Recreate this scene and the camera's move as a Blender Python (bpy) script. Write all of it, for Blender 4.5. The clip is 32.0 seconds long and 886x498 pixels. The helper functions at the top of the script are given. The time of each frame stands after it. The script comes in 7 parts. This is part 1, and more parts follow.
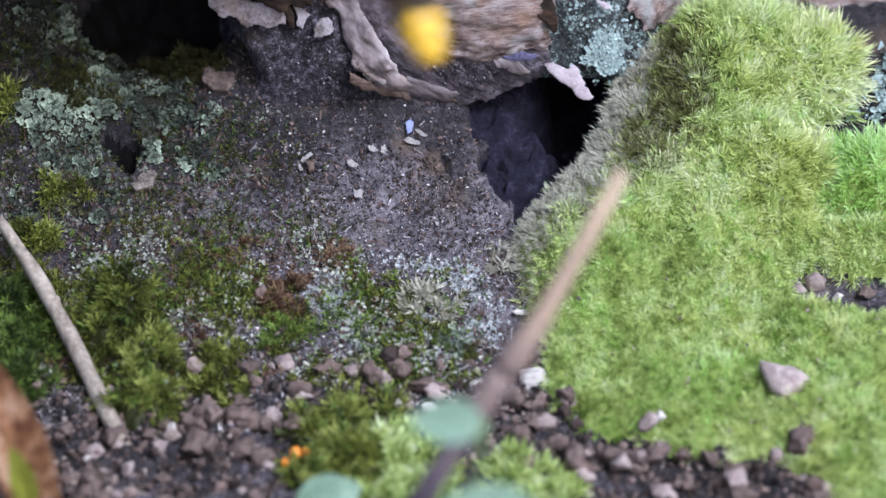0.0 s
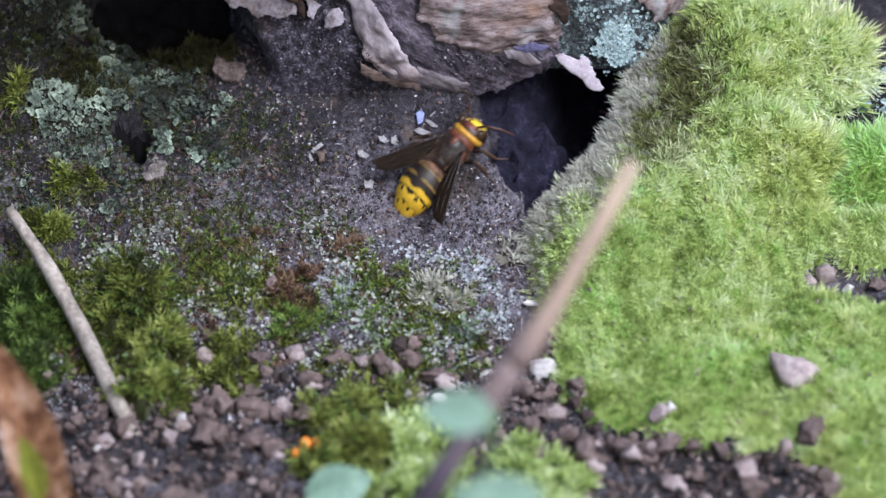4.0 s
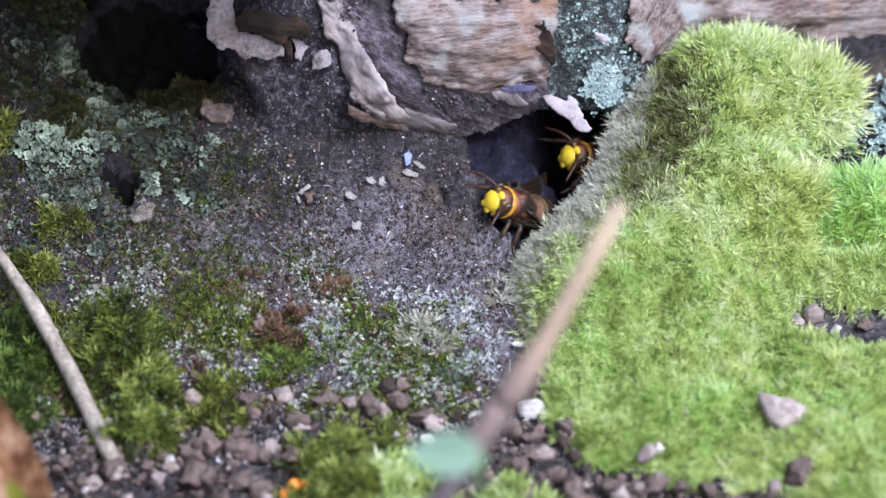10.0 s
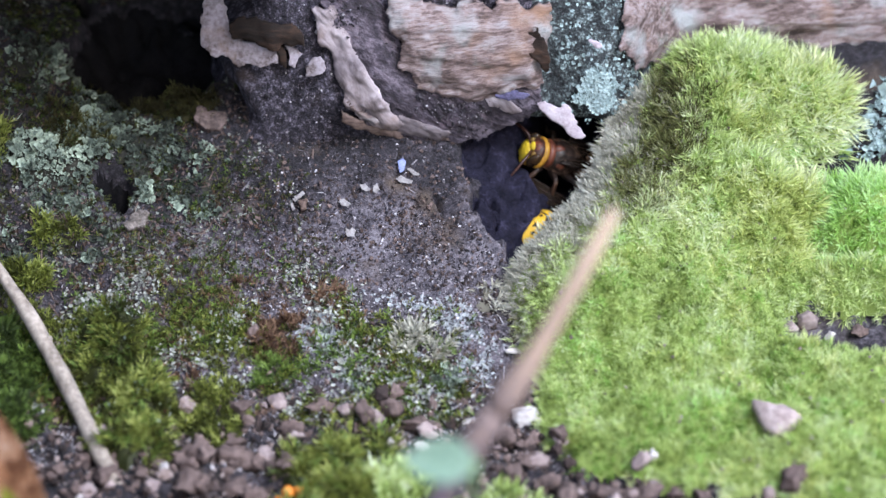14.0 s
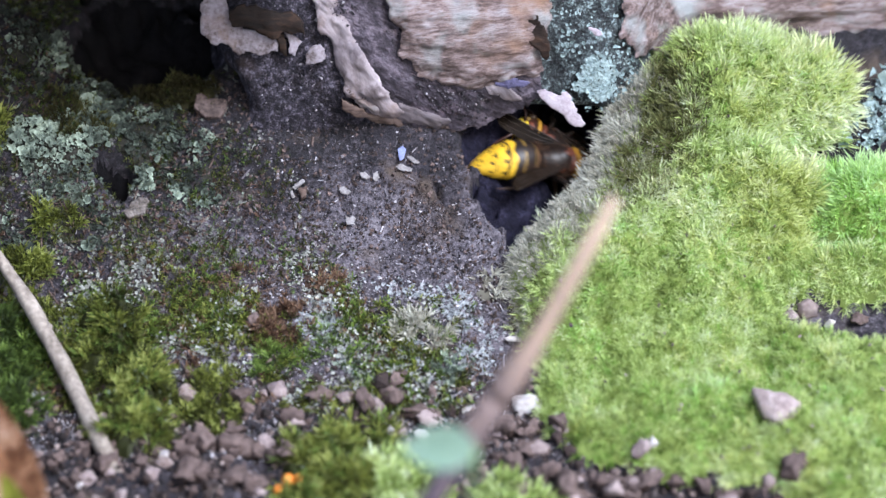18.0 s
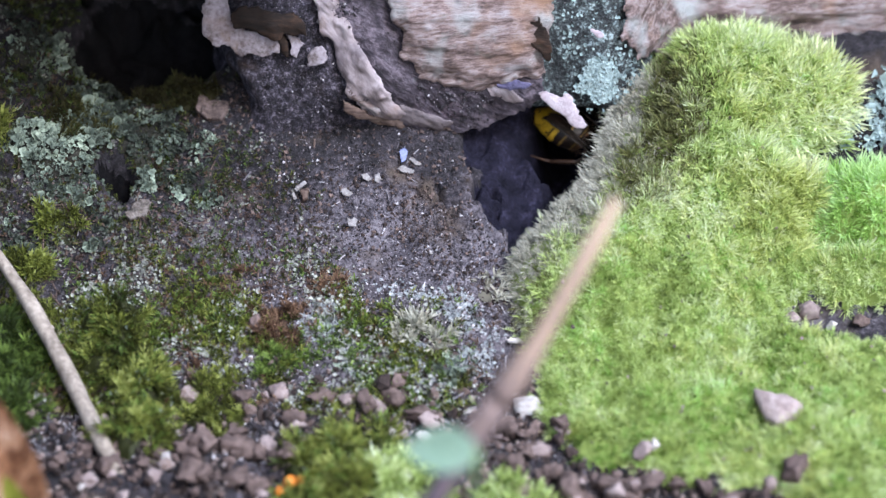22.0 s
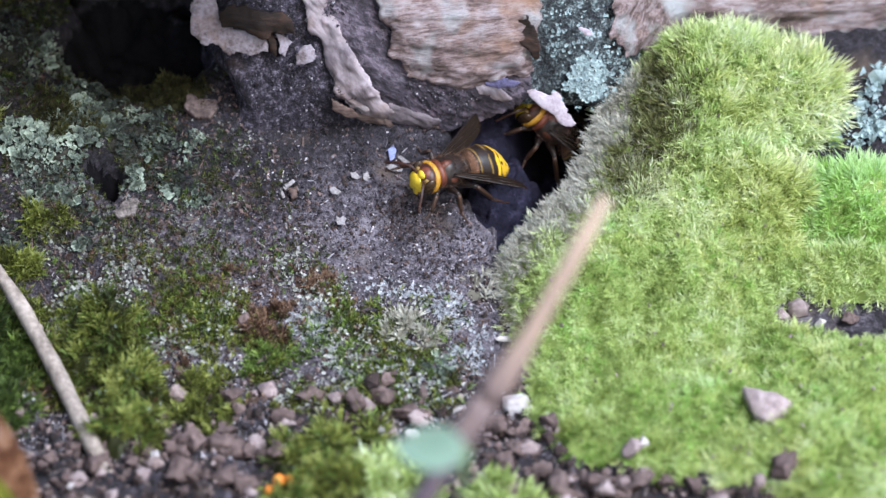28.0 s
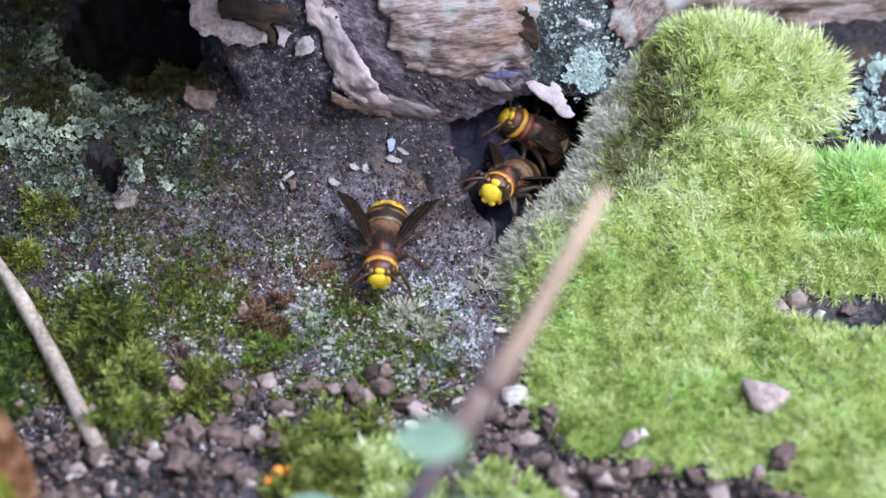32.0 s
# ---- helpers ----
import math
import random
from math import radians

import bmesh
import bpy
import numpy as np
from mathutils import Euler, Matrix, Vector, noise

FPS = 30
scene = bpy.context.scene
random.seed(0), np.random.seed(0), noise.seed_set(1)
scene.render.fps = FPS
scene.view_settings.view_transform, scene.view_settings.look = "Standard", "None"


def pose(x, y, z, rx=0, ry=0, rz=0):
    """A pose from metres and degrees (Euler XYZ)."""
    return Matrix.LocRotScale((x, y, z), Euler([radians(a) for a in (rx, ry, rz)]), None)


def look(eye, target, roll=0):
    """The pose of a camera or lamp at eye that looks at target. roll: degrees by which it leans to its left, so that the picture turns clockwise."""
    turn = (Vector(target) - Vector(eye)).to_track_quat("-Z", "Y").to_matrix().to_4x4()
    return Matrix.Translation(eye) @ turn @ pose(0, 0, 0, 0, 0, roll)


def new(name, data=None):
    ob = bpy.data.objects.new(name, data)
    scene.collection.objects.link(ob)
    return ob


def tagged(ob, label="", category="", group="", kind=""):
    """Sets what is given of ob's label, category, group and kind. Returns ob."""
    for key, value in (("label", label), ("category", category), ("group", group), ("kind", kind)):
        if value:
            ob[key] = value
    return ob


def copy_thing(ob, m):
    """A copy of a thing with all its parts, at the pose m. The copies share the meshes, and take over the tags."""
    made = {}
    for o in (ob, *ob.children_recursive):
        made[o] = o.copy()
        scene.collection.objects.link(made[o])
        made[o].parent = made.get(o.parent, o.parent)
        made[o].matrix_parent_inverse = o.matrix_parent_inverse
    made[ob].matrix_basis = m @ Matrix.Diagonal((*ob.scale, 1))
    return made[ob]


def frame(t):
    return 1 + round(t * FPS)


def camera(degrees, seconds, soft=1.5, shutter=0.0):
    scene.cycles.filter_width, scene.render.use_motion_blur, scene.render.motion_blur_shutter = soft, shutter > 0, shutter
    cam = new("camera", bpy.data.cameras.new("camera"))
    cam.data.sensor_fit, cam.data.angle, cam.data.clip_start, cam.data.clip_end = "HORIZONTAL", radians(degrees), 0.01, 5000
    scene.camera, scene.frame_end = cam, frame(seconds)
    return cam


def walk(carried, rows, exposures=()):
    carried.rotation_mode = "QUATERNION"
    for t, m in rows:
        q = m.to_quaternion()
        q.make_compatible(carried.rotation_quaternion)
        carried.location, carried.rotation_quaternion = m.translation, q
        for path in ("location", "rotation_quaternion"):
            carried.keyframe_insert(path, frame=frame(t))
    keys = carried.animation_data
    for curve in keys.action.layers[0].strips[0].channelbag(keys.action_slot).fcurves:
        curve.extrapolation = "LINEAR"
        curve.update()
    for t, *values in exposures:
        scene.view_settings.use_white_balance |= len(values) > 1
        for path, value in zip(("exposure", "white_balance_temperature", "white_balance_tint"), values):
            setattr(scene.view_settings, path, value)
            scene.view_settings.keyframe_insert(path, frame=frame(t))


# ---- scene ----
# All plan numbers are in millimetres: x across, y away from the camera, z up. MM turns them into metres.
MM = 0.001
TILT = radians(35)
REACH = 900.0

# ---- camera ----
cam = camera(11.44, 32.0, soft=1.5, shutter=0.5)
cam.data.dof.use_dof = True
cam.data.dof.focus_distance = 0.905
cam.data.dof.aperture_fstop = 9.0
EYE = Vector((0, -REACH * math.cos(TILT), REACH * math.sin(TILT))) * MM


def aim(dx, dy):
    """The camera's pose when its aim has drifted by so many millimetres across and along the picture's height."""
    return look(EYE, Vector((dx, dy * math.sin(TILT), dy * math.cos(TILT))) * MM)


walk(cam, [(t, aim(a, b)) for t, a, b in (
    (0, 1.94, 0.17), (0.5, 1.76, 0.53), (1, 1.59, 0.36), (1.5, 1.06, 0.00), (2, 0.89, -0.53),
    (2.5, 0.53, -0.89), (3, 0.17, -1.41), (3.5, -0.17, -1.76), (5.5, -0.17, -0.71), (6, -0.00, 0.00),
    (6.5, 0.70, 0.87), (7, 0.53, 1.59), (7.5, -0.00, 2.99), (8, -0.53, 3.88), (8.5, -0.71, 4.58),
    (9, 1.58, 5.98), (9.5, 2.12, 6.69), (10, 2.29, 6.68), (10.5, 2.46, 6.51), (11, 2.64, 7.57),
    (11.5, 2.64, 7.92), (12, 2.29, 8.27), (12.5, 1.76, 8.45), (13, 2.46, 8.10), (13.5, 3.17, 7.74),
    (14, 3.52, 8.10), (14.5, 3.35, 7.57), (16.5, 3.88, 6.16), (17, 4.05, 5.81), (17.5, 4.05, 5.63),
    (18, 3.52, 5.63), (18.5, 3.35, 5.63), (19, 2.99, 6.86), (19.5, 2.99, 7.57), (20, 3.17, 7.21),
    (20.5, 4.05, 7.04), (21, 4.05, 6.69), (21.5, 3.52, 6.34), (22, 3.17, 5.98), (22.5, 3.69, 5.63),
    (23, 3.69, 5.45), (23.5, 4.22, 4.92), (24, 4.40, 5.28), (24.5, 4.23, 5.28), (25, 4.22, 5.63),
    (25.5, 3.88, 7.04), (27.5, 5.11, 6.34), (28, 5.46, 5.63), (28.5, 5.63, 5.11), (29, 4.93, 4.75),
    (29.5, 5.11, 4.22), (30, 4.76, 3.52), (30.5, 5.11, 3.35), (31, 4.75, 3.52), (31.5, 5.28, 3.16),
    (32, 5.63, 3.86),
)], exposures=((0, 1.2), (7.5, 1.2), (9.5, 1.42), (32, 1.42)))

# ---- world and light: an overcast sky ----
world = bpy.data.worlds.new("overcast_sky")
scene.world = world
world.use_nodes = True
wt = world.node_tree
sky = wt.nodes.new("ShaderNodeTexSky")
sky.sky_type, sky.sun_disc = "NISHITA", False
sky.sun_elevation, sky.sun_rotation = radians(50), radians(150)
sky.air_density, sky.dust_density = 1.0, 3.0
wt.links.new(sky.outputs[0], wt.nodes["Background"].inputs[0])
wt.nodes["Background"].inputs[1].default_value = 0.095
sun = new("sun", bpy.data.lights.new("sun", "SUN"))
sun.data.energy, sun.data.angle, sun.data.color = 2.8, radians(24), (0.77, 0.852, 1.0)
SUN_AT = (0.5, -0.32, 0.9)
sun.matrix_basis = look(SUN_AT, (0, 0, 0))


# ---- shape of the place ----
def soft_step(a, b, x):
    s = np.clip((x - a) / (b - a), 0, 1)
    return s * s * (3 - 2 * s)


def grain(x, y, seed=0):
    """Smooth value noise from 0 to 1, one cell a unit."""
    x, y = np.broadcast_arrays(np.asarray(x, float), np.asarray(y, float))
    xi, yi = np.floor(x).astype(np.int64), np.floor(y).astype(np.int64)
    fx, fy = x - xi, y - yi
    fx, fy = fx * fx * (3 - 2 * fx), fy * fy * (3 - 2 * fy)

    def corner(i, j):
        h = (i * 374761393 + j * 668265263 + seed * 974711) & 0x7FFFFFFF
        h = ((h ^ (h >> 13)) * 1274126177) & 0x7FFFFFFF
        return ((h ^ (h >> 16)) & 0xFFFF) / 65535.0

    low = corner(xi, yi) * (1 - fx) + corner(xi + 1, yi) * fx
    high = corner(xi, yi + 1) * (1 - fx) + corner(xi + 1, yi + 1) * fx
    return low * (1 - fy) + high * fy


def rough(x, y, cell, octaves=3, seed=0):
    """Fractal noise about 0, cell in millimetres."""
    total, amp = 0.0, 1.0
    for k in range(octaves):
        c, s = math.cos(0.6 + 1.1 * k + seed), math.sin(0.6 + 1.1 * k + seed)
        total = total + (grain((x * c - y * s) / cell, (x * s + y * c) / cell, seed + 17 * k) - 0.5) * amp
        cell, amp = cell * 0.5, amp * 0.55
    return total


def inside(poly, x, y):
    """Signed distance to a closed outline, positive inside."""
    x, y = np.broadcast_arrays(np.asarray(x, float), np.asarray(y, float))
    best, odd = np.full(x.shape, 1e18), np.zeros(x.shape, bool)
    for (ax, ay), (bx, by) in zip(poly, poly[1:] + poly[:1]):
        ex, ey = bx - ax, by - ay
        s = np.clip(((x - ax) * ex + (y - ay) * ey) / (ex * ex + ey * ey + 1e-12), 0, 1)
        best = np.minimum(best, (x - ax - s * ex) ** 2 + (y - ay - s * ey) ** 2)
        if ay != by:
            odd ^= ((ay > y) != (by > y)) & (x < (y - ay) * ex / ey + ax)
    return np.where(odd, 1, -1) * np.sqrt(best)


# -- profile
def bank(x, y):
    """The bank without hollows: a flat foot, then a slope of some 25 degrees."""
    u = np.clip((y + 24) / 5, -60, 60)
    z = 0.06 * np.clip(y + 24, -90, 200) + 0.42 * 5 * np.log1p(np.exp(u)) - 11.5
    z = np.where(y > 60, 0.06 * 84 + 0.42 * 84 - 11.5 + (y - 60) * 0.05, z)
    z = z + 7 * np.exp(-((x + 78) / 20) ** 2 - ((y - 22) / 16) ** 2)
    z = z + 15 * np.exp(-((x + 98) / 15) ** 2 - ((y - 46) / 16) ** 2)
    z = z - 1.5 * np.exp(-((x + 5) / 26) ** 2 - ((y - 5) / 22) ** 2)
    return z
# -- end profile


NEST_HOLE = [(6.3, 31.7), (11.3, 34.4), (20.7, 41.6), (32.6, 46.6), (49.1, 43.0), (64.1, 35.5), (62.9, 2.7), (39.7, -4.5), (20.3, 2.5), (14.8, 10.2), (13.5, 14.0), (9.8, 18.9)]
NEST_GAP = [(35.1, 36.6), (30.6, 29.4), (24.3, 24.0), (17.9, 16.7), (14.8, 9.2), (20.4, 4.2), (39.9, -1.1), (63.2, 5.9), (64.4, 39.0), (49.3, 46.6)]
LOG_HOLLOW = [(-79.7, 68.7), (-37.7, 69.4), (-37.2, 51.7), (-44.2, 46.5), (-53.5, 41.0), (-62.8, 37.9), (-71.7, 41.7)]
SILL = [(-28.9, 52.4), (-26.4, 43.6), (-21.6, 36.4), (-11.0, 31.7), (-1.6, 29.6), (5.6, 29.7), (7.7, 35.0), (-2.8, 45.0), (-17.1, 60.2)]
MOSS_RIM = [(46.0, 46.0), (40.6, 39.1), (35.0, 25.7), (32.0, 18.9), (24.9, 12.4), (18.5, 5.6), (60.0, 6.0)]
PIT = [(24.5, 22.0), (25.5, 28.0), (21.0, 33.0), (19.0, 66.0), (72.0, 66.0), (66.0, 0.0), (40.0, -2.0), (27.0, 9.0)]
SMALL_HOLLOW = [(-68.1, 19.3), (-65.4, 22.3), (-61.5, 21.9), (-59.6, 18.1), (-62.2, 15.0), (-65.0, 16.6)]


# -- hollows
def hollow_depth(x, y):
    d = inside(NEST_HOLE, x, y) + 4.5 * rough(x, y, 7, 3, 91)
    gap = inside(NEST_GAP, x, y) + 2.5 * rough(x, y, 6, 2, 98)
    folds = 3.4 * np.abs(rough(x * 1.25 - 0.35 * y, y * 0.42, 8, 3, 12)) * 2.2 + 2.2 * soft_step(0.06, 0.0, np.abs(rough(x - 0.5 * y, y * 0.5, 13, 2, 22)))
    nest = np.where(d > 0, 2.4 * soft_step(0, 1.5, d) + np.clip(0.4 * d, 0, 6) + (22 + folds) * soft_step(-0.5, 7, gap) + 16 * soft_step(13, 5, np.abs(inside(MOSS_RIM, x, y))) * soft_step(0, 5, gap), 0)
    nest = nest + 30 * soft_step(-1, 6, inside(PIT, x, y) + 3 * rough(x, y, 6, 2, 27))
    e = inside(LOG_HOLLOW, x, y) + 10 * rough(x, y, 9, 3, 92)
    f = inside(SMALL_HOLLOW, x, y)
    return nest + np.clip(1.0 * e, 0, 11) + np.clip(4.0 * (f + 1.2 + 1.5 * rough(x, y, 4, 2, 90)), 0, 12)


def ground_smooth(x, y):
    return bank(x, y) - hollow_depth(x, y)
# -- end hollows


CRACKS = ([(1.8, 21.1), (2.4, 18.8), (4.0, 17.2), (6.2, 17.3), (8.6, 18.0), (10.8, 17.0), (11.8, 15.3)], [(8.6, 26.6), (9.1, 24.3), (11.9, 23.1), (14.6, 21.4)], [(5.2, 19.1), (8.6, 20.2), (10.2, 23.1)], [(12.8, 14.4), (14.9, 11.2), (16.7, 8.1)], [(10.8, 17.0), (13.3, 17.5), (14.5, 19.5)], [(2.4, 18.8), (0.5, 16.9)])


def cracks(x, y):
    """Depth of the cracks in the earth beside the hole."""
    near = np.full(np.shape(x), 1e9)
    x = x + 1.2 * rough(x, y, 3, 2, 81)
    for line in CRACKS:
        for (ax, ay), (bx, by) in zip(line, line[1:]):
            ex, ey = bx - ax, by - ay
            s = np.clip(((x - ax) * ex + (y - ay) * ey) / (ex * ex + ey * ey), 0, 1)
            near = np.minimum(near, (x - ax - s * ex) ** 2 + (y - ay - s * ey) ** 2)
    return 2.8 * np.exp(-near / 0.2)


def ground(x, y):
    """Height of the bare ground with its lumps."""
    foot = soft_step(-16, -30, y)
    near = soft_step(260, 150, np.hypot(x, y))
    z = ground_smooth(x, y) - cracks(x, y) + 1.6 * near * soft_step(0, 4, hollow_depth(x, y)) * (0.4 - np.abs(rough(x, y, 9, 3, 13)) * 2.6) - 1.5 * near * soft_step(-9, -2, inside(NEST_HOLE, x, y)) * np.clip(0.045 - np.abs(rough(x, y, 9, 3, 14)), 0, 1) * 22 + 4.5 * soft_step(-5, 3, inside(SILL, x, y)) + 2.2 * near * rough(x, y, 16, 3, 3) + near * (1.25 + 1.3 * foot) * rough(x, y, 3.2, 3, 9)
    return z


MOSS = [(40.6, 39.1), (35.0, 25.7), (32.0, 18.9), (24.9, 12.4), (18.5, 5.6), (15.6, -1.0), (17.8, -9.0), (18.8, -15.2), (22.7, -21.8), (21.4, -31.3), (25.1, -39.6), (30.0, -45.7), (37.6, -48.0), (44.3, -48.5), (51.1, -55.6), (59.5, -63.0), (66.0, -80.0), (99.9, -84.8), (108.5, 21.3), (77.7, 21.2), (81.4, 23.6), (87.7, 28.0), (90.3, 34.2), (88.6, 41.6), (82.7, 46.1), (75.0, 49.0), (64.4, 51.1), (53.8, 49.8), (46.5, 42.1)]
BARE_GAP = [(73.5, -8.5), (78.0, -5.5), (84.0, -6.0), (99.6, -7.2), (99.0, -15.5), (86.1, -15.0), (76.3, -13.7)]
MOSS_NOTCH = [(72.4, 21.8), (76.3, 25.6), (82.2, 28.6), (87.6, 34.7), (87.6, 42.8), (110.4, 48.4), (108.8, 22.8), (94.9, 22.4), (82.0, 20.6)]
BARE_FOOT = [(27.1, -43.8), (34.7, -47.4), (44.6, -50.1), (51.1, -53.5), (58.8, -52.8), (65.9, -54.6), (73.9, -58.2), (75.8, -63.2), (74.8, -76.2), (23.0, -75.9)]
MOSS_FAR = [(80.4, 24.0), (99.8, 26.9), (98.3, 1.6), (82.3, 4.0), (75.6, 7.5), (82.7, 11.2)]


def moss_inside(x, y):
    d = inside(MOSS, x, y)
    d = np.minimum(d, -inside(BARE_GAP, x, y) - 3 * rough(x, y, 5, 3, 89))
    d = np.minimum(d, -inside(MOSS_NOTCH, x, y) - 3 * rough(x, y, 6, 2, 99))
    return np.minimum(d, -inside(BARE_FOOT, x, y) - 6 * rough(x, y, 8, 3, 97))


def moss_top(x, y):
    """Height of the moss cushion's body."""
    d = np.clip(moss_inside(x, y), 0, 60)
    crease = np.clip(np.abs(inside(MOSS_FAR, x, y)) / 4, 0, 1)
    return bank(x, y) - 1 + (6 + 4 * soft_step(-40, 30, y)) * (1 - np.exp(-d / 4.0)) * (0.35 + 0.65 * crease) + (4.5 * rough(x, y, 13, 2, 31) + 1.6 * rough(x, y, 5, 2, 33)) * soft_step(0, 6, d)


def log_front(x, z):
    """How far back the fallen log's face stands; it swings back behind the moss."""
    return 75 + 24 * soft_step(36, 58, x) - 44 * np.sqrt(np.clip(1 - ((z - 8) / 62) ** 2, 0, 1))


# ---- meshes ----
def mesh_np(name, verts, faces, attrs=None, smooth=True):
    """A mesh from arrays, millimetres in; all faces have the same number of corners, or are lists of arrays of such faces."""
    me = bpy.data.meshes.new(name)
    blocks = faces if isinstance(faces, list) else [faces]
    blocks = [np.asarray(b, np.int32) for b in blocks if len(b)]
    me.vertices.add(len(verts))
    me.vertices.foreach_set("co", (np.asarray(verts, np.float32) * MM).ravel())
    loops = np.concatenate([b.ravel() for b in blocks])
    sizes = np.concatenate([np.full(len(b), b.shape[1], np.int32) for b in blocks])
    starts = np.concatenate([[0], np.cumsum(sizes)[:-1]]).astype(np.int32)
    me.loops.add(len(loops))
    me.loops.foreach_set("vertex_index", loops)
    me.polygons.add(len(sizes))
    me.polygons.foreach_set("loop_start", starts)
    me.polygons.foreach_set("use_smooth", np.full(len(sizes), smooth))
    me.update(calc_edges=True)
    me.validate()
    for key, values in (attrs or {}).items():
        me.attributes.new(key, "FLOAT", "POINT").data.foreach_set("value", np.asarray(values, np.float32))
    return me


def part(name, me, material, parent=None, label="", at=None):
    """Links a mesh as one object, under a thing or a part if one is given."""
    ob = new(name, me)
    for m in material if isinstance(material, (list, tuple)) else [material]:
        me.materials.append(m)
    if parent is not None:
        ob.parent = parent
    if at is not None:
        ob.matrix_basis = at
    if label:
        ob["label"] = label
    return ob


def empty(name, at=None):
    ob = new(name)
    ob.empty_display_size = 0.005
    if at is not None:
        ob.matrix_basis = at
    return ob


# ---- materials ----
def stuff_mat(name, stops, scale=300.0, fine=1500.0, rough_at=0.85, bump=0.4, tint=0.5, attr="tint", leafy=0.0, gloss=0.3, stretch=(1, 1, 1), depth=0.0006, contrast=1.7, blotch=None, spin=0):
    """A rough natural surface: a colour ramp over coarse and fine noise, shifted by an attribute of the mesh; leafy lets light through."""
    m = bpy.data.materials.new(name)
    m.use_nodes = True
    t = m.node_tree
    n, link = t.nodes, t.links.new
    b = n["Principled BSDF"]
    co = n.new("ShaderNodeTexCoord")
    mp = n.new("ShaderNodeMapping")
    mp.vector_type = "TEXTURE"
    mp.inputs["Scale"].default_value, mp.inputs["Rotation"].default_value = [1 / q for q in stretch], (0, radians(spin), 0)
    link(co.outputs["Object"], mp.inputs[0])
    n1, n2 = n.new("ShaderNodeTexNoise"), n.new("ShaderNodeTexNoise")
    for tex, s, d in ((n1, scale, 5), (n2, fine, 4)):
        link(mp.outputs[0], tex.inputs["Vector"])
        tex.inputs["Scale"].default_value, tex.inputs["Detail"].default_value = s, d
        tex.inputs["Roughness"].default_value = 0.62
    mix = n.new("ShaderNodeMix")
    mix.inputs[0].default_value = 0.45
    link(n1.outputs[0], mix.inputs[2]), link(n2.outputs[0], mix.inputs[3])
    con = n.new("ShaderNodeMapRange")
    con.inputs["From Min"].default_value, con.inputs["From Max"].default_value = 0.5 - 0.5 / contrast, 0.5 + 0.5 / contrast
    link(mix.outputs[0], con.inputs[0])
    value = con.outputs[0]
    if tint:
        at = n.new("ShaderNodeAttribute")
        at.attribute_name = attr
        mix2 = n.new("ShaderNodeMix")
        mix2.inputs[0].default_value = tint
        link(value, mix2.inputs[2]), link(at.outputs["Fac"], mix2.inputs[3])
        value = mix2.outputs[0]
    ramp = n.new("ShaderNodeValToRGB")
    el = ramp.color_ramp.elements
    while len(el) < len(stops):
        el.new(0.5)
    for e, (p, c) in zip(el, stops):
        e.position, e.color = p, (*c, 1)
    link(value, ramp.inputs[0])
    paint = ramp.outputs[0]
    for colour, size, at_least in blotch or ():
        n3, edge = n.new("ShaderNodeTexNoise"), n.new("ShaderNodeMapRange")
        link(co.outputs["Object"], n3.inputs["Vector"])
        n3.inputs["Scale"].default_value, n3.inputs["Detail"].default_value = size, 6
        edge.inputs["From Min"].default_value, edge.inputs["From Max"].default_value = at_least, at_least + 0.16
        link(n3.outputs[0], edge.inputs[0])
        over = n.new("ShaderNodeMix")
        over.data_type = "RGBA"
        link(edge.outputs[0], over.inputs[0]), link(paint, over.inputs[6])
        over.inputs[7].default_value = (*colour, 1)
        paint = over.outputs[2]
    link(paint, b.inputs["Base Color"])
    b.inputs["Roughness"].default_value = rough_at
    b.inputs["Specular IOR Level"].default_value = gloss
    if bump:
        bp = n.new("ShaderNodeBump")
        bp.inputs["Strength"].default_value, bp.inputs["Distance"].default_value = bump, depth
        link(mix.outputs[0], bp.inputs["Height"])
        link(bp.outputs[0], b.inputs["Normal"])
    if leafy:
        tr = n.new("ShaderNodeBsdfTranslucent")
        link(paint, tr.inputs[0])
        ms = n.new("ShaderNodeMixShader")
        ms.inputs[0].default_value = leafy
        link(b.outputs[0], ms.inputs[1]), link(tr.outputs[0], ms.inputs[2])
        link(ms.outputs[0], n["Material Output"].inputs[0])
    return m


EARTH = stuff_mat("bank_earth", [(0.22, (0.0056, 0.00504, 0.00672)), (0.42, (0.02464, 0.0215, 0.02778)), (0.58, (0.07392, 0.06496, 0.08008)), (0.82, (0.1848, 0.168, 0.19488))], 800, 2700, bump=1.0, tint=0.38, attr="pale", contrast=2.6, depth=0.0008, blotch=[((0.075, 0.055, 0.043), 80, 0.59), ((0.018, 0.016, 0.022), 60, 0.64)])
CRUMB = stuff_mat("soil_crumb", [(0.12, (0.00903, 0.00636, 0.00619)), (0.42, (0.05504, 0.03741, 0.03483)), (0.7, (0.1591, 0.11438, 0.10664)), (0.95, (0.4042, 0.344, 0.3354))], 600, 2800, contrast=2.2, bump=0.9, tint=0.65)
GRIT = stuff_mat("bank_grit", [(0.1, (0.0138, 0.01208, 0.01495)), (0.45, (0.0575, 0.05117, 0.0621)), (0.7, (0.1725, 0.1587, 0.1817)), (0.88, (0.4485, 0.43125, 0.4715)), (1.0, (0.8395, 0.8165, 0.8625))], 700, 2500, bump=0.3, tint=0.8)
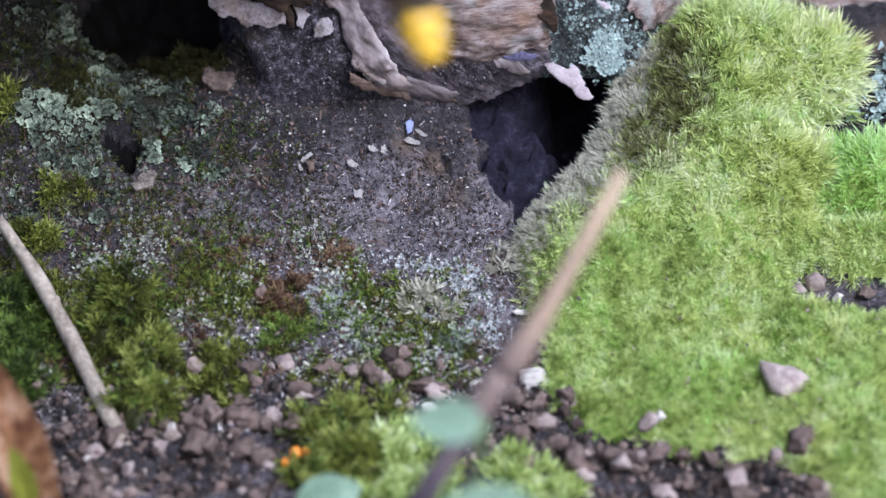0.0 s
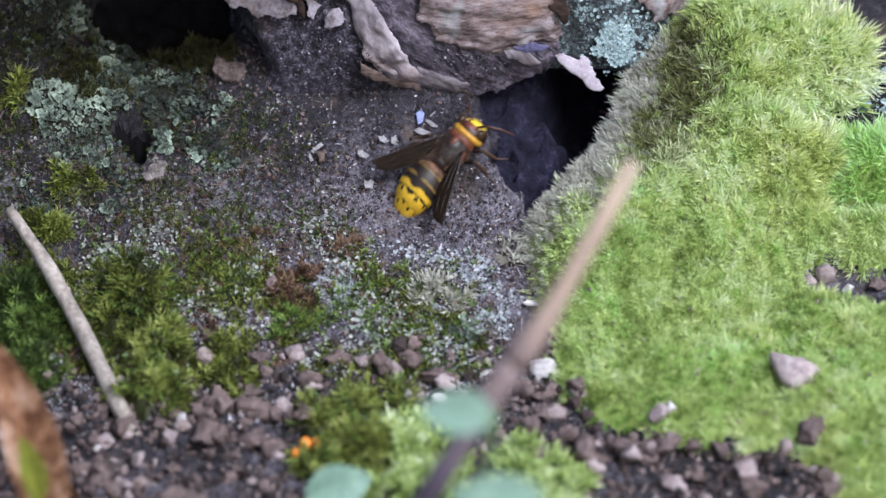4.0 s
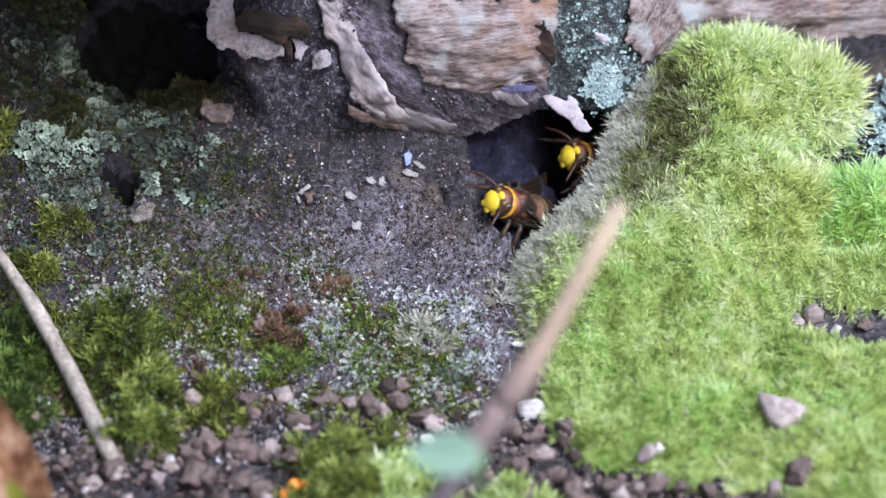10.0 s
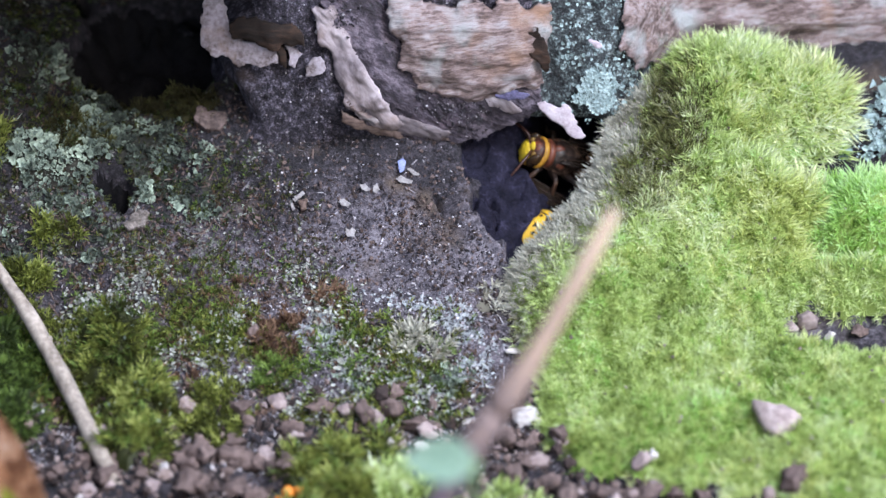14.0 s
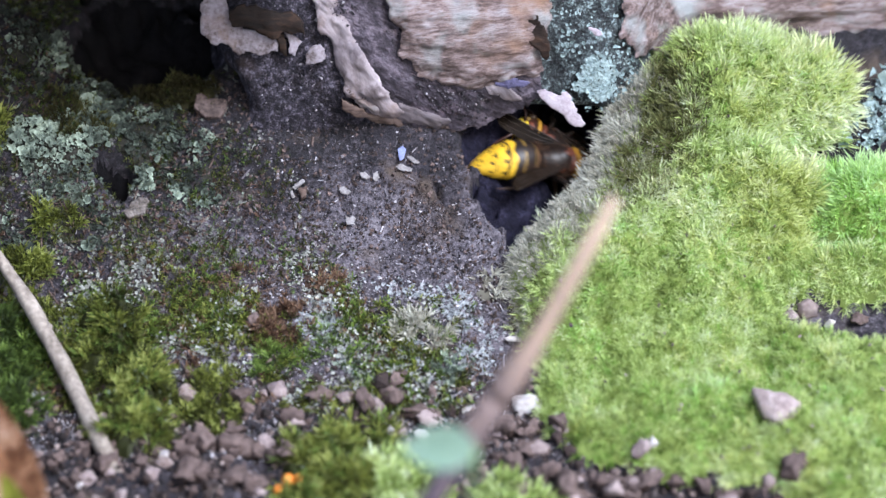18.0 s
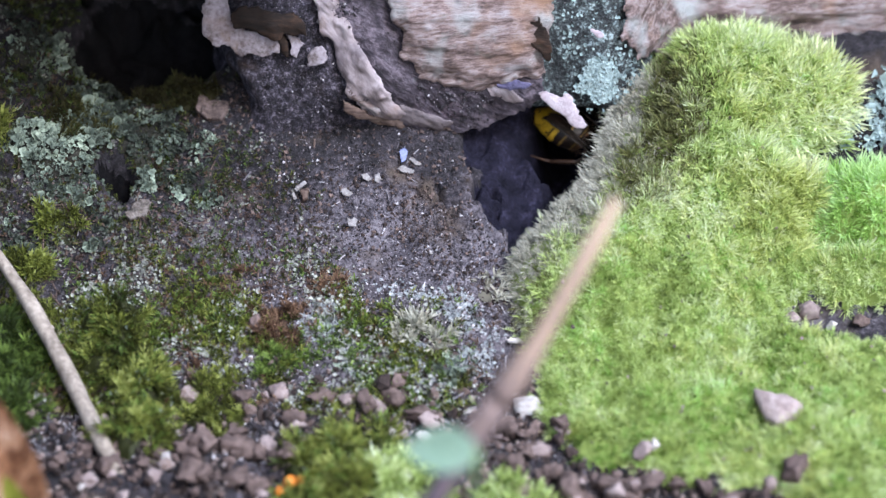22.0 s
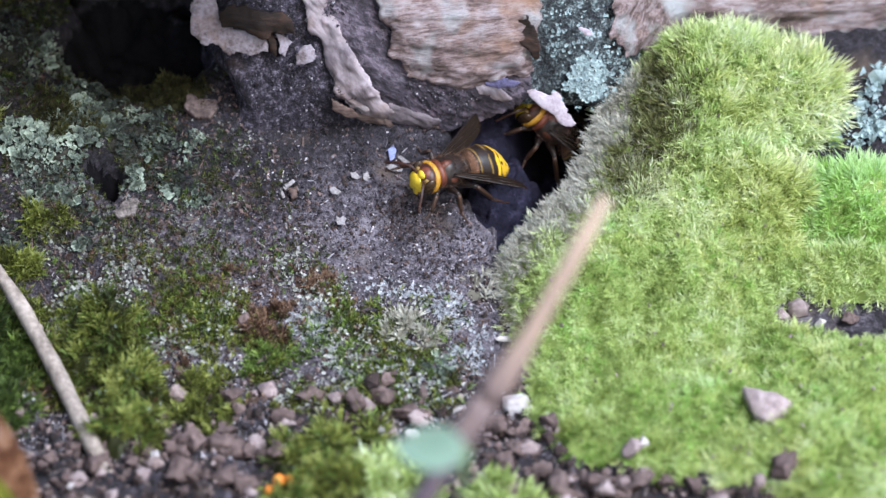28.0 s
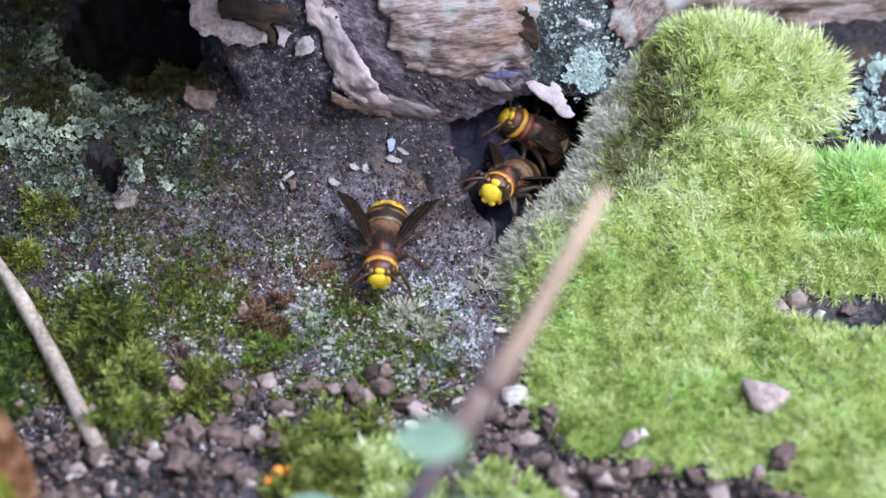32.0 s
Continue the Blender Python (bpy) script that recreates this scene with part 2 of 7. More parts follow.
STONE_PALE = stuff_mat("pale_stone", [(0.25, (0.17, 0.13, 0.13)), (0.5, (0.30, 0.24, 0.24)), (0.75, (0.42, 0.36, 0.36))], 350, 2200, bump=0.7, tint=0)
STONE = stuff_mat("pebble_stone", [(0.2, (0.084, 0.06264, 0.0644)), (0.5, (0.1995, 0.1534, 0.1541)), (0.8, (0.399, 0.3348, 0.3335))], 350, 2200, bump=0.5, tint=0.4)
WHITE = stuff_mat("white_chip", [(0.3, (0.0992, 0.0868, 0.0899)), (0.5, (0.1984, 0.186, 0.1922)), (0.7, (0.2728, 0.2604, 0.2728))], 500, 2500, bump=0.3, tint=0.0)
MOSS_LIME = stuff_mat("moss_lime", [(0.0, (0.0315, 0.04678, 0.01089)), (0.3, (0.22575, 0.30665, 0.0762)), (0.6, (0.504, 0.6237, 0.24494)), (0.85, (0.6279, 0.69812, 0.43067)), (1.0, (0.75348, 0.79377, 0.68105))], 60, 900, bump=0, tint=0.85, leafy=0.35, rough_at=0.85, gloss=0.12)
MOSS_BRIGHT = stuff_mat("moss_bright", [(0.0, (0.022, 0.044, 0.0088)), (0.35, (0.187, 0.319, 0.0605)), (0.65, (0.418, 0.638, 0.187)), (1.0, (0.638, 0.825, 0.484))], 60, 900, bump=0, tint=0.85, leafy=0.45, rough_at=0.85, gloss=0.12)
MOSS_STRAW = stuff_mat("moss_straw", [(0.0, (0.05, 0.065, 0.016)), (0.3, (0.32, 0.38, 0.10)), (0.6, (0.565, 0.635, 0.25)), (1.0, (0.76, 0.78, 0.56))], 60, 900, bump=0, tint=0.85, leafy=0.35, rough_at=0.85, gloss=0.12)
MOSS_BROWN = stuff_mat("moss_brown", [(0.0, (0.016, 0.0145, 0.007)), (0.35, (0.064, 0.061, 0.022)), (0.7, (0.17, 0.18, 0.068)), (1.0, (0.45, 0.47, 0.32))], 60, 900, bump=0, tint=0.85, leafy=0.35, rough_at=0.7, gloss=0.2)
# Near-black paint that puts the shade of the hollows into the colour.
HOLLOW_SHADE = stuff_mat("hollow_shade", [(0.2, (0.00208, 0.00224, 0.0028)), (0.8, (0.0104, 0.0098, 0.0112))], 260, 1500, bump=1.0, gloss=0.05, tint=0)
PALE_ROCK = stuff_mat("pale_rock", [(0.25, (0.26, 0.23, 0.23)), (0.5, (0.45, 0.42, 0.42)), (0.75, (0.6, 0.58, 0.58))], 350, 2200, bump=0.6, tint=0)
MOSS_OLIVE = stuff_mat("moss_olive", [(0.0, (0.0072, 0.01, 0.00315)), (0.35, (0.0456, 0.0525, 0.0105)), (0.75, (0.192, 0.225, 0.0441)), (1.0, (0.456, 0.5, 0.168))], 60, 900, bump=0, tint=0.85, leafy=0.3, rough_at=0.6)
MOSS_GREY = stuff_mat("moss_grey", [(0.0, (0.08, 0.073, 0.056)), (0.4, (0.245, 0.232, 0.19)), (0.8, (0.43, 0.425, 0.36)), (1.0, (0.64, 0.63, 0.57))], 60, 900, bump=0, tint=0.85, leafy=0.25, rough_at=0.7)
MOSS_RUST = stuff_mat("moss_rust", [(0.0, (0.022, 0.011, 0.008)), (0.5, (0.11, 0.060, 0.038)), (1.0, (0.31, 0.20, 0.135))], 60, 900, bump=0, tint=0.85, leafy=0.25, rough_at=0.7)
MOSS_MID = stuff_mat("moss_mid", [(0.0, (0.0105, 0.0175, 0.0051)), (0.4, (0.05775, 0.09375, 0.0187)), (0.8, (0.1785, 0.2687, 0.0595)), (1.0, (0.399, 0.525, 0.187))], 60, 900, bump=0, tint=0.85, leafy=0.3, rough_at=0.6)
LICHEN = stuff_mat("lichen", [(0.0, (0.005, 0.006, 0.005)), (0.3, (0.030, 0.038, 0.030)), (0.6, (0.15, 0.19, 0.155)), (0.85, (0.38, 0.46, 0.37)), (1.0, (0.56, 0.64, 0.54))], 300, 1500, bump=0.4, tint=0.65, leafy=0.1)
FLECK = stuff_mat("grey_fleck", [(0.0, (0.021, 0.021, 0.0187)), (0.4, (0.115, 0.12, 0.11)), (0.75, (0.33, 0.345, 0.315)), (1.0, (0.62, 0.645, 0.60))], 300, 1500, bump=0.4, tint=0.6)
PALE_FLECK = stuff_mat("pale_fleck", [(0.0, (0.04462, 0.0482, 0.05233)), (0.4, (0.16958, 0.18743, 0.20153)), (0.75, (0.3213, 0.34807, 0.37306)), (1.0, (0.4998, 0.5355, 0.57171))], 500, 2000, bump=0.4, tint=0.5)
# Very dark colour that imitates shade in the gaps of the lichen.
LICHEN_GAP_SHADE = stuff_mat("lichen_gap_shade", [(0.2, (0.006, 0.006, 0.005)), (0.6, (0.022, 0.021, 0.016)), (0.9, (0.07, 0.072, 0.06))], 500, 2000, bump=0.5, tint=0)
LICHEN_BLUE = stuff_mat("lichen_blue", [(0.0, (0.0414, 0.05693, 0.05693)), (0.4, (0.1656, 0.2277, 0.23283)), (0.75, (0.3312, 0.42435, 0.4347)), (1.0, (0.5175, 0.6003, 0.61065))], 500, 2000, bump=0.4, tint=0.5)
WOOD_TAN = stuff_mat("wood_tan", [(0.25, (0.03562, 0.02494, 0.02387)), (0.42, (0.10683, 0.07481, 0.0716)), (0.55, (0.19237, 0.14608, 0.14714)), (0.75, (0.26365, 0.23866, 0.2545))], 330, 1300, contrast=1.9, blotch=[((0.2429, 0.251, 0.2621), 110, 0.53), ((0.2024, 0.1214, 0.08588), 75, 0.59), ((0.1052, 0.1214, 0.1084), 190, 0.62)], bump=0.9, tint=0, stretch=(0.3, 1, 1.1), spin=-8, depth=0.001)
WOOD_PINK = stuff_mat("wood_pink", [(0.2, (0.04604, 0.03376, 0.03478)), (0.42, (0.15345, 0.12481, 0.13299)), (0.6, (0.27109, 0.23018, 0.25064)), (0.8, (0.37851, 0.33759, 0.36828))], 240, 1100, bump=0.45, tint=0, stretch=(0.9, 1, 0.1296), depth=0.0006, spin=-33, contrast=1.7, blotch=[((0.13, 0.085, 0.0648), 110, 0.57), ((0.10, 0.085, 0.105), 70, 0.56)])
CRUST = stuff_mat("pale_crust", [(0.3, (0.09949, 0.07781, 0.07801)), (0.5, (0.2171, 0.1902, 0.2157)), (0.7, (0.3074, 0.2766, 0.3213))], 220, 1200, bump=0.5, tint=0, blotch=[((0.199, 0.1297, 0.09178), 90, 0.6)])
WOOD_GREY = stuff_mat("wood_grey", [(0.2, (0.045, 0.036, 0.04)), (0.5, (0.115, 0.095, 0.105)), (0.8, (0.19, 0.165, 0.185))], 240, 1100, bump=0.7, tint=0, stretch=(0.16, 1, 0.9), depth=0.0008, spin=22, contrast=1.6)
WOOD_DARK = stuff_mat("wood_dark", [(0.25, (0.01053, 0.00819, 0.01053)), (0.5, (0.04212, 0.03393, 0.04563)), (0.8, (0.15795, 0.13104, 0.1638))], 150, 900, contrast=2.2, blotch=[((0.1076, 0.0792, 0.1042), 80, 0.58), ((0.06329, 0.0715, 0.07812), 200, 0.64)], bump=1.0, tint=0, stretch=(1, 1, 0.55), spin=-55, depth=0.0014)
LOG_BARK = stuff_mat("log_bark", [(0.3, (0.0102, 0.0112, 0.0132)), (0.5, (0.0374, 0.0448, 0.0495)), (0.62, (0.102, 0.128, 0.132)), (0.8, (0.34, 0.432, 0.462))], 500, 1900, contrast=2.3, blotch=[((0.476, 0.576, 0.594), 300, 0.66)], bump=1.0, tint=0, depth=0.001)
LOG_EARTH = stuff_mat("earthy_bark", [(0.2, (0.00454, 0.0039, 0.00626)), (0.42, (0.01588, 0.01355, 0.01941)), (0.6, (0.04763, 0.04122, 0.05763)), (0.82, (0.1701, 0.15188, 0.19413))], 700, 2600, bump=1.0, tint=0, contrast=2.5, blotch=[((0.042, 0.02732, 0.0232), 90, 0.62)])
CHIPWOOD = stuff_mat("chip_wood", [(0.25, (0.04406, 0.02693, 0.02244)), (0.5, (0.09792, 0.06732, 0.05834)), (0.75, (0.1567, 0.1167, 0.1055))], 300, 1500, bump=0.6, tint=0, stretch=(0.3, 1, 1))
CHIP_PINK = stuff_mat("pinkish_chip", [(0.25, (0.02975, 0.0204, 0.0187)), (0.5, (0.08075, 0.0578, 0.05355)), (0.75, (0.1445, 0.10625, 0.1003))], 300, 1500, bump=0.8, tint=0, contrast=2.0)
CHIP_GREY = stuff_mat("greyish_chip", [(0.25, (0.0434, 0.03596, 0.03224)), (0.5, (0.1054, 0.0899, 0.0837)), (0.75, (0.1736, 0.1519, 0.1457))], 500, 1900, bump=0.9, tint=0, contrast=2.2)
BARK_BROWN = stuff_mat("bark_brown", [(0.2, (0.00252, 0.001338, 0.000957)), (0.5, (0.01103, 0.005351, 0.003445)), (0.8, (0.0378, 0.01895, 0.01148))], 240, 1200, bump=0.9, tint=0, stretch=(0.3, 1, 1), contrast=2.0)
FLAKE = stuff_mat("lilac_bark", [(0.3, (0.2601, 0.21663, 0.24768)), (0.5, (0.3825, 0.32868, 0.37926)), (0.7, (0.459, 0.41085, 0.4644))], 260, 1500, bump=0.4, tint=0)
VIOLET = stuff_mat("violet_film", [(0.3, (0.0375, 0.03375, 0.07)), (0.7, (0.12, 0.1125, 0.21))], 400, 1800, bump=0.4, tint=0)
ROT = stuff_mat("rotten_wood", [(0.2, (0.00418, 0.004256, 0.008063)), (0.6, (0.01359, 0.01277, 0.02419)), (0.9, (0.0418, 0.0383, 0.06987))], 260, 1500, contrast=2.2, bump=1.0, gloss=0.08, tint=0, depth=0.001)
STICK = stuff_mat("weathered_stick", [(0.25, (0.10, 0.083, 0.072)), (0.5, (0.23, 0.195, 0.17)), (0.75, (0.37, 0.325, 0.29))], 120, 1100, bump=0.5, tint=0, stretch=(1, 1, 0.12))

# ---- the ground ----
def spaced(fine, half_a, half_b, far):
    """Grid lines: even from half_a to half_b, then ever wider out to far."""
    mid = np.arange(half_a, half_b + fine / 2, fine)
    out, step = [], fine
    while not out or out[-1] < far:
        step *= 1.35
        out.append((out[-1] if out else 0) + step)
    out = np.array(out)
    return np.concatenate([(half_a - out)[::-1], mid, half_b + out])


def sheet(xs, ys, height, keep=None):
    gx, gy = np.meshgrid(xs, ys)
    v = np.stack([gx, gy, height(gx, gy)], -1).reshape(-1, 3)
    w = len(xs)
    i = (np.arange(len(ys) - 1)[:, None] * w + np.arange(w - 1)[None]).ravel()
    f = np.stack([i, i + 1, i + w + 1, i + w], 1)
    if keep is not None:
        ok = keep(v[:, 0], v[:, 1])
        f = f[ok[f].all(1)]
    used = np.unique(f)
    back = np.full(len(v), -1)
    back[used] = np.arange(len(used))
    return v[used], back[f]


gv, gf = sheet(spaced(0.45, -105, 105, 6e4), spaced(0.45, -92, 70, 6e4), ground)
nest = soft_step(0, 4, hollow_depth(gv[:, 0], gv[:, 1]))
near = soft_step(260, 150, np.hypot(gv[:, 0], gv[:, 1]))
# Also carries painted shade: hollows, upper left, gaps among the clods at the foot.
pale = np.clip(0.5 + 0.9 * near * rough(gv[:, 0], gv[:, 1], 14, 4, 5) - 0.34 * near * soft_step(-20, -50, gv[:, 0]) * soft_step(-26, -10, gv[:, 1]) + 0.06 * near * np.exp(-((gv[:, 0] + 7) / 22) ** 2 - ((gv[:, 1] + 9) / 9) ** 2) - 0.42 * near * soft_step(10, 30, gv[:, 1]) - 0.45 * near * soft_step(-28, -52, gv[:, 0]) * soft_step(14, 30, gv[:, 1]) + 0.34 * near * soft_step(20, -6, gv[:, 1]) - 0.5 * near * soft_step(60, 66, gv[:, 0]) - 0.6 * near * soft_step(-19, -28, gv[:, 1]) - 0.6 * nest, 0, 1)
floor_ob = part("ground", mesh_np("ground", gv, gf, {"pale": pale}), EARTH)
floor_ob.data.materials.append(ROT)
floor_ob.data.materials.append(HOLLOW_SHADE)
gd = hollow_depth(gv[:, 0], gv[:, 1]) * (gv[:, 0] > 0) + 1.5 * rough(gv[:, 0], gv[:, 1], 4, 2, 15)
# Hollows on the left get the near-black shade colour by their depth.
shaded_hollow = hollow_depth(gv[:, 0], gv[:, 1]) * (gv[:, 0] < -20) + 3 * rough(gv[:, 0], gv[:, 1], 6, 3, 16)
floor_ob.data.polygons.foreach_set("material_index", np.where(shaded_hollow[gf].mean(1) > 3.5, 2, (gd[gf].mean(1) > 2.2)).astype(np.int32))
tagged(floor_ob, "dark damp earth bank with fine grit and crumbs, shade painted in near the log", "ground", kind="structure")


# ---- lumps: crumbs, grit, pebbles ----
def lump_base(seed, sub=1):
    bm = bmesh.new()
    bmesh.ops.create_icosphere(bm, subdivisions=sub, radius=1)
    v = np.array([p.co[:] for p in bm.verts])
    f = np.array([[p.index for p in q.verts] for q in bm.faces])
    bm.free()
    r = np.random.RandomState(seed)
    for _ in range(13):
        n = r.normal(size=3)
        n /= np.linalg.norm(n)
        d = v @ n
        lim = r.uniform(0.42, 0.72)
        v = v - np.where(d > lim, d - lim, 0)[:, None] * n
    v = v * (1 + r.uniform(-0.12, 0.12, (len(v), 1)))
    return v, f


LUMPS = [lump_base(s) for s in range(8)]
GRAINS = []
for s in range(6):
    q = np.array([[1, 0, 0], [-1, 0, 0], [0, 1, 0], [0, -1, 0], [0, 0, 1], [0, 0, -1]], float) + np.random.RandomState(s + 30).uniform(-0.35, 0.35, (6, 3))
    GRAINS.append((q, np.array([[0, 2, 4], [2, 1, 4], [1, 3, 4], [3, 0, 4], [2, 0, 5], [1, 2, 5], [3, 1, 5], [0, 3, 5]])))


def turns(r, n):
    """Random rotation matrices."""
    q = r.normal(size=(n, 4))
    q /= np.linalg.norm(q, axis=1)[:, None]
    w, x, y, z = q.T
    return np.stack([1 - 2 * (y * y + z * z), 2 * (x * y - w * z), 2 * (x * z + w * y), 2 * (x * y + w * z), 1 - 2 * (x * x + z * z), 2 * (y * z - w * x), 2 * (x * z - w * y), 2 * (y * z + w * x), 1 - 2 * (x * x + y * y)], 1).reshape(n, 3, 3)


def lumps(name, x, y, size, material, seed, label, sink=0.2, height=ground, tints=None, flat=(1, 1, 1), bases=None):
    """Many small lumps resting on the ground, as one stuff object."""
    r = np.random.RandomState(seed)
    z = height(x, y)
    bases = bases or LUMPS
    kind = r.randint(0, len(bases), len(x))
    tints = r.uniform(0, 1, len(x)) ** 1.6 if tints is None else tints
    vs, fs, ts, base = [], [], [], 0
    for k, (v, f) in enumerate(bases):
        pick = np.nonzero(kind == k)[0]
        if not len(pick):
            continue
        p = np.einsum("nij,vj->nvi", turns(r, len(pick)), v * np.array([1, 0.8, 0.65])) * size[pick, None, None]
        p = p * np.array(flat) + np.stack([x[pick], y[pick], z[pick] + size[pick] * (0.6 - sink)], 1)[:, None]
        vs.append(p.reshape(-1, 3))
        fs.append((f[None] + (np.arange(len(pick)) * len(v))[:, None, None] + base).reshape(-1, 3))
        ts.append(np.repeat(tints[pick], len(v)))
        base += len(pick) * len(v)
    ob = part(name, mesh_np(name, np.concatenate(vs), np.concatenate(fs), {"tint": np.concatenate(ts)}, smooth=False), material)
    return tagged(ob, label, name.replace("_", " "), kind="stuff")


def spread(r, n, x0, x1, y0, y1, weight):
    """About n random places in a rectangle, thinned by weight."""
    x, y = r.uniform(x0, x1, n), r.uniform(y0, y1, n)
    ok = r.uniform(0, 1, n) < weight(x, y)
    return x[ok], y[ok]


rs = np.random.RandomState(5)
gx, gy = spread(rs, 110000, -100, 75, -45, 42, lambda x, y: (hollow_depth(x, y) < 0.6) * soft_step(0, -4, inside(NEST_HOLE, x, y)) * (moss_inside(x, y) < 2) * (0.55 + 0.45 * soft_step(22, -5, y)) * (1 - 0.7 * soft_step(-32, -46, x) * soft_step(-2, 8, y)) * soft_step(-0.6, -0.1, rough(x, y, 7, 3, 19)))
# Grit tints drop up the bank, so the log's shade is in the colour.
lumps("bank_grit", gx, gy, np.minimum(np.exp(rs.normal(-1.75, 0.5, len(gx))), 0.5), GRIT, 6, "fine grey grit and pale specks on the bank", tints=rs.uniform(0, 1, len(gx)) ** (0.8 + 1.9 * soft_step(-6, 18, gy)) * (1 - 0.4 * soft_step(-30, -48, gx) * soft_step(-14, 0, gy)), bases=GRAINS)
bx, by = spread(rs, 26000, -90, 40, -40, 42, lambda x, y: (hollow_depth(x, y) < 0.6) * (moss_inside(x, y) < 2) * (0.4 + 0.6 * soft_step(-0.1, 0.15, rough(x, y, 12, 3, 23))) * (1 - 0.7 * soft_step(-28, -50, x) * soft_step(12, 28, y)))
lumps("brown_grit", bx, by, np.minimum(np.exp(rs.normal(-1.25, 0.5, len(bx))), 0.62), CRUMB, 8, "brownish earth grains on the bank", tints=rs.uniform(0, 0.8, len(bx)) ** 1.3, bases=GRAINS)
cx, cy = spread(rs, 17000, -100, 115, -92, -15, lambda x, y: (moss_inside(x, y) < 1) * soft_step(-17, -28, y + 3 * rough(x, y, 20, 2, 2)))
lumps("soil_crumbs", cx, cy, np.exp(rs.normal(-0.35, 0.55, len(cx))) * 0.8, CRUMB, 7, "brown and purplish soil crumbs at the foot of the bank")


# ---- moss ----
def shoots(x, y, z, lean, length, tint, r, leaves=13, width=0.11, spread_out=(1.15, 0.35)):
    """Leafy shoots: lance-shaped leaves set round a stem, the lower ones spread wide. lean: unit vectors along the stems."""
    n = len(x)
    side = np.cross(lean, r.normal(size=(n, 3)))
    side /= np.linalg.norm(side, axis=1)[:, None] + 1e-9
    other = np.cross(lean, side)
    vs, ts = [], []
    for k in range(leaves):
        q = k / (leaves - 1)
        a = 2.39996 * k + r.uniform(-0.4, 0.4, n)
        out = side * np.cos(a)[:, None] + other * np.sin(a)[:, None]
        cross = -side * np.sin(a)[:, None] + other * np.cos(a)[:, None]
        ang = spread_out[0] * (1 - q) + spread_out[1] * q + r.uniform(-0.18, 0.18, n)
        way = lean * np.cos(ang)[:, None] + out * np.sin(ang)[:, None]
        ell = (length * (0.62 + 0.2 * (1 - q)) * r.uniform(0.8, 1.15, n))[:, None]
        root = np.stack([x, y, z], 1) + lean * (length * 0.75 * q)[:, None]
        w = cross * (width * (length / 2)[:, None])
        droop = np.array([0, 0, -0.06]) * ell
        mid = root + way * ell * 0.45
        tip = root + (way + lean * 0.25) * ell + droop
        vs.append(np.stack([root - w * 0.6, root + w * 0.6, mid + w, mid - w, tip], 1))
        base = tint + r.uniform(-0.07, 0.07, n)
        # Tips are paler; darkened roots put the shade between leaves into the tint.
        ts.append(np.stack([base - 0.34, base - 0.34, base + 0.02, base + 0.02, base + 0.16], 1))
    v = np.stack(vs, 1).reshape(-1, 5, 3)
    t = np.clip(np.stack(ts, 1).reshape(-1), 0, 1)
    o = np.arange(len(v))[:, None] * 5
    return v.reshape(-1, 3), [o + np.array([0, 1, 2, 3]), o + np.array([3, 2, 4])], t


def normals(height, x, y, e=1.5):
    n = np.stack([-(height(x + e, y) - height(x - e, y)) / (2 * e), -(height(x, y + e) - height(x, y - e)) / (2 * e), np.ones_like(x)], 1)
    return n / np.linalg.norm(n, axis=1)[:, None]


def clumped(x, y, cell, seed):
    """For each place the way from its clump's middle, in clump radii."""
    i, j = np.floor(x / cell).astype(int), np.floor(y / cell).astype(int)
    best, bx, by = np.full(len(x), 9e9), np.zeros(len(x)), np.zeros(len(x))
    for a in (-1, 0, 1):
        for b in (-1, 0, 1):
            cx, cy = (i + a + 0.1 + 0.8 * grain(i + a, j + b, seed)) * cell, (j + b + 0.1 + 0.8 * grain(i + a, j + b, seed + 1)) * cell
            d = (x - cx) ** 2 + (y - cy) ** 2
            near = d < best
            best, bx, by = np.where(near, d, best), np.where(near, x - cx, bx), np.where(near, y - cy, by)
    return bx / (cell * 0.6), by / (cell * 0.6), np.clip(np.sqrt(best) / (cell * 0.6), 0, 1.2)


def moss_thing(name, label, x, y, z, n, length, tint, material, seed, leaves=13, width=0.13, parent=None, wild=0.22, category="moss", clump=0.0):
    r = np.random.RandomState(seed)
    lean = n + r.normal(size=n.shape) * wild
    if clump:
        ox, oy, far_out = clumped(x, y, clump, 700)
        lean = lean + 0.85 * np.stack([ox, oy, 0 * ox], 1)
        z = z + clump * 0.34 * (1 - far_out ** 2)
        # Clump edges are darkened: the shade of the gaps is painted in.
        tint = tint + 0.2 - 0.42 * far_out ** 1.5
    lean /= np.linalg.norm(lean, axis=1)[:, None]
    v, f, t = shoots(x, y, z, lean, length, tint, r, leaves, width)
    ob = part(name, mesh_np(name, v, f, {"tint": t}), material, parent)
    if parent is None:
        tagged(ob, label, category, kind="stuff")
    return ob


mv, mf = sheet(np.arange(8, 125, 1.0), np.arange(-95, 75, 1.0), moss_top, lambda x, y: moss_inside(x, y) > -0.6)
cushion = part("moss_cushion", mesh_np("moss_cushion", mv, mf, {"tint": np.full(len(mv), 0.32)}), MOSS_LIME)
tagged(cushion, "thick cushion of bright lime-green moss beside the nest hole", "moss")
rs = np.random.RandomState(11)
mx, my = spread(rs, 62000, 8, 112, -93, 62, lambda x, y: (moss_inside(x, y) > 0.2) * (0.62 + 0.38 * soft_step(32, 20, x - 0.55 * y)))
dist = moss_inside(mx, my)
mz, mn = moss_top(mx, my) - 1.2, normals(moss_top, mx, my)
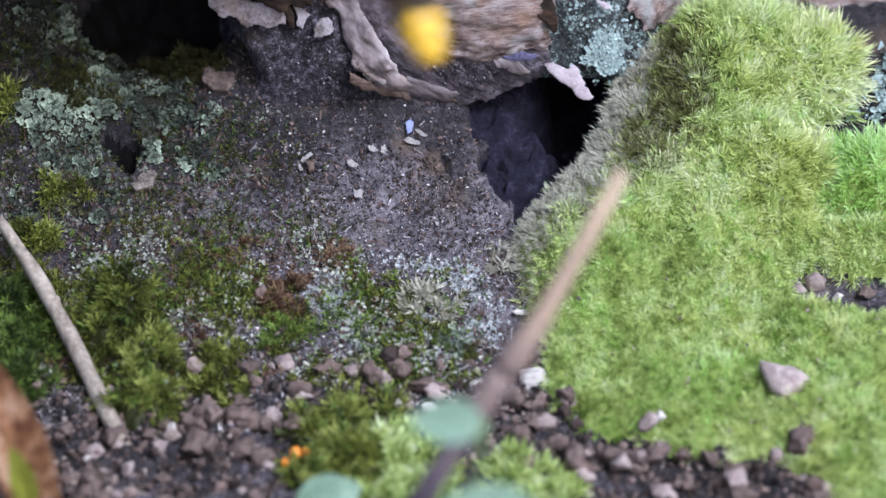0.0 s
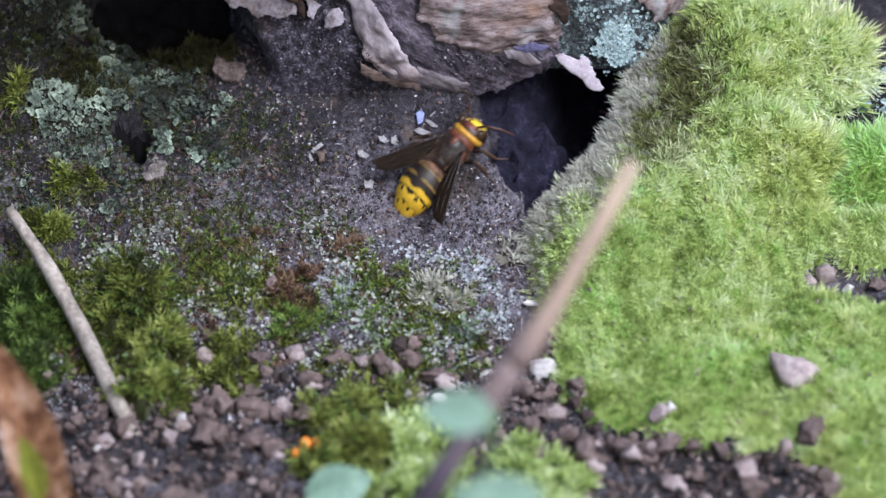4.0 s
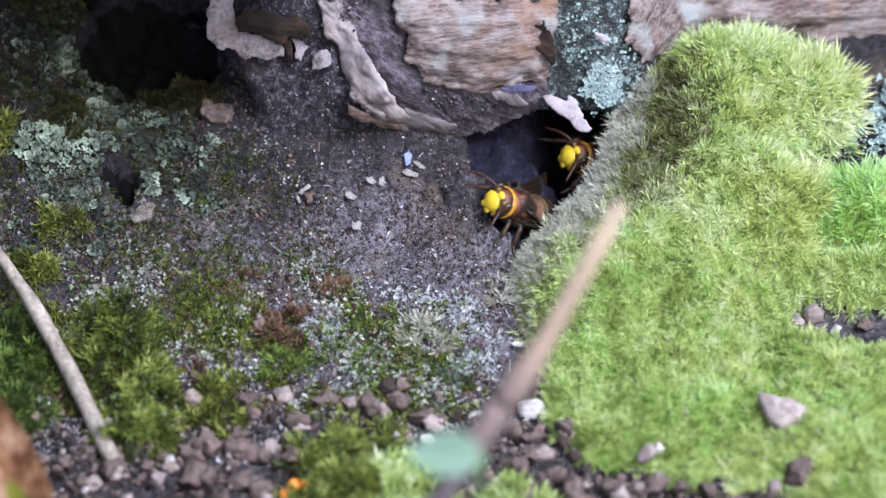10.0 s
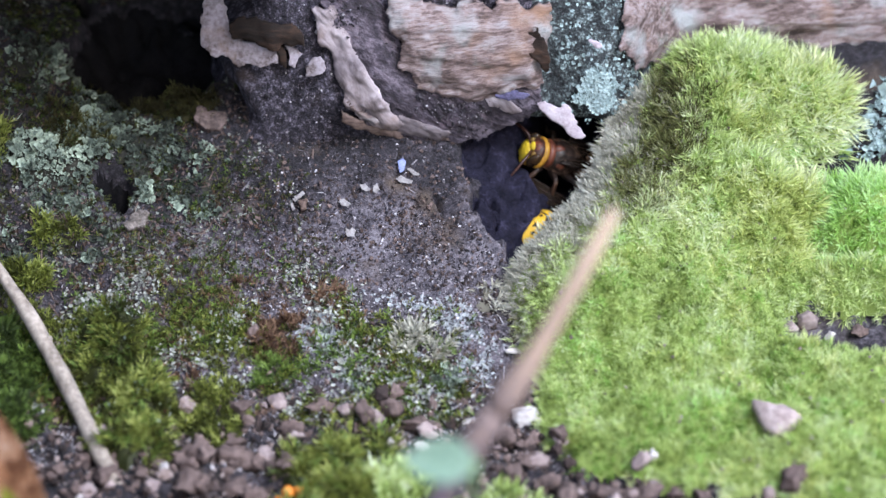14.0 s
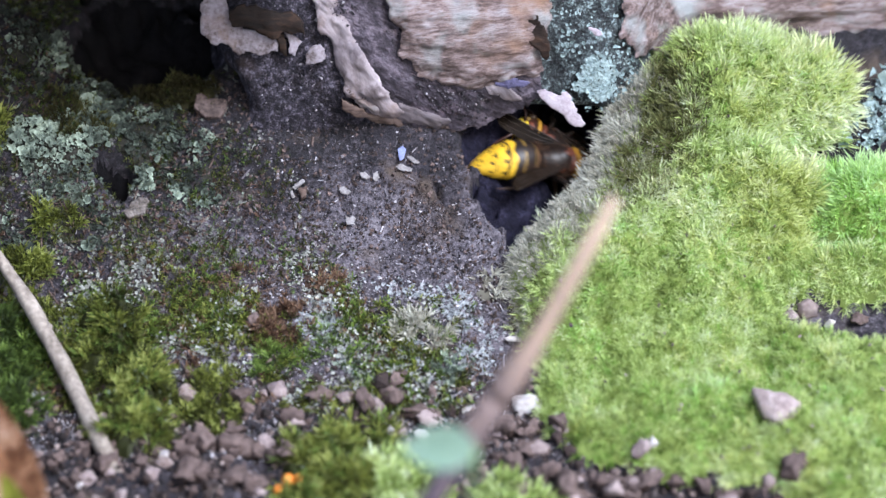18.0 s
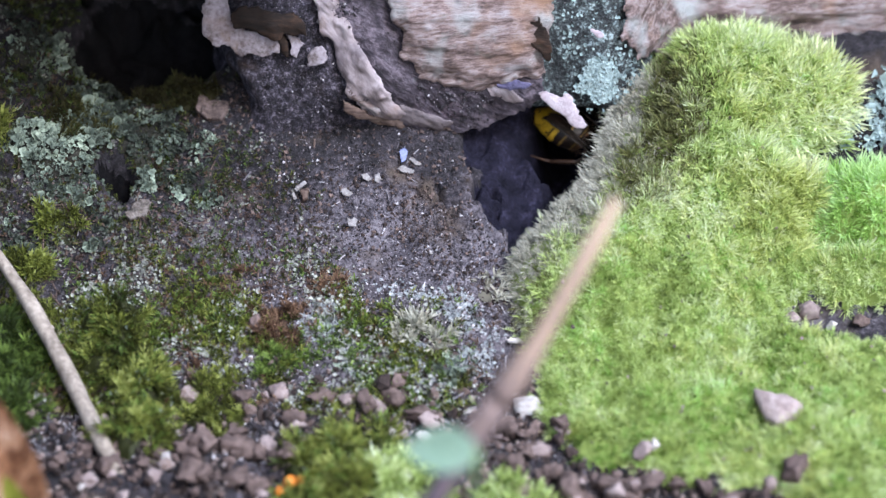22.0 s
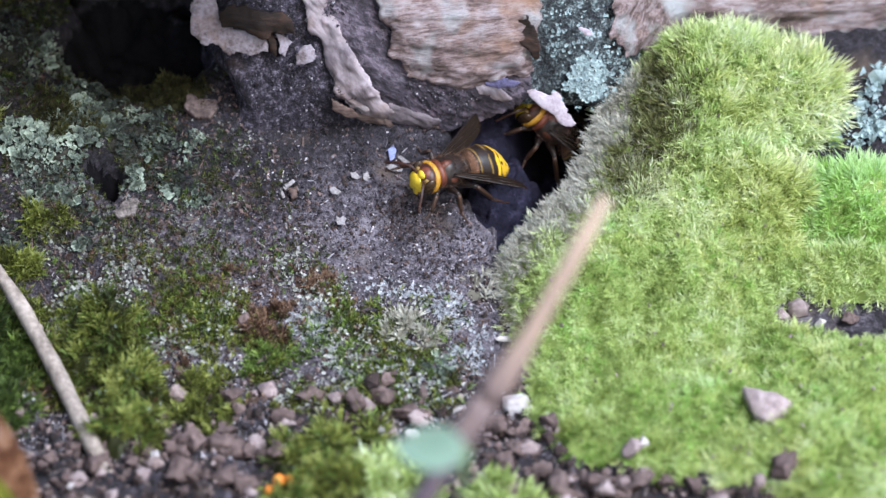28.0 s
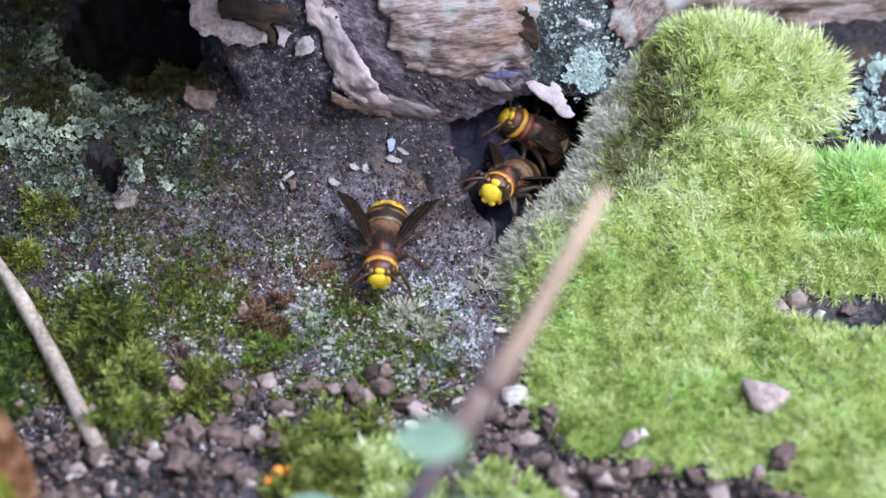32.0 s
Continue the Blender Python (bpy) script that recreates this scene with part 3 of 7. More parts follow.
left = inside([(43.2, 44.4), (32.1, 24.5), (16.2, 5.6), (13.2, -5.1), (18.8, -15.2), (21.7, -20.8), (24.0, -17.8), (24.0, -9.1), (28.5, -0.5), (36.5, 7.5), (43.0, 19.9), (47.5, 33.1), (48.7, 43.4)], mx, my) + 3.5 * rough(mx, my, 8, 3, 4)
far = inside(MOSS_FAR, mx, my)
patch = rough(mx, my, 14, 3, 8)
low = soft_step(-6, 0, -inside([(25.1, -41.9), (29.7, -36.5), (36.2, -39.7), (41.3, -47.2), (38.9, -57.0), (28.1, -55.3)], mx, my))
brown = inside([(42.6, 46.1), (36.5, 29.6), (33.5, 19.0), (31.5, 9.0), (38.0, 5.5), (47.0, 8.5), (54.7, 16.8), (56.8, 27.8), (55.0, 36.2), (52.2, 46.4)], mx, my) + 4 * rough(mx, my, 9, 3, 14)
yellowed = soft_step(-3, 5, inside([(66, 16), (74, 22), (86, 26), (82, 12), (74, 0), (66, -4)], mx, my) + 5 * rough(mx, my, 7, 3, 34))
base_tint = np.clip(0.56 + 0.12 * soft_step(4, 0, dist) - 0.06 * soft_step(-3, 4, brown) + 0.1 * (far > 0) + 0.3 * patch + 0.2 * rough(mx, my, 5, 2, 28) + 0.36 * rough(mx, my, 2.6, 2, 18) - 0.08 * soft_step(-35, -60, my) - 0.35 * (1 - low) + 0.13 * soft_step(-10, 30, my) + 0.08 * (left > 2), 0.15, 0.95)
groups = np.where(low < 0.45, 5, np.where(far > 0, 2, np.where(left > rs.uniform(-2, 2, len(mx)), np.where(left + 4 * rough(mx, my, 5, 2, 6) > 1.0 + rs.uniform(-2.5, 2.5, len(mx)), 1, np.where(rs.uniform(0, 1, len(mx)) < 0.5, 3, 0)), np.where(brown > rs.uniform(-3, 4, len(mx)), np.where(rs.uniform(0, 1, len(mx)) < 0.12, 1, 3), np.where(yellowed + 0.9 * soft_step(0.02, 0.3, rough(mx, my, 10, 3, 46)) > rs.uniform(0.2, 1.5, len(mx)), 4, np.where(soft_step(0.0, 0.28, rough(mx, my, 7, 3, 47)) * soft_step(20, -10, my) + 0.05 > rs.uniform(0, 2.0, len(mx)), 5, 0))))))
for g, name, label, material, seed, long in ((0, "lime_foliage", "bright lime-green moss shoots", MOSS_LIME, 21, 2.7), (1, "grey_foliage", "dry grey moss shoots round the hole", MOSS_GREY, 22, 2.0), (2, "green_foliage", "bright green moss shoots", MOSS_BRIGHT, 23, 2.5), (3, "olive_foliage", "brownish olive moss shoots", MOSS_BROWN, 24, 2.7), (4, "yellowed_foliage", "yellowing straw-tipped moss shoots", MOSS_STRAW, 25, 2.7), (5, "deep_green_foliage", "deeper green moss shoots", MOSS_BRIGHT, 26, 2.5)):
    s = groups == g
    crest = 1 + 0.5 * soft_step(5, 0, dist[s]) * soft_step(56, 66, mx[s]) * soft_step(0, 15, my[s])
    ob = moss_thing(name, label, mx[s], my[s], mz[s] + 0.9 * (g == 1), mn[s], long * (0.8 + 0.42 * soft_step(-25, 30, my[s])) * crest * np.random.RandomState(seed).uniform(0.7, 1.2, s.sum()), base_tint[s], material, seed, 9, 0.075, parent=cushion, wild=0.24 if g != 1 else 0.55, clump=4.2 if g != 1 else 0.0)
    ob["label"], ob["kind"] = label, "stuff"


# ---- the fallen log ----
lx, la = np.arange(-170, 190, 1.2), np.linspace(-0.9, math.pi + 0.9, 150)
gx2, ga = np.meshgrid(lx, la)
swell = 1 + 0.05 * rough(gx2, ga * 40, 40, 3, 41) + 0.035 * rough(gx2, ga * 44, 6, 3, 43)
ly, lz = 75 + 24 * soft_step(36, 58, gx2) - 44 * swell * np.cos(ga), 8 + 62 * swell * np.sin(ga)
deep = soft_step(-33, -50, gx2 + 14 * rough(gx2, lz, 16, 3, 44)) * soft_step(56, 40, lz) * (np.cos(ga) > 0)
ly = ly + 80 * deep + 5 * deep * rough(gx2, lz, 7, 4, 45)
nook = np.exp(-((gx2 - 27) / 19) ** 4 - ((lz - 3) / 12.5) ** 4) * (np.cos(ga) > 0)
ly = ly + 34 * nook
lv = np.stack([gx2, ly, lz], -1).reshape(-1, 3)
w = len(lx)
i = (np.arange(len(la) - 1)[:, None] * w + np.arange(w - 1)[None]).ravel()
log = part("fallen_log", mesh_np("fallen_log", lv, np.stack([i, i + 1, i + w + 1, i + w], 1)), LOG_BARK)
tagged(log, "decaying fallen log with dark lichen-covered bark and bare wood", "log")
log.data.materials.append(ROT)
log.data.materials.append(LOG_EARTH)
log.data.materials.append(HOLLOW_SHADE)
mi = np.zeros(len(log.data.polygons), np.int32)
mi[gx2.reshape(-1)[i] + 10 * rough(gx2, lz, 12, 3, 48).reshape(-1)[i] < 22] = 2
# The log's deep recess is painted near-black for its shade.
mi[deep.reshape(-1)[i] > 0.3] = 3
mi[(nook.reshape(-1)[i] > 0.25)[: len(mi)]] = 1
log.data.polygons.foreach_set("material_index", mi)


def slab(name, poly, surf, thick, material, parent=None, res=0.4, label="", edge=1.1, seed=0, attrs=None):
    """A plate with a ragged outline in two plan numbers; surf gives its face in space and the way outwards."""
    a = np.array(poly)
    us, vs_ = np.arange(a[:, 0].min() - 1, a[:, 0].max() + 1, res), np.arange(a[:, 1].min() - 1, a[:, 1].max() + 1, res)
    gu, gv_ = np.meshgrid(us, vs_)
    d = inside([tuple(p) for p in poly], gu, gv_) + edge * 2 * rough(gu, gv_, 2.6, 4, 50 + seed)
    slope_v, slope_u = np.gradient(d, res)
    push = np.where(d < 0, -d, 0) / (slope_u ** 2 + slope_v ** 2 + 0.2)
    push = np.clip(push, 0, 1.2 * res)
    gu, gv_ = gu + slope_u * push, gv_ + slope_v * push
    face, out = surf(gu, gv_, np.maximum(d, 0))
    w = len(us)
    i = (np.arange(len(vs_) - 1)[:, None] * w + np.arange(w - 1)[None]).ravel()
    f = np.stack([i, i + 1, i + w + 1, i + w], 1)
    f = f[(d.ravel()[f] > 0).sum(1) > 1]
    if not len(f):
        return None
    front, back = face.reshape(-1, 3), (face - out * thick).reshape(-1, 3)
    m = len(front)
    e = np.concatenate([f[:, [k, (k + 1) % 4]] for k in range(4)])
    key = e.min(1) * (4 * m) + e.max(1)
    _, first, count = np.unique(key, return_index=True, return_counts=True)
    rim = e[first[count == 1]]
    faces = np.concatenate([f, f[:, ::-1] + m, np.stack([rim[:, 1], rim[:, 0], rim[:, 0] + m, rim[:, 1] + m], 1)])
    v = np.concatenate([front, back])
    used = np.unique(faces)
    ren = np.full(len(v), -1)
    ren[used] = np.arange(len(used))
    return part(name, mesh_np(name, v[used], ren[faces]), material, parent, label)


def on_log(proud, dome=0.0, lumpy=0.8, seed=0, lean=0.0, cell=5.0, along=1.0):
    """A face that follows the log's front, so far proud of it, thinning to its rim."""
    def surf(x, z, d):
        y = log_front(x, z) - proud - dome * (1 - np.exp(-np.clip(d, 0, 40) / 4)) - lumpy * 2 * rough(x * along, z, cell, 4, 60 + seed) - lean * (z - z.mean())
        p = np.stack([x, y, z], -1)
        return p, np.broadcast_to(np.array([0, -0.9, 0.43]), p.shape)
    return surf


slab("wood_face", [(-7.2, 43.7), (-5.1, 34.8), (-2.8, 30.8), (3.6, 28.2), (11.2, 26.4), (20.5, 28.9), (25.1, 30.2), (23.9, 34.8), (25.3, 45.6), (-7.4, 46.6)], on_log(4.0, 2.5, 0.9, 1, along=0.25), 5, WOOD_TAN, log, label="bare tan and pinkish fibrous wood", seed=1)
WOOD_SLAB = [(-21.3, 45.6), (-18.8, 37.1), (-16.2, 30.3), (-14.5, 25.5), (-11.0, 20.3), (-1.6, 16.9), (7.7, 15.8), (14.2, 18.4), (20.0, 21.8), (24.0, 25.0), (23.4, 30.2), (13.5, 30.2), (1.9, 32.6), (-5.1, 38.1), (-9.7, 45.6)]


def slab_face(x, z):
    """How far back the weathered slab's face lies."""
    return log_front(x, z) - 2.4 - 1.6 * (1 - np.exp(-np.clip(inside(WOOD_SLAB, x, z), 0, 40) / 6)) - 1.5 * rough(x, z, 13, 4, 62) + 0.5 * np.clip(0.06 - np.abs(rough((x + z) * 1.6, (z - x) * 0.3, 6, 3, 63)), 0, 1) * 16


def on_slab(proud, lumpy=0.2, seed=0):
    def surf(x, z, d):
        p = np.stack([x, slab_face(x, z) - proud * (1 - np.exp(-d / 0.8)) - lumpy * 2 * rough(x, z, 4, 3, seed), z], -1)
        return p, np.broadcast_to(np.array([0, -0.9, 0.43]), p.shape)
    return surf


slab("wood_slab", WOOD_SLAB, on_slab(0.0, 0.15, 2), 7, WOOD_DARK, log, label="dark grey weathered wood slab over the hole", seed=2, edge=0.7)
slab("wood_strip", [(-23.1, 43.5), (-18.4, 45.5), (-16.1, 39.3), (-13.0, 34.8), (-10.0, 30.6), (-8.0, 26.2), (-4.2, 20.5), (-6.5, 19.2), (-9.8, 20.2), (-14.5, 23.2), (-16.5, 25.7), (-17.9, 30.3), (-18.6, 33.8), (-21.4, 37.6)], on_slab(0.6, 0.6, 3), 2, WOOD_PINK, log, label="pinkish peeled strip of wood", seed=3, edge=0.6)
slab("wood_strip", [(-5.4, 23.3), (0.7, 21.5), (5.4, 19.2), (3.6, 16.9), (-4.9, 18.7), (-7.2, 20.3)], on_slab(0.4, 0.25, 12), 2, WOOD_GREY, log, label="greyish peeled strip of wood", seed=12, edge=0.5)
slab("wood_splinter", [(-16.5, 26.5), (-13.5, 25.2), (-8.2, 21.5), (-9.6, 20.3), (-14.2, 22.8)], on_slab(0.8, 0.3, 13), 2, WOOD_TAN, log, label="tan splinter of bare wood", seed=13, edge=0.4)
slab("wood_lip", [(-17.5, 24.5), (-14.5, 22.3), (-10.4, 20.3), (-1.6, 18.4), (7.7, 17.6), (8.0, 16.4), (-1.6, 16.5), (-11.0, 18.2), (-16.8, 21.5)], on_slab(0.3, 0.3, 14), 2, CHIPWOOD, log, label="brownish lower lip of the weathered slab", seed=14, edge=0.4)
slab("wood_splinter", [(11.2, 27.9), (17.0, 27.2), (19.9, 24.0), (16.5, 23.2), (12.9, 25.5)], on_slab(0.5, 0.25, 4), 2, WOOD_PINK, log, label="small pinkish splinter", seed=4, edge=0.5)
slab("bark_crust", [(-45.6, 46.6), (-45.5, 37.6), (-43.5, 35.3), (-40.6, 34.8), (-38.4, 33.0), (-35.9, 33.4), (-30.4, 33.7), (-30.3, 35.7), (-31.3, 37.2), (-35.4, 38.2), (-39.7, 39.9), (-40.3, 42.0), (-41.0, 46.5)], on_log(2.2, 0.3, 0.35, 5), 1.2, CRUST, log, label="pale crust of fungus on the bark", seed=5, edge=0.7)
slab("bark_sliver", [(-31.0, 37.5), (-29.0, 37.4), (-27.8, 32.3), (-29.4, 32.5)], on_log(2.4, 0.4, 0.3, 16), 1.2, BARK_BROWN, log, label="narrow dark sliver of bark", seed=16, edge=0.4)
slab("bark_crust", [(-28.7, 37.3), (-27.6, 37.3), (-25.0, 35.7), (-26.1, 33.9), (-26.5, 32.1), (-28.0, 33.4)], on_log(2.2, 0.3, 0.3, 19), 1.2, CRUST, log, label="small white crust of fungus on the bark", seed=19, res=0.3, edge=0.5)
slab("bark_crust", [(-24.2, 35.0), (-21.5, 35.4), (-20.2, 34.0), (-21.0, 31.8), (-24.4, 31.0)], on_log(2.2, 0.3, 0.35, 6), 1.2, CRUST, log, label="pale crust of fungus on the bark", seed=6, edge=0.7)
slab("bark_flake", [(23.0, 26.4), (24.9, 27.1), (27.7, 26.0), (28.1, 27.1), (29.4, 26.1), (29.6, 24.2), (31.3, 21.5), (33.2, 19.5), (32.6, 18.0), (31.1, 19.0), (29.3, 20.8), (26.1, 23.5)], on_log(5, 0.3, 0.15, 7), 0.8, FLAKE, log, label="white flake of peeling bark at the hole's edge", seed=7, res=0.3, edge=0.7)
slab("bark_piece", [(-40.1, 42.0), (-37.5, 43.7), (-30.6, 42.7), (-24.6, 40.6), (-24.4, 37.8), (-28.3, 37.5), (-31.1, 37.6), (-35.4, 38.4), (-39.2, 39.7)], on_log(4.2, 1.5, 0.6, 15), 2.5, BARK_BROWN, log, label="dark brown piece of bark", seed=15, edge=0.6)
# A dark plate added in place of a real cavity.
slab("cavity_patch", [(20.6, 42.0), (23.3, 42.3), (25.4, 38.7), (24.9, 33.9), (22.5, 35.5), (21.6, 37.9)], on_log(6.0, 0.6, 0.5, 17), 2, BARK_BROWN, log, label="dark brown plate standing for a cavity in the bare wood", seed=17, edge=0.9)
slab("violet_film", [(14.1, 29.5), (18.7, 30.0), (21.4, 29.6), (20.5, 28.9), (15.2, 28.7)], on_log(7.0, 0.4, 0.2, 18), 1, VIOLET, log, label="bluish violet film on the wood edge", seed=18, edge=0.4)
slab("wood_face", [(40.2, 44.5), (40.5, 34.7), (44.1, 28.7), (55.6, 21.2), (65.2, 20.7), (111.8, 19.4), (111.0, 35.8)], on_log(2, 3, 0.8, 8, along=0.2), 5, WOOD_TAN, log, label="bare tan wood with long grain", seed=8)
slab("bark_flake", [(32.9, 38.5), (33.8, 39.0), (36.2, 38.2), (36.9, 37.0), (35.3, 37.0)], on_log(3.2, 0.3, 0.15, 21), 0.7, FLAKE, log, label="small white flake on the dark bark", seed=21, res=0.25, edge=0.3)
slab("bark_flake", [(52.5, 23.9), (53.7, 24.2), (56.0, 22.6), (55.8, 20.4), (53.8, 20.8)], on_log(5.0, 0.3, 0.15, 22), 0.7, FLAKE, log, label="small lilac flake above the moss", seed=22, res=0.25, edge=0.3)
LICHEN_AREA = [(30.4, 29.1), (33.8, 31.2), (40.1, 30.5), (40.4, 24.1), (36.9, 23.1), (31.0, 24.6)]

# an unseen bough, added to the log to keep light off the hollow
la2 = np.arange(40) / 39
shade_bough_path = np.stack([-200 + 180 * la2, 22 + 10 * la2 + 4 * np.sin(la2 * 5), 98 - 8 * la2], 1)
ang = np.arange(28) * 2 * math.pi / 28
ring = 25 * (1 + 0.12 * rough(shade_bough_path[:, :1] + 0 * ang, ang * 25 + 0 * shade_bough_path[:, :1], 12, 3, 49))
lv = shade_bough_path[:, None] + np.stack([0 * ring, ring * np.cos(ang), ring * np.sin(ang)], -1)
i = (np.arange(39)[:, None] * 28 + np.arange(28)[None]).ravel()
j = (np.arange(39)[:, None] * 28 + (np.arange(28)[None] + 1) % 28).ravel()
part("shade_bough", mesh_np("shade_bough", lv.reshape(-1, 3), np.stack([i, j, j + 28, i + 28], 1)), LOG_EARTH, log, "added out-of-view bough that shades the hollow")


# ---- small growth on the bank ----
def frames_of(n, r):
    """Two unit vectors square to each of the unit vectors n."""
    a = np.cross(n, r.normal(size=n.shape))
    a /= np.linalg.norm(a, axis=1)[:, None] + 1e-9
    return a, np.cross(n, a)


def lobes(name, x, y, z, n, size, tint, material, seed, label="", parent=None, cup=0.5, wild=0.45):
    """Crinkled lichen lobes: small cupped discs with a wavy rim."""
    r = np.random.RandomState(seed)
    n = n + r.normal(size=n.shape) * wild
    n /= np.linalg.norm(n, axis=1)[:, None]
    a, b = frames_of(n, r)
    k = 9
    ang = np.arange(k) * 2 * math.pi / k
    rad = size[:, None] * r.uniform(0.55, 1.15, (len(x), k))
    up = size[:, None] * (cup * r.uniform(0.1, 1.0, (len(x), k)))
    p = np.stack([x, y, z], 1)
    rim = p[:, None] + a[:, None] * (rad * np.cos(ang))[..., None] + b[:, None] * (rad * np.sin(ang))[..., None] + n[:, None] * up[..., None]
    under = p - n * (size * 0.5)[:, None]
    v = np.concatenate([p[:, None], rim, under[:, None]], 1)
    # Cup centres and undersides are tinted darker, as shade would make them.
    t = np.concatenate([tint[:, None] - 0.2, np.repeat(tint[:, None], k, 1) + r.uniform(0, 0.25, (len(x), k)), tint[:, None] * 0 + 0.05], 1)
    o = np.arange(len(x))[:, None, None] * (k + 2)
    j = np.arange(k)
    top = np.stack([np.zeros(k, int), 1 + j, 1 + (j + 1) % k], 1)
    low = np.stack([np.full(k, k + 1), 1 + (j + 1) % k, 1 + j], 1)
    f = np.concatenate([(top[None] + o).reshape(-1, 3), (low[None] + o).reshape(-1, 3)])
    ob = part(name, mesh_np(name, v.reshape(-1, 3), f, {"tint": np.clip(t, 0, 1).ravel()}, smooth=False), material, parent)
    if parent is None:
        tagged(ob, label, name.split("_")[0], kind="stuff")
    return ob


def mound_growth(r, count, poly, rise):
    """Places and heights on a low mound over an outline."""
    a = np.array(poly)
    x, y = spread(r, count, *np.ravel([(a[:, k].min(), a[:, k].max()) for k in (0, 1)]), lambda x, y: (inside(poly, x, y) + 5 * rough(x, y, 6, 3, 95) > 0) * 1.0)
    top = lambda p, q: ground(p, q) * 0.3 + ground_smooth(p, q) * 0.7 + rise * (1 - np.exp(-np.clip(inside(poly, p, q) + 2.5 * rough(p, q, 6, 2, 95), 0, 40) / 3.0)) * (0.75 + 1.5 * rough(p, q, 5, 3, 96)) + 1.2 * rough(p, q, 5, 2, 77) * min(1, rise)
    return x, y, top


def tuft(poly, rise, density, length, tint, material, seed, name="moss_tuft", label="", leaves=9, width=0.13):
    """A cushion of moss on the ground: a body and its shoots."""
    r = np.random.RandomState(seed)
    a = np.array(poly)
    area = np.ptp(a[:, 0]) * np.ptp(a[:, 1])
    x, y, top = mound_growth(r, max(30, int(area * density * 0.95)), poly, rise)
    thin = rough(x, y, 5, 3, seed + 5) + r.uniform(-0.1, 0.1, len(x)) > -0.13
    x, y = x[thin], y[thin]
    n = normals(top, x, y)
    step = 0.6
    v, f = sheet(np.arange(a[:, 0].min(), a[:, 0].max(), step), np.arange(a[:, 1].min(), a[:, 1].max(), step), lambda p, q: top(p, q) - 0.5, lambda p, q: inside(poly, p, q) + 5 * rough(p, q, 6, 3, 95) > -0.4)
    # The body's very dark tint stands for shade beneath the shoots.
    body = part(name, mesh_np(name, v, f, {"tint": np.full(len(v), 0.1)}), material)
    tagged(body, label, "moss", "moss tufts on the bank")
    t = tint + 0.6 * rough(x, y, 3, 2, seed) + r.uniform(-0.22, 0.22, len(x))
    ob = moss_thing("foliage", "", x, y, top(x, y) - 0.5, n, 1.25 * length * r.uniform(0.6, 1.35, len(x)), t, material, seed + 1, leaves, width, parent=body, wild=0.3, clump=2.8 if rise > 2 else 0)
    ob["kind"] = "stuff"
    if rise > 3 and material is not MOSS_LIME:
        few = r.uniform(0, 1, len(x)) < 0.3 * soft_step(-0.05, 0.2, rough(x, y, 6, 2, seed + 8))
        ob = lobes("lichen_specks", x[few], y[few], top(x[few], y[few]) + 0.4 * length, n[few], r.uniform(0.2, 0.55, few.sum()), r.uniform(0.5, 1.0, few.sum()), LICHEN, seed + 9, parent=body)
        ob["label"], ob["kind"] = "whitish lichen specks", "stuff"
        few = r.uniform(0, 1, len(x)) < 0.3
        ob = moss_thing("young_foliage", "", x[few], y[few], top(x[few], y[few]) - 0.2, n[few], 1.2 * length * r.uniform(0.6, 1.3, few.sum()), tint + r.uniform(-0.2, 0.3, few.sum()), MOSS_MID, seed + 2, leaves, width, parent=body, wild=0.5)
        ob["label"], ob["kind"] = "fresher green shoots", "stuff"
    return body


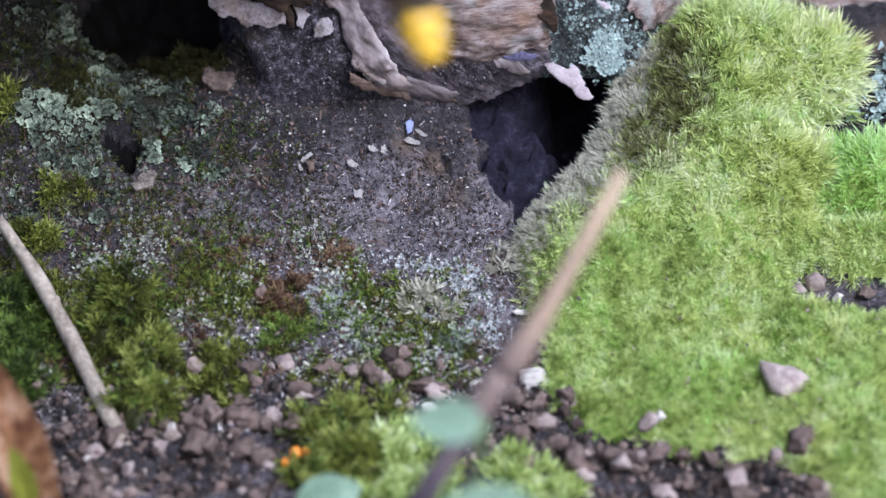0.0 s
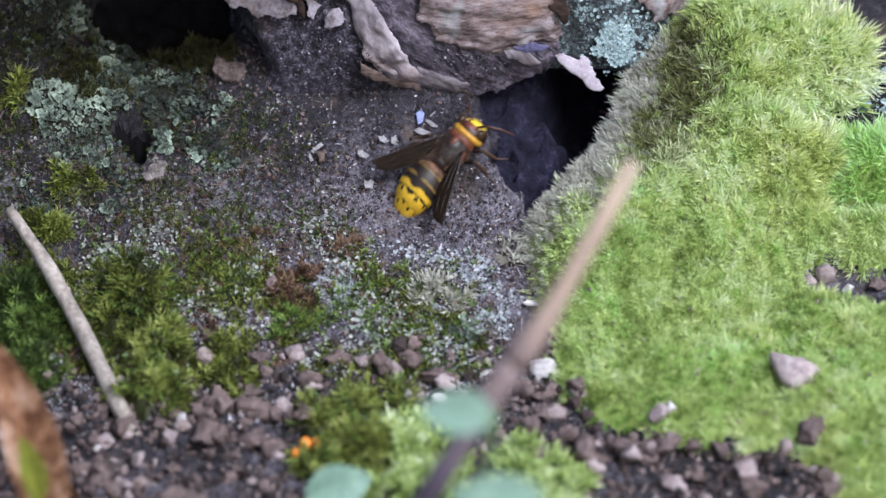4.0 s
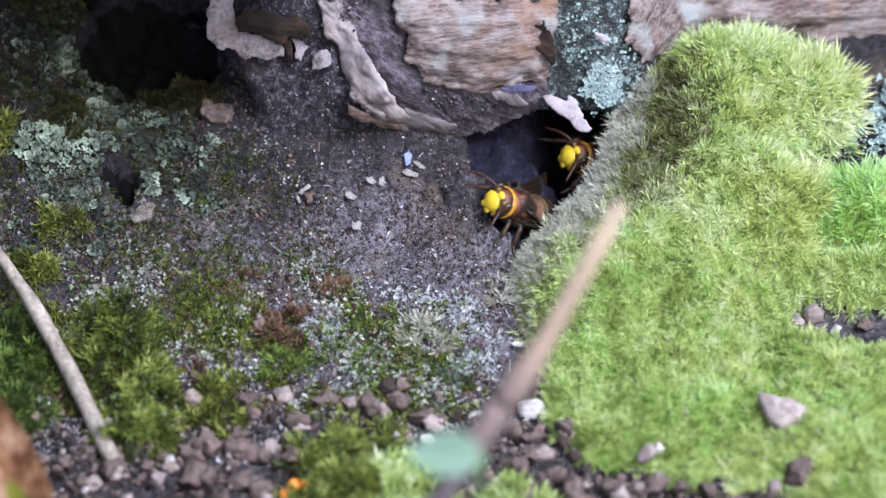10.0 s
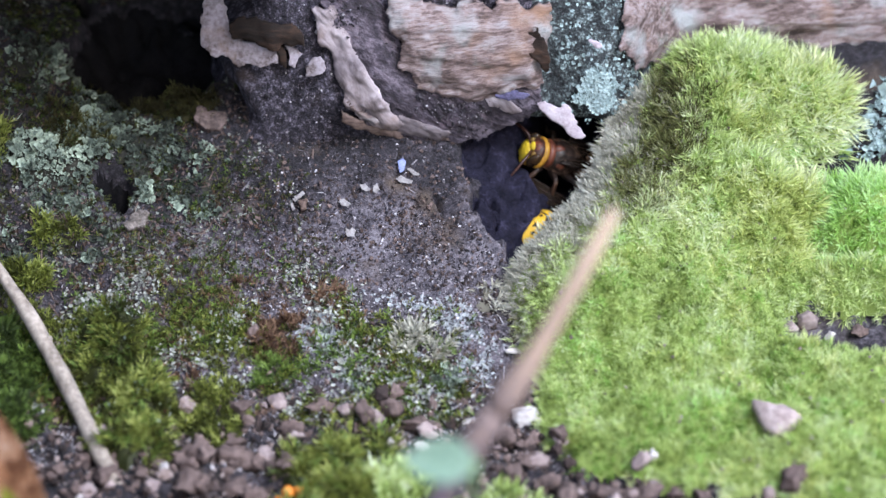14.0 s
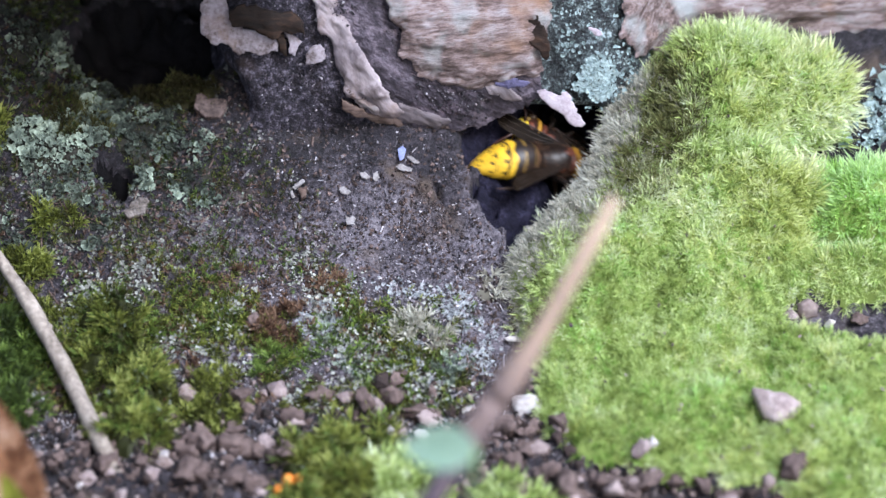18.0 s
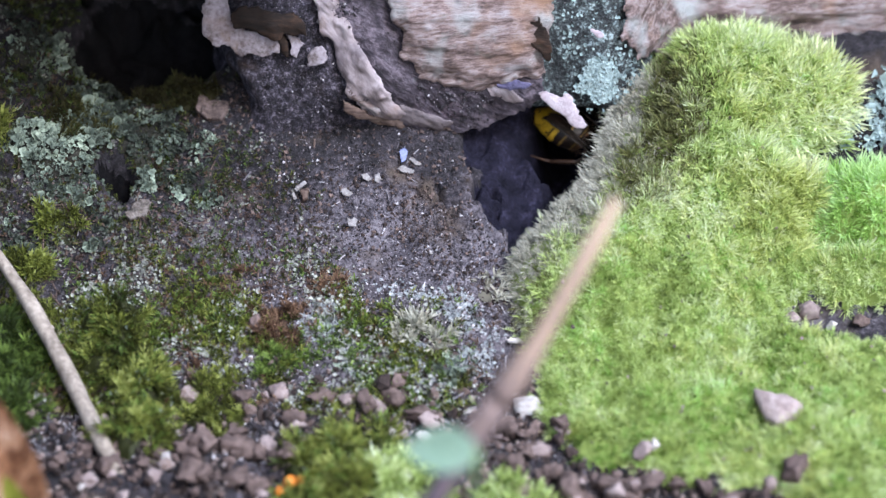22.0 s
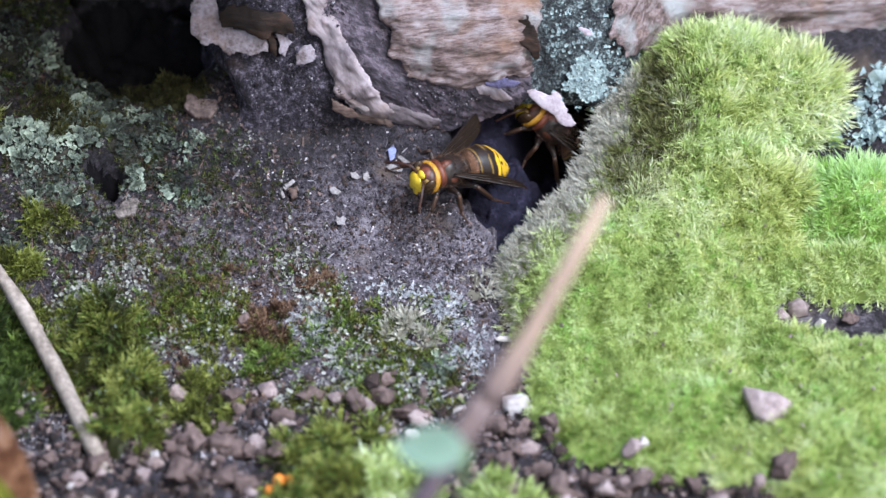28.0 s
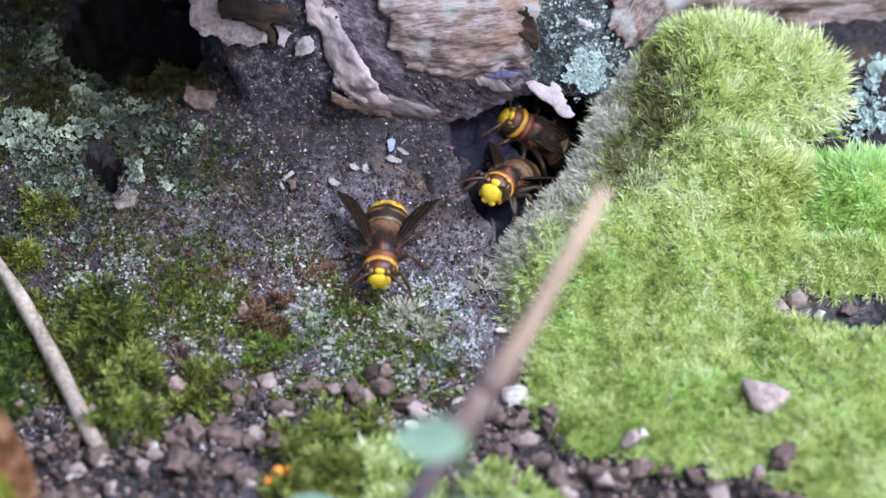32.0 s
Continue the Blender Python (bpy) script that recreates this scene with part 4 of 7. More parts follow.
TUFTS = (
    ([(-72.7, -16.0), (-72.4, -9.3), (-68.0, -6.0), (-61.1, -5.4), (-56.2, -8.6), (-55.0, -16.0), (-56.5, -22.4), (-63.8, -24.5), (-70.1, -22.4)], 6.8, 2.6, 1.9, 0.44, MOSS_OLIVE, "olive-green moss cushion on the damp bank"),
    ([(-66.3, -29.6), (-64.4, -23.0), (-59.4, -19.6), (-52.6, -21.0), (-50.6, -28.1), (-50.7, -39.4), (-58.2, -45.3), (-65.1, -41.0)], 6.0, 2.4, 2.0, 0.58, MOSS_OLIVE, "yellowish olive moss cushion on the damp bank"),
    ([(-96.4, -8.7), (-85.0, -8.3), (-78.5, -12.4), (-75.2, -21.1), (-75.6, -34.4), (-83.1, -39.4), (-94.2, -39.5)], 4.0, 2.0, 2.3, 0.26, MOSS_MID, "dark green moss cushion beside the dry stick"),
    ([(-49.9, -33.3), (-48.0, -22.7), (-41.3, -20.1), (-35.5, -24.1), (-34.1, -33.3), (-40.7, -39.1), (-46.3, -38.2)], 2.2, 2.0, 1.8, 0.60, MOSS_OLIVE, "sparse olive moss among soil crumbs"),
    ([(-34.6, -16.8), (-32.4, -14.2), (-27.8, -15.5), (-26.6, -19.3), (-29.9, -21.2), (-33.9, -20.0)], 1.2, 1.8, 1.7, 0.6, MOSS_MID, "small green moss tuft on the bank"),
    ([(-35.9, -8.3), (-30.3, -5.0), (-23.9, -7.2), (-23.3, -13.4), (-28.9, -15.5), (-34.7, -12.9)], 1.6, 2.4, 1.6, 0.55, MOSS_RUST, "rust-brown moss tuft on the bank"),
    ([(-42.4, -1.8), (-39.6, 1.4), (-32.7, 2.1), (-27.5, 0.5), (-28.0, -4.4), (-33.7, -5.7), (-39.4, -5.3)], 1.2, 1.6, 1.5, 0.55, MOSS_RUST, "thin reddish-brown moss on the bank"),
    ([(-24.6, -0.0), (-20.0, 2.1), (-15.4, -0.2), (-16.5, -5.8), (-21.1, -7.7), (-24.0, -4.9)], 1.0, 1.4, 1.4, 0.5, MOSS_RUST, "thin reddish-brown moss on the bank"),
    ([(-77.7, 7.5), (-76.6, 10.0), (-73.2, 10.9), (-70.2, 9.2), (-70.5, 6.4), (-74.1, 5.1)], 1.5, 3.0, 1.9, 0.70, MOSS_OLIVE, "small star-like olive moss tuft"),
    ([(9.7, 0.2), (11.6, 2.6), (14.3, 1.2), (14.7, -2.4), (12.7, -4.6), (10.1, -3.3)], 2.2, 3.2, 2.4, 1.0, MOSS_GREY, "pale straw-coloured moss tuft beside the hole"),
    ([(-6.7, -12.6), (-4.5, -8.0), (1.8, -7.5), (4.7, -10.8), (1.8, -15.7), (-4.4, -16.4)], 1.8, 2.8, 2.2, 0.72, MOSS_GREY, "pale grey-green moss tuft on the bank"),
    ([(-0.5, -21.0), (3.0, -18.4), (7.5, -19.7), (8.0, -24.7), (2.9, -26.2), (-0.5, -24.7)], 1.4, 2.4, 1.8, 0.35, MOSS_OLIVE, "dark olive moss tuft at the foot of the bank"),
    ([(-29.7, -51.3), (-26.6, -41.0), (-20.6, -36.1), (-12.8, -35.2), (-7.1, -39.4), (-6.5, -49.4), (-10.3, -61.1), (-20.1, -66.0), (-27.8, -61.2)], 4.5, 2.2, 2.2, 0.62, MOSS_OLIVE, "olive moss cushion on the soil"),
    ([(-15.7, -62.8), (-13.7, -51.2), (-7.1, -46.1), (0.7, -47.7), (5.1, -56.3), (6.0, -79.0), (-15.5, -78.9)], 4.5, 2.0, 2.4, 0.52, MOSS_LIME, "yellow-green moss cushion on the soil"),
    ([(7.2, -66.0), (10.6, -54.5), (17.2, -52.9), (24.8, -57.1), (27.9, -64.5), (27.6, -79.0), (6.0, -79.0)], 3.0, 2.0, 2.3, 0.52, MOSS_LIME, "yellow-green moss cushion on the soil"),
    ([(-87.7, -0.1), (-83.3, 4.2), (-77.5, 3.2), (-76.3, 0.3), (-81.9, -1.4)], 1.6, 2.4, 2.0, 0.55, MOSS_OLIVE, "small olive moss tuft by the stick's tip"),
    # Low tint here paints in the dimness under the log.
    ([(-72.8, 51.7), (-64.4, 47.2), (-57.2, 43.5), (-44.2, 42.4), (-40.6, 38.7), (-52.3, 36.4), (-64.0, 37.2), (-71.2, 42.2)], 2.0, 1.8, 1.5, 0.12, MOSS_BROWN, "brownish-olive moss under the log, tinted dark for its shade"),
    ([(-80.1, 34.9), (-74.5, 38.3), (-69.6, 32.9), (-64.7, 27.2), (-69.1, 23.9), (-76.2, 27.4)], 1.4, 1.8, 1.5, 0.2, MOSS_BROWN, "brownish moss among lichen"),
    ([(-79.7, 11.1), (-75.7, 12.1), (-70.5, 10.6), (-69.8, 7.3), (-74.9, 5.6), (-79.0, 7.5)], 1.6, 2.2, 2.0, 0.5, MOSS_OLIVE, "star-like olive moss tuft among lichen"),
    ([(-95.8, 26.6), (-88.9, 29.4), (-86.4, 25.7), (-86.9, 22.5), (-95.7, 22.3)], 2.0, 2.4, 2.4, 0.80, MOSS_OLIVE, "small straw-tipped moss tuft on the bank"),
)
for k, (poly, rise, dens, length, tint, material, label) in enumerate(TUFTS):
    tuft(poly, rise, dens, length, tint, material, 200 + 3 * k, label=label)

# lichen cushions
for k, (poly, rise, dens, size, tint, label) in enumerate((
    ([(-87.4, 21.9), (-84.7, 27.1), (-79.1, 30.3), (-73.7, 26.7), (-65.0, 26.2), (-60.9, 22.7), (-63.6, 19.1), (-68.7, 17.4), (-69.7, 13.3), (-75.4, 12.4), (-78.9, 14.1), (-83.7, 17.8)], 2.4, 6.5, 0.55, 0.56, "pale grey-green foliose lichen on the bank"),
    ([(-71.3, 36.4), (-66.9, 41.0), (-60.3, 38.1), (-54.3, 32.6), (-54.6, 25.4), (-61.4, 22.5), (-69.0, 25.1)], 1.8, 6.5, 0.46, 0.5, "pale blue-grey leafy lichen on the bank"),
    ([(-20.9, -18.4), (-16.4, -14.5), (-10.7, -19.8), (-9.5, -25.3), (-15.1, -26.8), (-19.7, -23.9)], 0.8, 5.0, 0.45, 0.7, "whitish green lichen crust on the bank"),
    ([(-1.6, -18.4), (1.8, -14.4), (9.8, -14.7), (12.0, -19.8), (7.5, -25.4), (0.7, -22.5)], 0.8, 5.0, 0.45, 0.6, "whitish green lichen crust on the bank"),
    ([(-22.2, -9.7), (-19.9, -7.1), (-16.5, -9.4), (-16.4, -14.5), (-20.9, -16.6)], 0.6, 5.0, 0.4, 0.6, "whitish lichen crust on the bank"),
    ([(-89.7, 46.0), (-81.2, 55.6), (-74.1, 54.3), (-70.2, 46.7), (-73.4, 38.6), (-78.9, 33.8), (-89.1, 30.5)], 2.6, 4.5, 0.5, 0.52, "dim grey-green leafy lichen tangle under the log"),
    ([(-80.4, 40.5), (-72.5, 44.8), (-60.6, 40.5), (-52.2, 35.7), (-49.6, 26.9), (-54.0, 17.8), (-62.0, 15.2), (-69.1, 23.9), (-77.3, 26.5)], 1.8, 5.5, 0.46, 0.5, "grey-green ragged lichen on the bank"),
    ([(-53.3, 33.0), (-42.8, 32.4), (-36.8, 24.0), (-40.0, 13.0), (-51.5, 10.1), (-59.7, 13.5), (-55.2, 19.9)], 1.1, 5.0, 0.36, 0.3, "dull brownish-grey lichen crust on the bank"),
    ([(-87.3, 15.0), (-76.9, 14.3), (-67.7, 13.3), (-57.3, 10.6), (-58.3, 6.2), (-72.0, 4.3), (-87.0, 5.4)], 1.2, 5.0, 0.42, 0.42, "dull brownish-grey lichen crust on the bank"),
    ([(85.5, 28.1), (87.5, 33.3), (91.2, 38.1), (94.6, 44.5), (98.8, 45.8), (97.8, 30.2), (89.5, 28.1)], 1.5, 2.6, 0.8, 0.95, "pale blue lichen beside the moss"),
)):
    r = np.random.RandomState(300 + k)
    a = np.array(poly)
    x, y, top = mound_growth(r, int(np.ptp(a[:, 0]) * np.ptp(a[:, 1]) * dens * 0.8), poly, rise)
    if k < 2 or 4 < k < 9:
        keep = rough(x, y, 5, 3, 99 + k) + r.uniform(-0.1, 0.1, len(x)) > (-0.12 if k < 2 else -0.04)
        x, y = x[keep], y[keep]
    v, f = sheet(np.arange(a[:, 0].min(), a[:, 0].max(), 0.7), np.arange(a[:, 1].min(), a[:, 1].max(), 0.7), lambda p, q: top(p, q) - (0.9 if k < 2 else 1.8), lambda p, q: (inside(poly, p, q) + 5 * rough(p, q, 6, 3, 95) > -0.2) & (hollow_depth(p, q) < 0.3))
    # Dark body under the lobes: shade between them given as colour.
    body = part("lichen_cushion", mesh_np("lichen_cushion", v, f, {"tint": np.full(len(v), 0.02)}), LICHEN_GAP_SHADE)
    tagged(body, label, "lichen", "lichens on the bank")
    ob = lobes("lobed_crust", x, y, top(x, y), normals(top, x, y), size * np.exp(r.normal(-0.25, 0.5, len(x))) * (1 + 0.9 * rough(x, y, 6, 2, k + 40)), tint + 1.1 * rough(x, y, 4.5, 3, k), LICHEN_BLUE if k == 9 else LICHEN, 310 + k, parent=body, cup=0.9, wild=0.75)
    ob["kind"] = "stuff"

# lichen on the log beside the hole
rs = np.random.RandomState(37)
x, z = rs.uniform(28, 44, 9000), rs.uniform(20, 56, 9000)
crust = inside(LICHEN_AREA, x, z) + 3 * rough(x, z, 4, 3, 93)
ok = rs.uniform(0, 1, 9000) < np.where(crust > 0, 0.75, 0.10 * soft_step(0.0, 0.3, rough(x, z, 7, 3, 94)) + 0.02)
x, z, crust = x[ok], z[ok], crust[ok]
out = np.broadcast_to(np.array([0, -0.9, 0.43]), (len(x), 3))
spots = lobes("lichen_crust", x, log_front(x, z) - 0.9, z, out, rs.uniform(0.15, 0.5, len(x)), np.where(crust > 0, 0.75, 0.5) + rs.uniform(-0.2, 0.2, len(x)), LICHEN_BLUE, 36, parent=log)
spots["label"], spots["kind"] = "pale blue-green lichen crust", "stuff"

# grains stuck to the earthy face of the log
rs = np.random.RandomState(39)
x, z = rs.uniform(-50, 40, 10000), rs.uniform(10, 52, 10000)
ok = (x < 24 + 8 * rs.normal(size=10000)) & ~((x > 6) & (z < 26)) & (x > -34)
x, z = x[ok], z[ok]
lumps("log_grit", x, log_front(x, z) * (1 + 0.0 * x) - 0.4, np.exp(rs.normal(-1.7, 0.4, len(x))), GRIT, 38, "fine earth grains clinging to the log", height=lambda p, q: z, tints=rs.uniform(0, 1, len(x)) ** 6, bases=GRAINS)

rs = np.random.RandomState(43)
x, z = rs.uniform(-20, 24, 5200), rs.uniform(15, 46, 5200)
ok = (inside(WOOD_SLAB, x, z) > 0.8) & (rough(x, z, 8, 3, 66) + rs.uniform(-0.2, 0.2, 5200) > 0.02) & (inside([(-23.1, 43.5), (-13.0, 34.8), (-4.2, 20.5), (-6.5, 19.2), (-16.5, 25.7)], x, z) < 0)
x, z = x[ok], z[ok]
lumps("slab_grit", x, slab_face(x, z) - 0.2, np.exp(rs.normal(-1.6, 0.4, len(x))), GRIT, 44, "earth grains clinging to the weathered slab", height=lambda p, q: z, tints=rs.uniform(0, 0.95, len(x)) ** 2.5, bases=GRAINS)

# scattered bits over the bank
rs = np.random.RandomState(40)


def left_side(x, y):
    return (hollow_depth(x, y) < 0.5) * (moss_inside(x, y) < 0) * np.clip(soft_step(-8, -38, x + 0.5 * y) + soft_step(0, -14, y) * soft_step(14, 0, x) * 0.8, 0, 1) * soft_step(-34, -27, y)


x, y = spread(rs, 46000, -105, 20, -36, 66, lambda x, y: left_side(x, y) * (1 - 0.75 * soft_step(0, 20, y)) * soft_step(-0.2, 0.2, rough(x, y, 9, 3, 71)))
# Fleck tints drop up the bank and to the left.
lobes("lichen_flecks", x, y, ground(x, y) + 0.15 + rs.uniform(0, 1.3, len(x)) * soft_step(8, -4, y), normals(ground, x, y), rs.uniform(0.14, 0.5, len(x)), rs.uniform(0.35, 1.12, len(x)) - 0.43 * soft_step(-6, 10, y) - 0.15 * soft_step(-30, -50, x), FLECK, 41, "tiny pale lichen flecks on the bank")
PALE_AREA = [(-27.9, -6.3), (-16.6, -0.9), (-2.8, -1.3), (7.6, -3.4), (13.2, -12.1), (12.0, -21.3), (-9.5, -25.3), (-22.0, -19.9)]
x, y = spread(rs, 23000, -35, 22, -30, 8, lambda x, y: (moss_inside(x, y) < 0) * soft_step(-3, 5, inside(PALE_AREA, x, y)) * soft_step(-0.12, 0.2, rough(x, y, 6, 3, 75)))
lobes("pale_lichen_flecks", x, y, ground(x, y) + 0.15, normals(ground, x, y), rs.uniform(0.15, 0.5, len(x)), rs.uniform(0.35, 1.0, len(x)), PALE_FLECK, 42, "whitish blue-grey lichen flecks on the bank")
for name, material, n, thr, seed, label in (("moss_sprigs", MOSS_OLIVE, 24000, -0.1, 72, "thin olive moss sprigs over the bank"), ("green_sprigs", MOSS_MID, 12000, 0.02, 73, "thin green moss sprigs over the bank"), ("brown_sprigs", MOSS_RUST, 5000, 0.02, 74, "withered brown moss sprigs over the bank")):
    x, y = spread(rs, int(n * 1.25), -105, 25, -34, 66, lambda x, y: left_side(x, y) * (1 - 0.4 * soft_step(-4, 10, y)) * soft_step(thr - 0.15, thr + 0.15, rough(x, y, 11, 3, seed)))
    # Sprigs are tinted darker up the bank, imitating the dim light there.
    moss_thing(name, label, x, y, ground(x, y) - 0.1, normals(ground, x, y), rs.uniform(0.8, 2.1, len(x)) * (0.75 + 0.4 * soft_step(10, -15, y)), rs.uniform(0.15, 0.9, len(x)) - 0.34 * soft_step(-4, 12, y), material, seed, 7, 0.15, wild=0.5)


def slivers(name, x, y, length, material, seed, label, height=ground):
    """Thin pale splinters lying about: four-sided needles."""
    r = np.random.RandomState(seed)
    a, e = r.uniform(0, 2 * math.pi, len(x)), r.normal(0, 0.25, len(x))
    way = np.stack([np.cos(a), np.sin(a), 0.35 * np.sin(a) + e], 1) * length[:, None]
    side = np.stack([-np.sin(a), np.cos(a), 0 * a], 1) * (r.uniform(0.06, 0.16, len(x)) * np.sqrt(length))[:, None]
    up = np.array([0, -0.05, 0.1])
    p = np.stack([x, y, height(x, y) + 0.25], 1)
    v = np.stack([p - way / 2 - side, p - way / 2 + side, p - way / 2 + up, p + way / 2 - side, p + way / 2 + side, p + way / 2 + up], 1).reshape(-1, 3)
    f = np.array([[0, 1, 4, 3], [1, 2, 5, 4], [2, 0, 3, 5]])
    ob = part(name, mesh_np(name, v, (f[None] + np.arange(len(x))[:, None, None] * 6).reshape(-1, 4), {"tint": np.repeat(r.uniform(0.2, 1, len(x)), 6)}), material)
    return tagged(ob, label, name.replace("_", " "), kind="stuff")


x, y = spread(rs, 420, -95, 20, -32, 32, lambda x, y: (hollow_depth(x, y) < 0.5) * (moss_inside(x, y) < 0) * (0.3 + 0.7 * soft_step(20, -10, y)))
slivers("pale_slivers", x, y, rs.uniform(0.6, 2.6, len(x)), GRIT, 81, "pale wood slivers and stalks on the bank")
x, y = spread(rs, 900, -95, -22, -14, 32, lambda x, y: (hollow_depth(x, y) < 0.3) * soft_step(-0.15, 0.2, rough(x, y, 8, 3, 78)))
slivers("brown_slivers", x, y, rs.uniform(1.0, 3.6, len(x)), CHIPWOOD, 83, "withered brown stalks and splinters on the bank")
x, y = spread(rs, 230, 25, 95, -80, 45, lambda x, y: (moss_inside(x, y) > 3) * 1.0)
lumps("moss_debris", x, y, rs.uniform(0.3, 0.8, len(x)), STONE, 82, "small purplish grains lying in the moss", height=lambda p, q: moss_top(p, q) + 1.0)

# ---- stones, clods and chips, each a thing ----
BLOBS = [lump_base(100 + s, 3) for s in range(5)]
CLODS = []
for s in range(5):
    v, f = lump_base(120 + s, 3)
    v = v * (1 + 0.5 * (grain(v[:, 0] * 2.3 + 9, v[:, 1] * 2.3 + v[:, 2] * 1.7 + 5, s) - 0.5) + 0.3 * (grain(v[:, 0] * 6, v[:, 2] * 6 + v[:, 1] * 4, s + 9) - 0.5))[:, None]
    CLODS.append((v * (1 + 0.25 * (grain(v[:, 0] * 9 + 3, v[:, 1] * 9 - v[:, 2] * 7, s + 20) - 0.5))[:, None], f))
# Tint rises with height: tops painted lighter, undersides darker.
blob_meshes = [mesh_np("pebble", v, f, {"tint": 0.5 + 0.3 * v[:, 2]}) for v, f in BLOBS]
clod_meshes = [mesh_np("soil_clod", v, f, {"tint": np.clip(0.44 + 0.3 * v[:, 2], 0, 1)}) for v, f in CLODS]
white_meshes = [mesh_np("chip", v, f) for v, f in BLOBS[:3]]
for me in blob_meshes:
    me.materials.append(STONE)
for me in clod_meshes:
    me.materials.append(CRUMB)
for me in white_meshes:
    me.materials.append(PALE_ROCK)


def rest(name, me, x, y, sx, sy, sz, turn, label, category, group, height=ground, sink=0.25, tilt=20):
    ob = new(name, me)
    z = float(height(np.array([x]), np.array([y]))[0]) + sz * (1 - sink) * 0.75
    ob.matrix_basis = Matrix.LocRotScale(Vector((x, y, z)) * MM, Euler((radians(tilt), 0, radians(turn))), (sx, sy, sz))
    return tagged(ob, label, category, group)


def moss_rest(x, y):
    return np.where(moss_inside(x, y) > 1, moss_top(x, y) + 1.2, ground(x, y))


